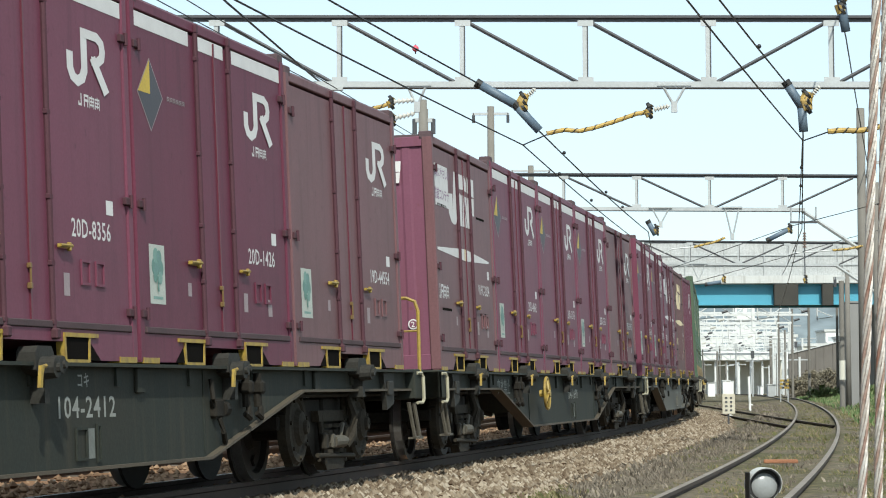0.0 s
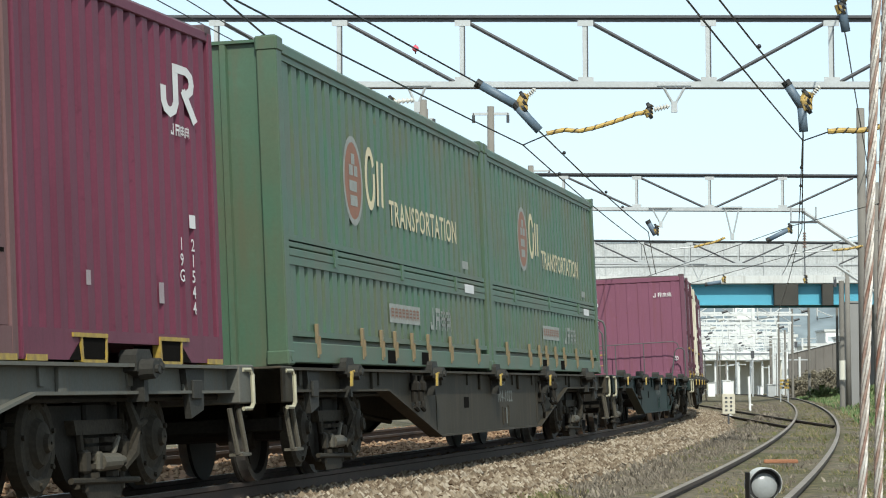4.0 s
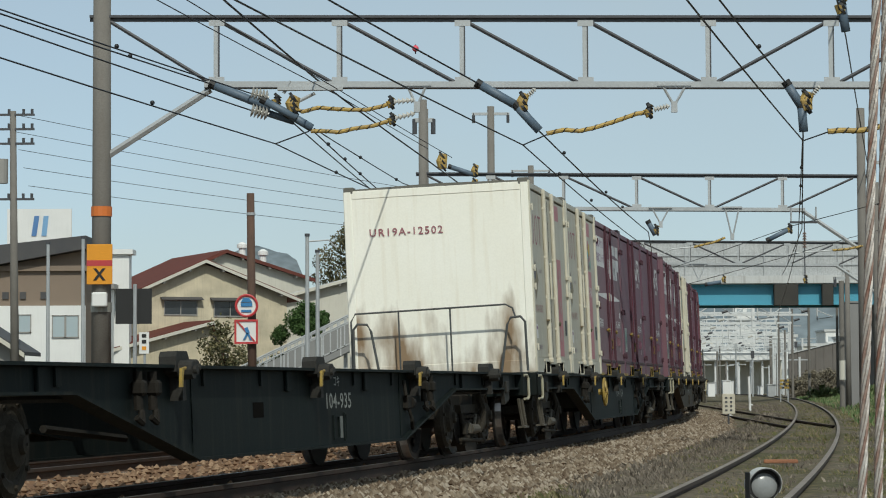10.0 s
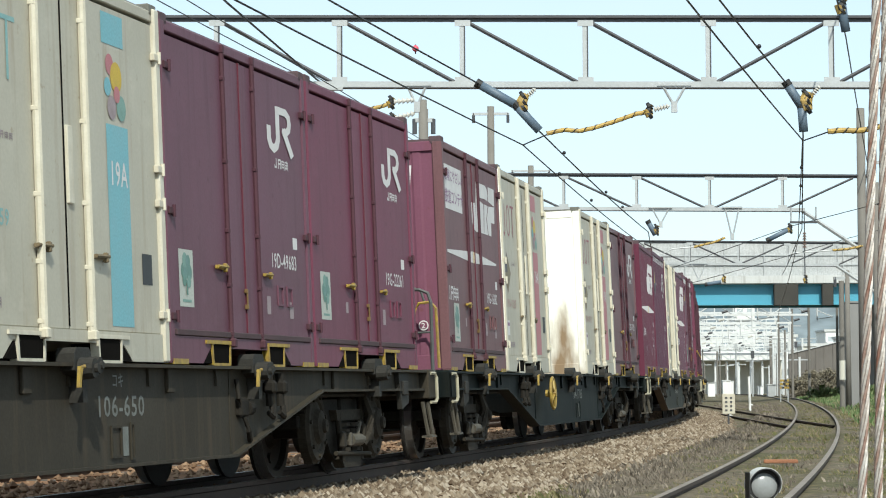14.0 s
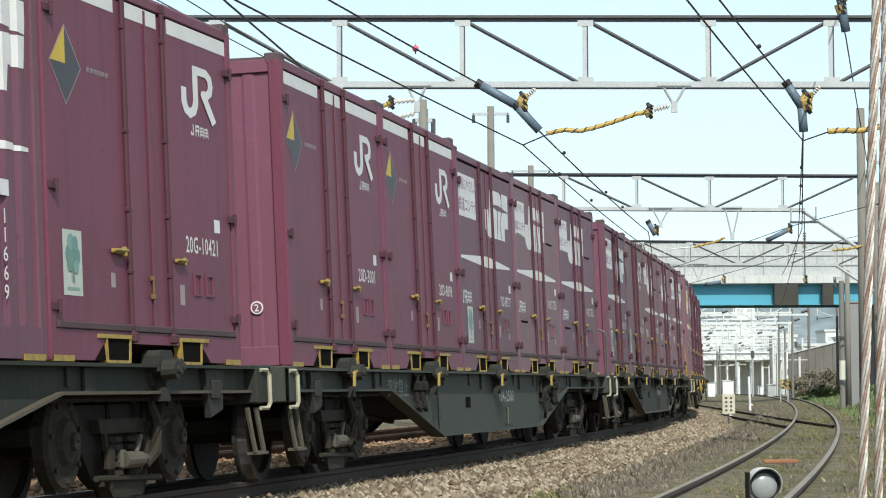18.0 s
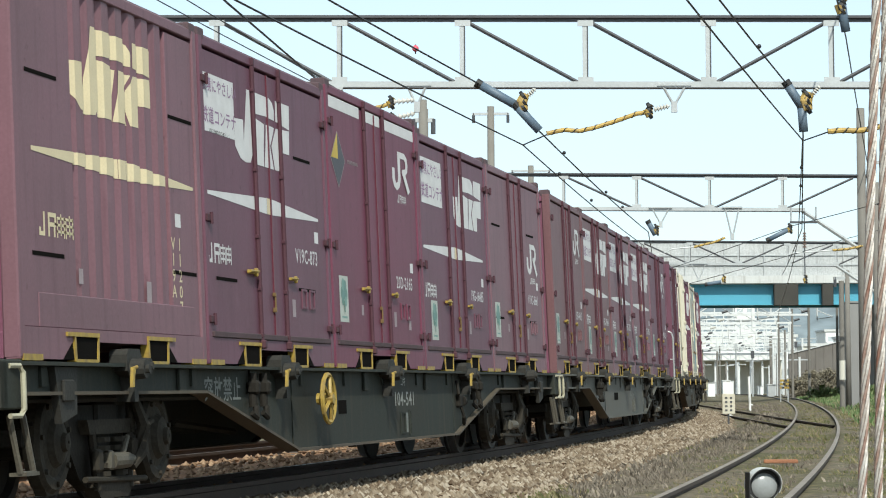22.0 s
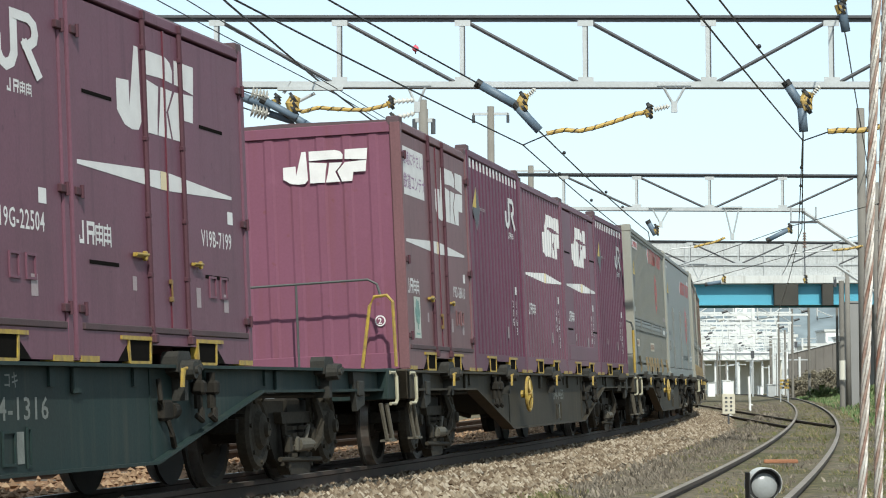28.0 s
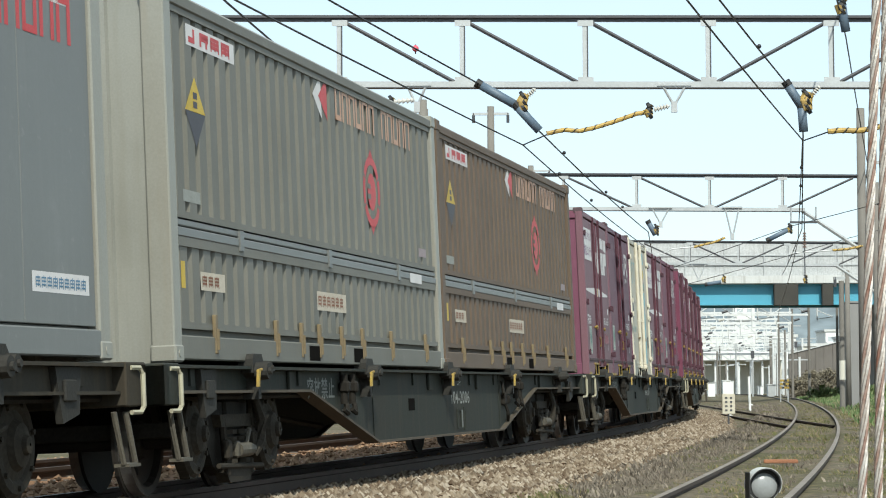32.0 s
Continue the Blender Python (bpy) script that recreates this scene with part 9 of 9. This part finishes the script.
for i in range(11):
    x, y = rnd_far.uniform(26, 44), rnd_far.uniform(210, 360)
    x = x * y / 230
    p = thing("signal_mast", "slim pale signal mast in the distance", "signal mast", "signal masts")
    zt = rnd_far.uniform(3.5, 6.5)
    one("shaft", GALV, p, lambda bm: rod(bm, (x, y, GROUND_Z), (x, y, zt), 0.08, 8))
    one("head", BEAM_DARK if i % 4 else GALV, p, lambda bm: box(bm, x - 0.16, x + 0.16, y - 0.15, y - 0.1, zt - 0.7, zt, 0.03))
for i in range(34):
    y = rnd_far.uniform(190, 340)
    x = rnd_far.uniform(0.106, 0.150) * y
    p = thing("grey_post", "slim pale line post in the far yard", "post", "slim posts")
    zt = rnd_far.uniform(3.0, 6.5)
    one("shaft", YARD_WHITE if i % 3 else CONCRETE, p, lambda bm: rod(bm, (x, y, GROUND_Z), (x, y, zt), 0.09, 8))
    one("bracket", GALV, p, lambda bm: box(bm, x - 0.9, x + 0.9, y - 0.04, y + 0.04, zt - 0.3, zt - 0.2))
bar = thing("barrier", "yellow and black striped track barrier", "barrier")
for xx in (20.65, 21.1):
    one("post", GALV, bar, lambda bm: box(bm, xx - 0.03, xx + 0.03, 149.2, 149.25, GROUND_Z, 1.25))
for i in range(3):
    one("rail", YELLOW, bar, lambda bm: box(bm, 20.6, 21.15, 149.1, 149.15, 0.6 + i * 0.22, 0.73 + i * 0.22))
    one("stripe", BLACK, bar, lambda bm: box(bm, 20.7 + 0.08 * i, 20.85 + 0.08 * i, 149.05, 149.096, 0.6 + i * 0.22, 0.73 + i * 0.22))


# ---- plants ----
LEAF = {}
def leaf_mat(key, stops):
    if key not in LEAF:
        LEAF[key] = island_material("foliage_" + key, stops, 0.7)
    return LEAF[key]


def leaf_tree(name, label, x, y, z0, top, radius, key, stops, seed, n=2600, leaf=0.28, trunk=0.2, conic=False):
    rnd = random.Random(seed)
    t = thing(name, label, "tree" if name != "bush" else "bush", "")
    def tr(bm):
        rod(bm, (x, y, GROUND_Z), (x + 0.1, y, z0 + (top - z0) * 0.5), trunk, 8, trunk * 0.5)
        for i in range(6):
            a = i * 1.05
            h = z0 + (top - z0) * (0.1 + 0.1 * i)
            rod(bm, (x, y, h), (x + radius * 0.6 * math.cos(a), y + radius * 0.6 * math.sin(a), h + (top - z0) * 0.25), trunk * 0.4, 6, 0.03)
    one("trunk", SLEEPER, t, tr)
    verts, faces = [], []
    clumps = []
    for _ in range(60 if n > 5000 else 26):
        u = rnd.random()
        h = z0 + (top - z0) * (0.08 + 0.86 * u)
        w = radius * ((1 - u) ** 0.8 if conic else math.sqrt(max(0.05, 1 - (2 * u - 0.85) ** 2)))
        a = rnd.uniform(0, 6.283)
        rr = w * rnd.uniform(0.3, 0.95)
        clumps.append((x + rr * math.cos(a), y + rr * math.sin(a), h, min(radius * rnd.uniform(0.22, 0.42) * (0.6 if conic else 1), (top - z0) * 0.5)))
    for _ in range(n):
        cx, cy, cz, cr = rnd.choice(clumps)
        d = Vector((rnd.gauss(0, 1), rnd.gauss(0, 1), rnd.gauss(0, 0.7))).normalized() * cr * rnd.uniform(0.55, 1.05)
        p = Vector((cx, cy, cz)) + d
        u = Vector((rnd.gauss(0, 1), rnd.gauss(0, 1), rnd.gauss(0, 1))).normalized() * leaf * rnd.uniform(0.5, 1.1)
        v = u.cross(Vector((rnd.gauss(0, 1), rnd.gauss(0, 1), rnd.gauss(0, 1)))).normalized() * leaf * rnd.uniform(0.3, 0.7)
        k = len(verts)
        verts.extend([p - u, p + v * 0.7, p + u, p - v])
        faces.append((k, k + 1, k + 2, k + 3))
    me = bpy.data.meshes.new("crown")
    me.from_pydata([tuple(q) for q in verts], [], faces)
    me.materials.append(leaf_mat(key, stops))
    attach("crown", me, t, None)
    return t


OLIVE = [(0.0, (0.045, 0.05, 0.022)), (0.4, (0.085, 0.085, 0.04)), (0.75, (0.13, 0.115, 0.055)), (1.0, (0.18, 0.145, 0.075))]
DARKG = [(0.0, (0.025, 0.04, 0.02)), (0.6, (0.055, 0.075, 0.035)), (1.0, (0.10, 0.115, 0.055))]
FRESH = [(0.0, (0.06, 0.085, 0.03)), (0.6, (0.11, 0.145, 0.05)), (1.0, (0.18, 0.19, 0.08))]
leaf_tree("tree", "olive-brown broadleaf tree behind the workshop", -6.0, 185, 6.0, 13.2, 4.2, "olive", OLIVE, 3, 15000, 0.17)
leaf_tree("tree", "dark broadleaf tree beside the stairs", -2.2, 180, 4.0, 11.6, 2.6, "dark", DARKG, 4, 8000, 0.16)
leaf_tree("tree", "tall dark conifer above the stairs", 1.4, 180, 6.0, 14.8, 2.9, "dark", DARKG, 5, 9000, 0.15, 0.2, True)
leaf_tree("tree", "dark conifer beside the tall one", -0.6, 186, 5.0, 12.8, 2.3, "dark", DARKG, 6, 7000, 0.15, 0.2, True)
leaf_tree("tree", "clipped round pine in the garden", -8.5, 153, 4.2, 5.95, 1.3, "pine", [(0.0, (0.035, 0.07, 0.02)), (1.0, (0.07, 0.125, 0.035))], 7, 12000, 0.12, 0.1)
leaf_tree("tree", "low clipped pine beside the round one", -10.3, 153, 3.6, 4.6, 0.8, "pine", [], 17, 3000, 0.08, 0.08)
leaf_tree("tree", "garden pine in front of the cream house", -13.4, 150, 1.4, 4.9, 2.3, "olive", OLIVE, 8, 2200, 0.15, 0.1)
leaf_tree("bush", "low garden shrub in front of the house", -10.6, 150, 0.2, 3.0, 1.7, "dark", DARKG, 9, 1500, 0.18, 0.06)
for i, (bx, by, br, bt) in enumerate(((25.5, 140, 2.6, 0.5), (29, 170, 4.0, 0.7))):
    leaf_tree("bush", "low green scrub on the bank", bx, by, -0.2, bt, br, "fresh", FRESH, 20 + i, 1500, 0.2, 0.06)

for bx, by, br, bt in ((28.4, 194, 1.2, 1.4), (29.4, 195, 1.4, 1.8), (30.6, 194, 1.5, 2.0), (31.8, 193, 1.4, 1.9)):
    leaf_tree("bush", "dry brown scrub below the retaining wall", bx, by, -0.2, bt, br, "dry", [(0.0, (0.14, 0.12, 0.085)), (1.0, (0.22, 0.195, 0.14))], int(bx * 10), 2600, 0.10, 0.05)


def hills():
    # distance haze is painted in as this pale blue-grey base
    m = material("far_hill_hazed", (0.16, 0.195, 0.215), 0.95, 0, (0.19, 0.22, 0.235), 0.01, 0.8, 0.25, 0.08, 0.0)
    def ridge(name, label, x0, x1, y, peaks, seed):
        rnd = random.Random(seed)
        bm = bmesh.new()
        n = 60
        rows = []
        for i in range(n + 1):
            x = x0 + (x1 - x0) * i / n
            h = sum(a * math.exp(-((x - c) / w) ** 2) for c, w, a in peaks) + rnd.uniform(0, 2.5)
            rows.append([bm.verts.new((x, y, GROUND_Z)), bm.verts.new((x, y + h * 1.2, h * 0.6)), bm.verts.new((x, y + h * 2.2, h)), bm.verts.new((x, y + h * 4, GROUND_Z))])
        for a, b in zip(rows, rows[1:]):
            for k in range(3):
                bm.faces.new((a[k], b[k], b[k + 1], a[k + 1]))
        tagged(new(name, mesh_of(name, bm, m, smooth=True)), label, "hill", "", "structure")
    ridge("backdrop", "wooded hills on the horizon, haze painted into their blue-grey colour", -700, -40, 2200, [(-192, 62, 128), (-146, 24, 44), (-330, 110, 80), (-470, 120, 70)], 2)
    ridge("backdrop", "wooded hill beyond the yard, painted pale blue-grey for haze", 30, 520, 1500, [(95, 50, 40), (170, 50, 42), (245, 60, 44), (330, 70, 54), (430, 70, 48)], 3)


hills()
build_sleepers()


motions()
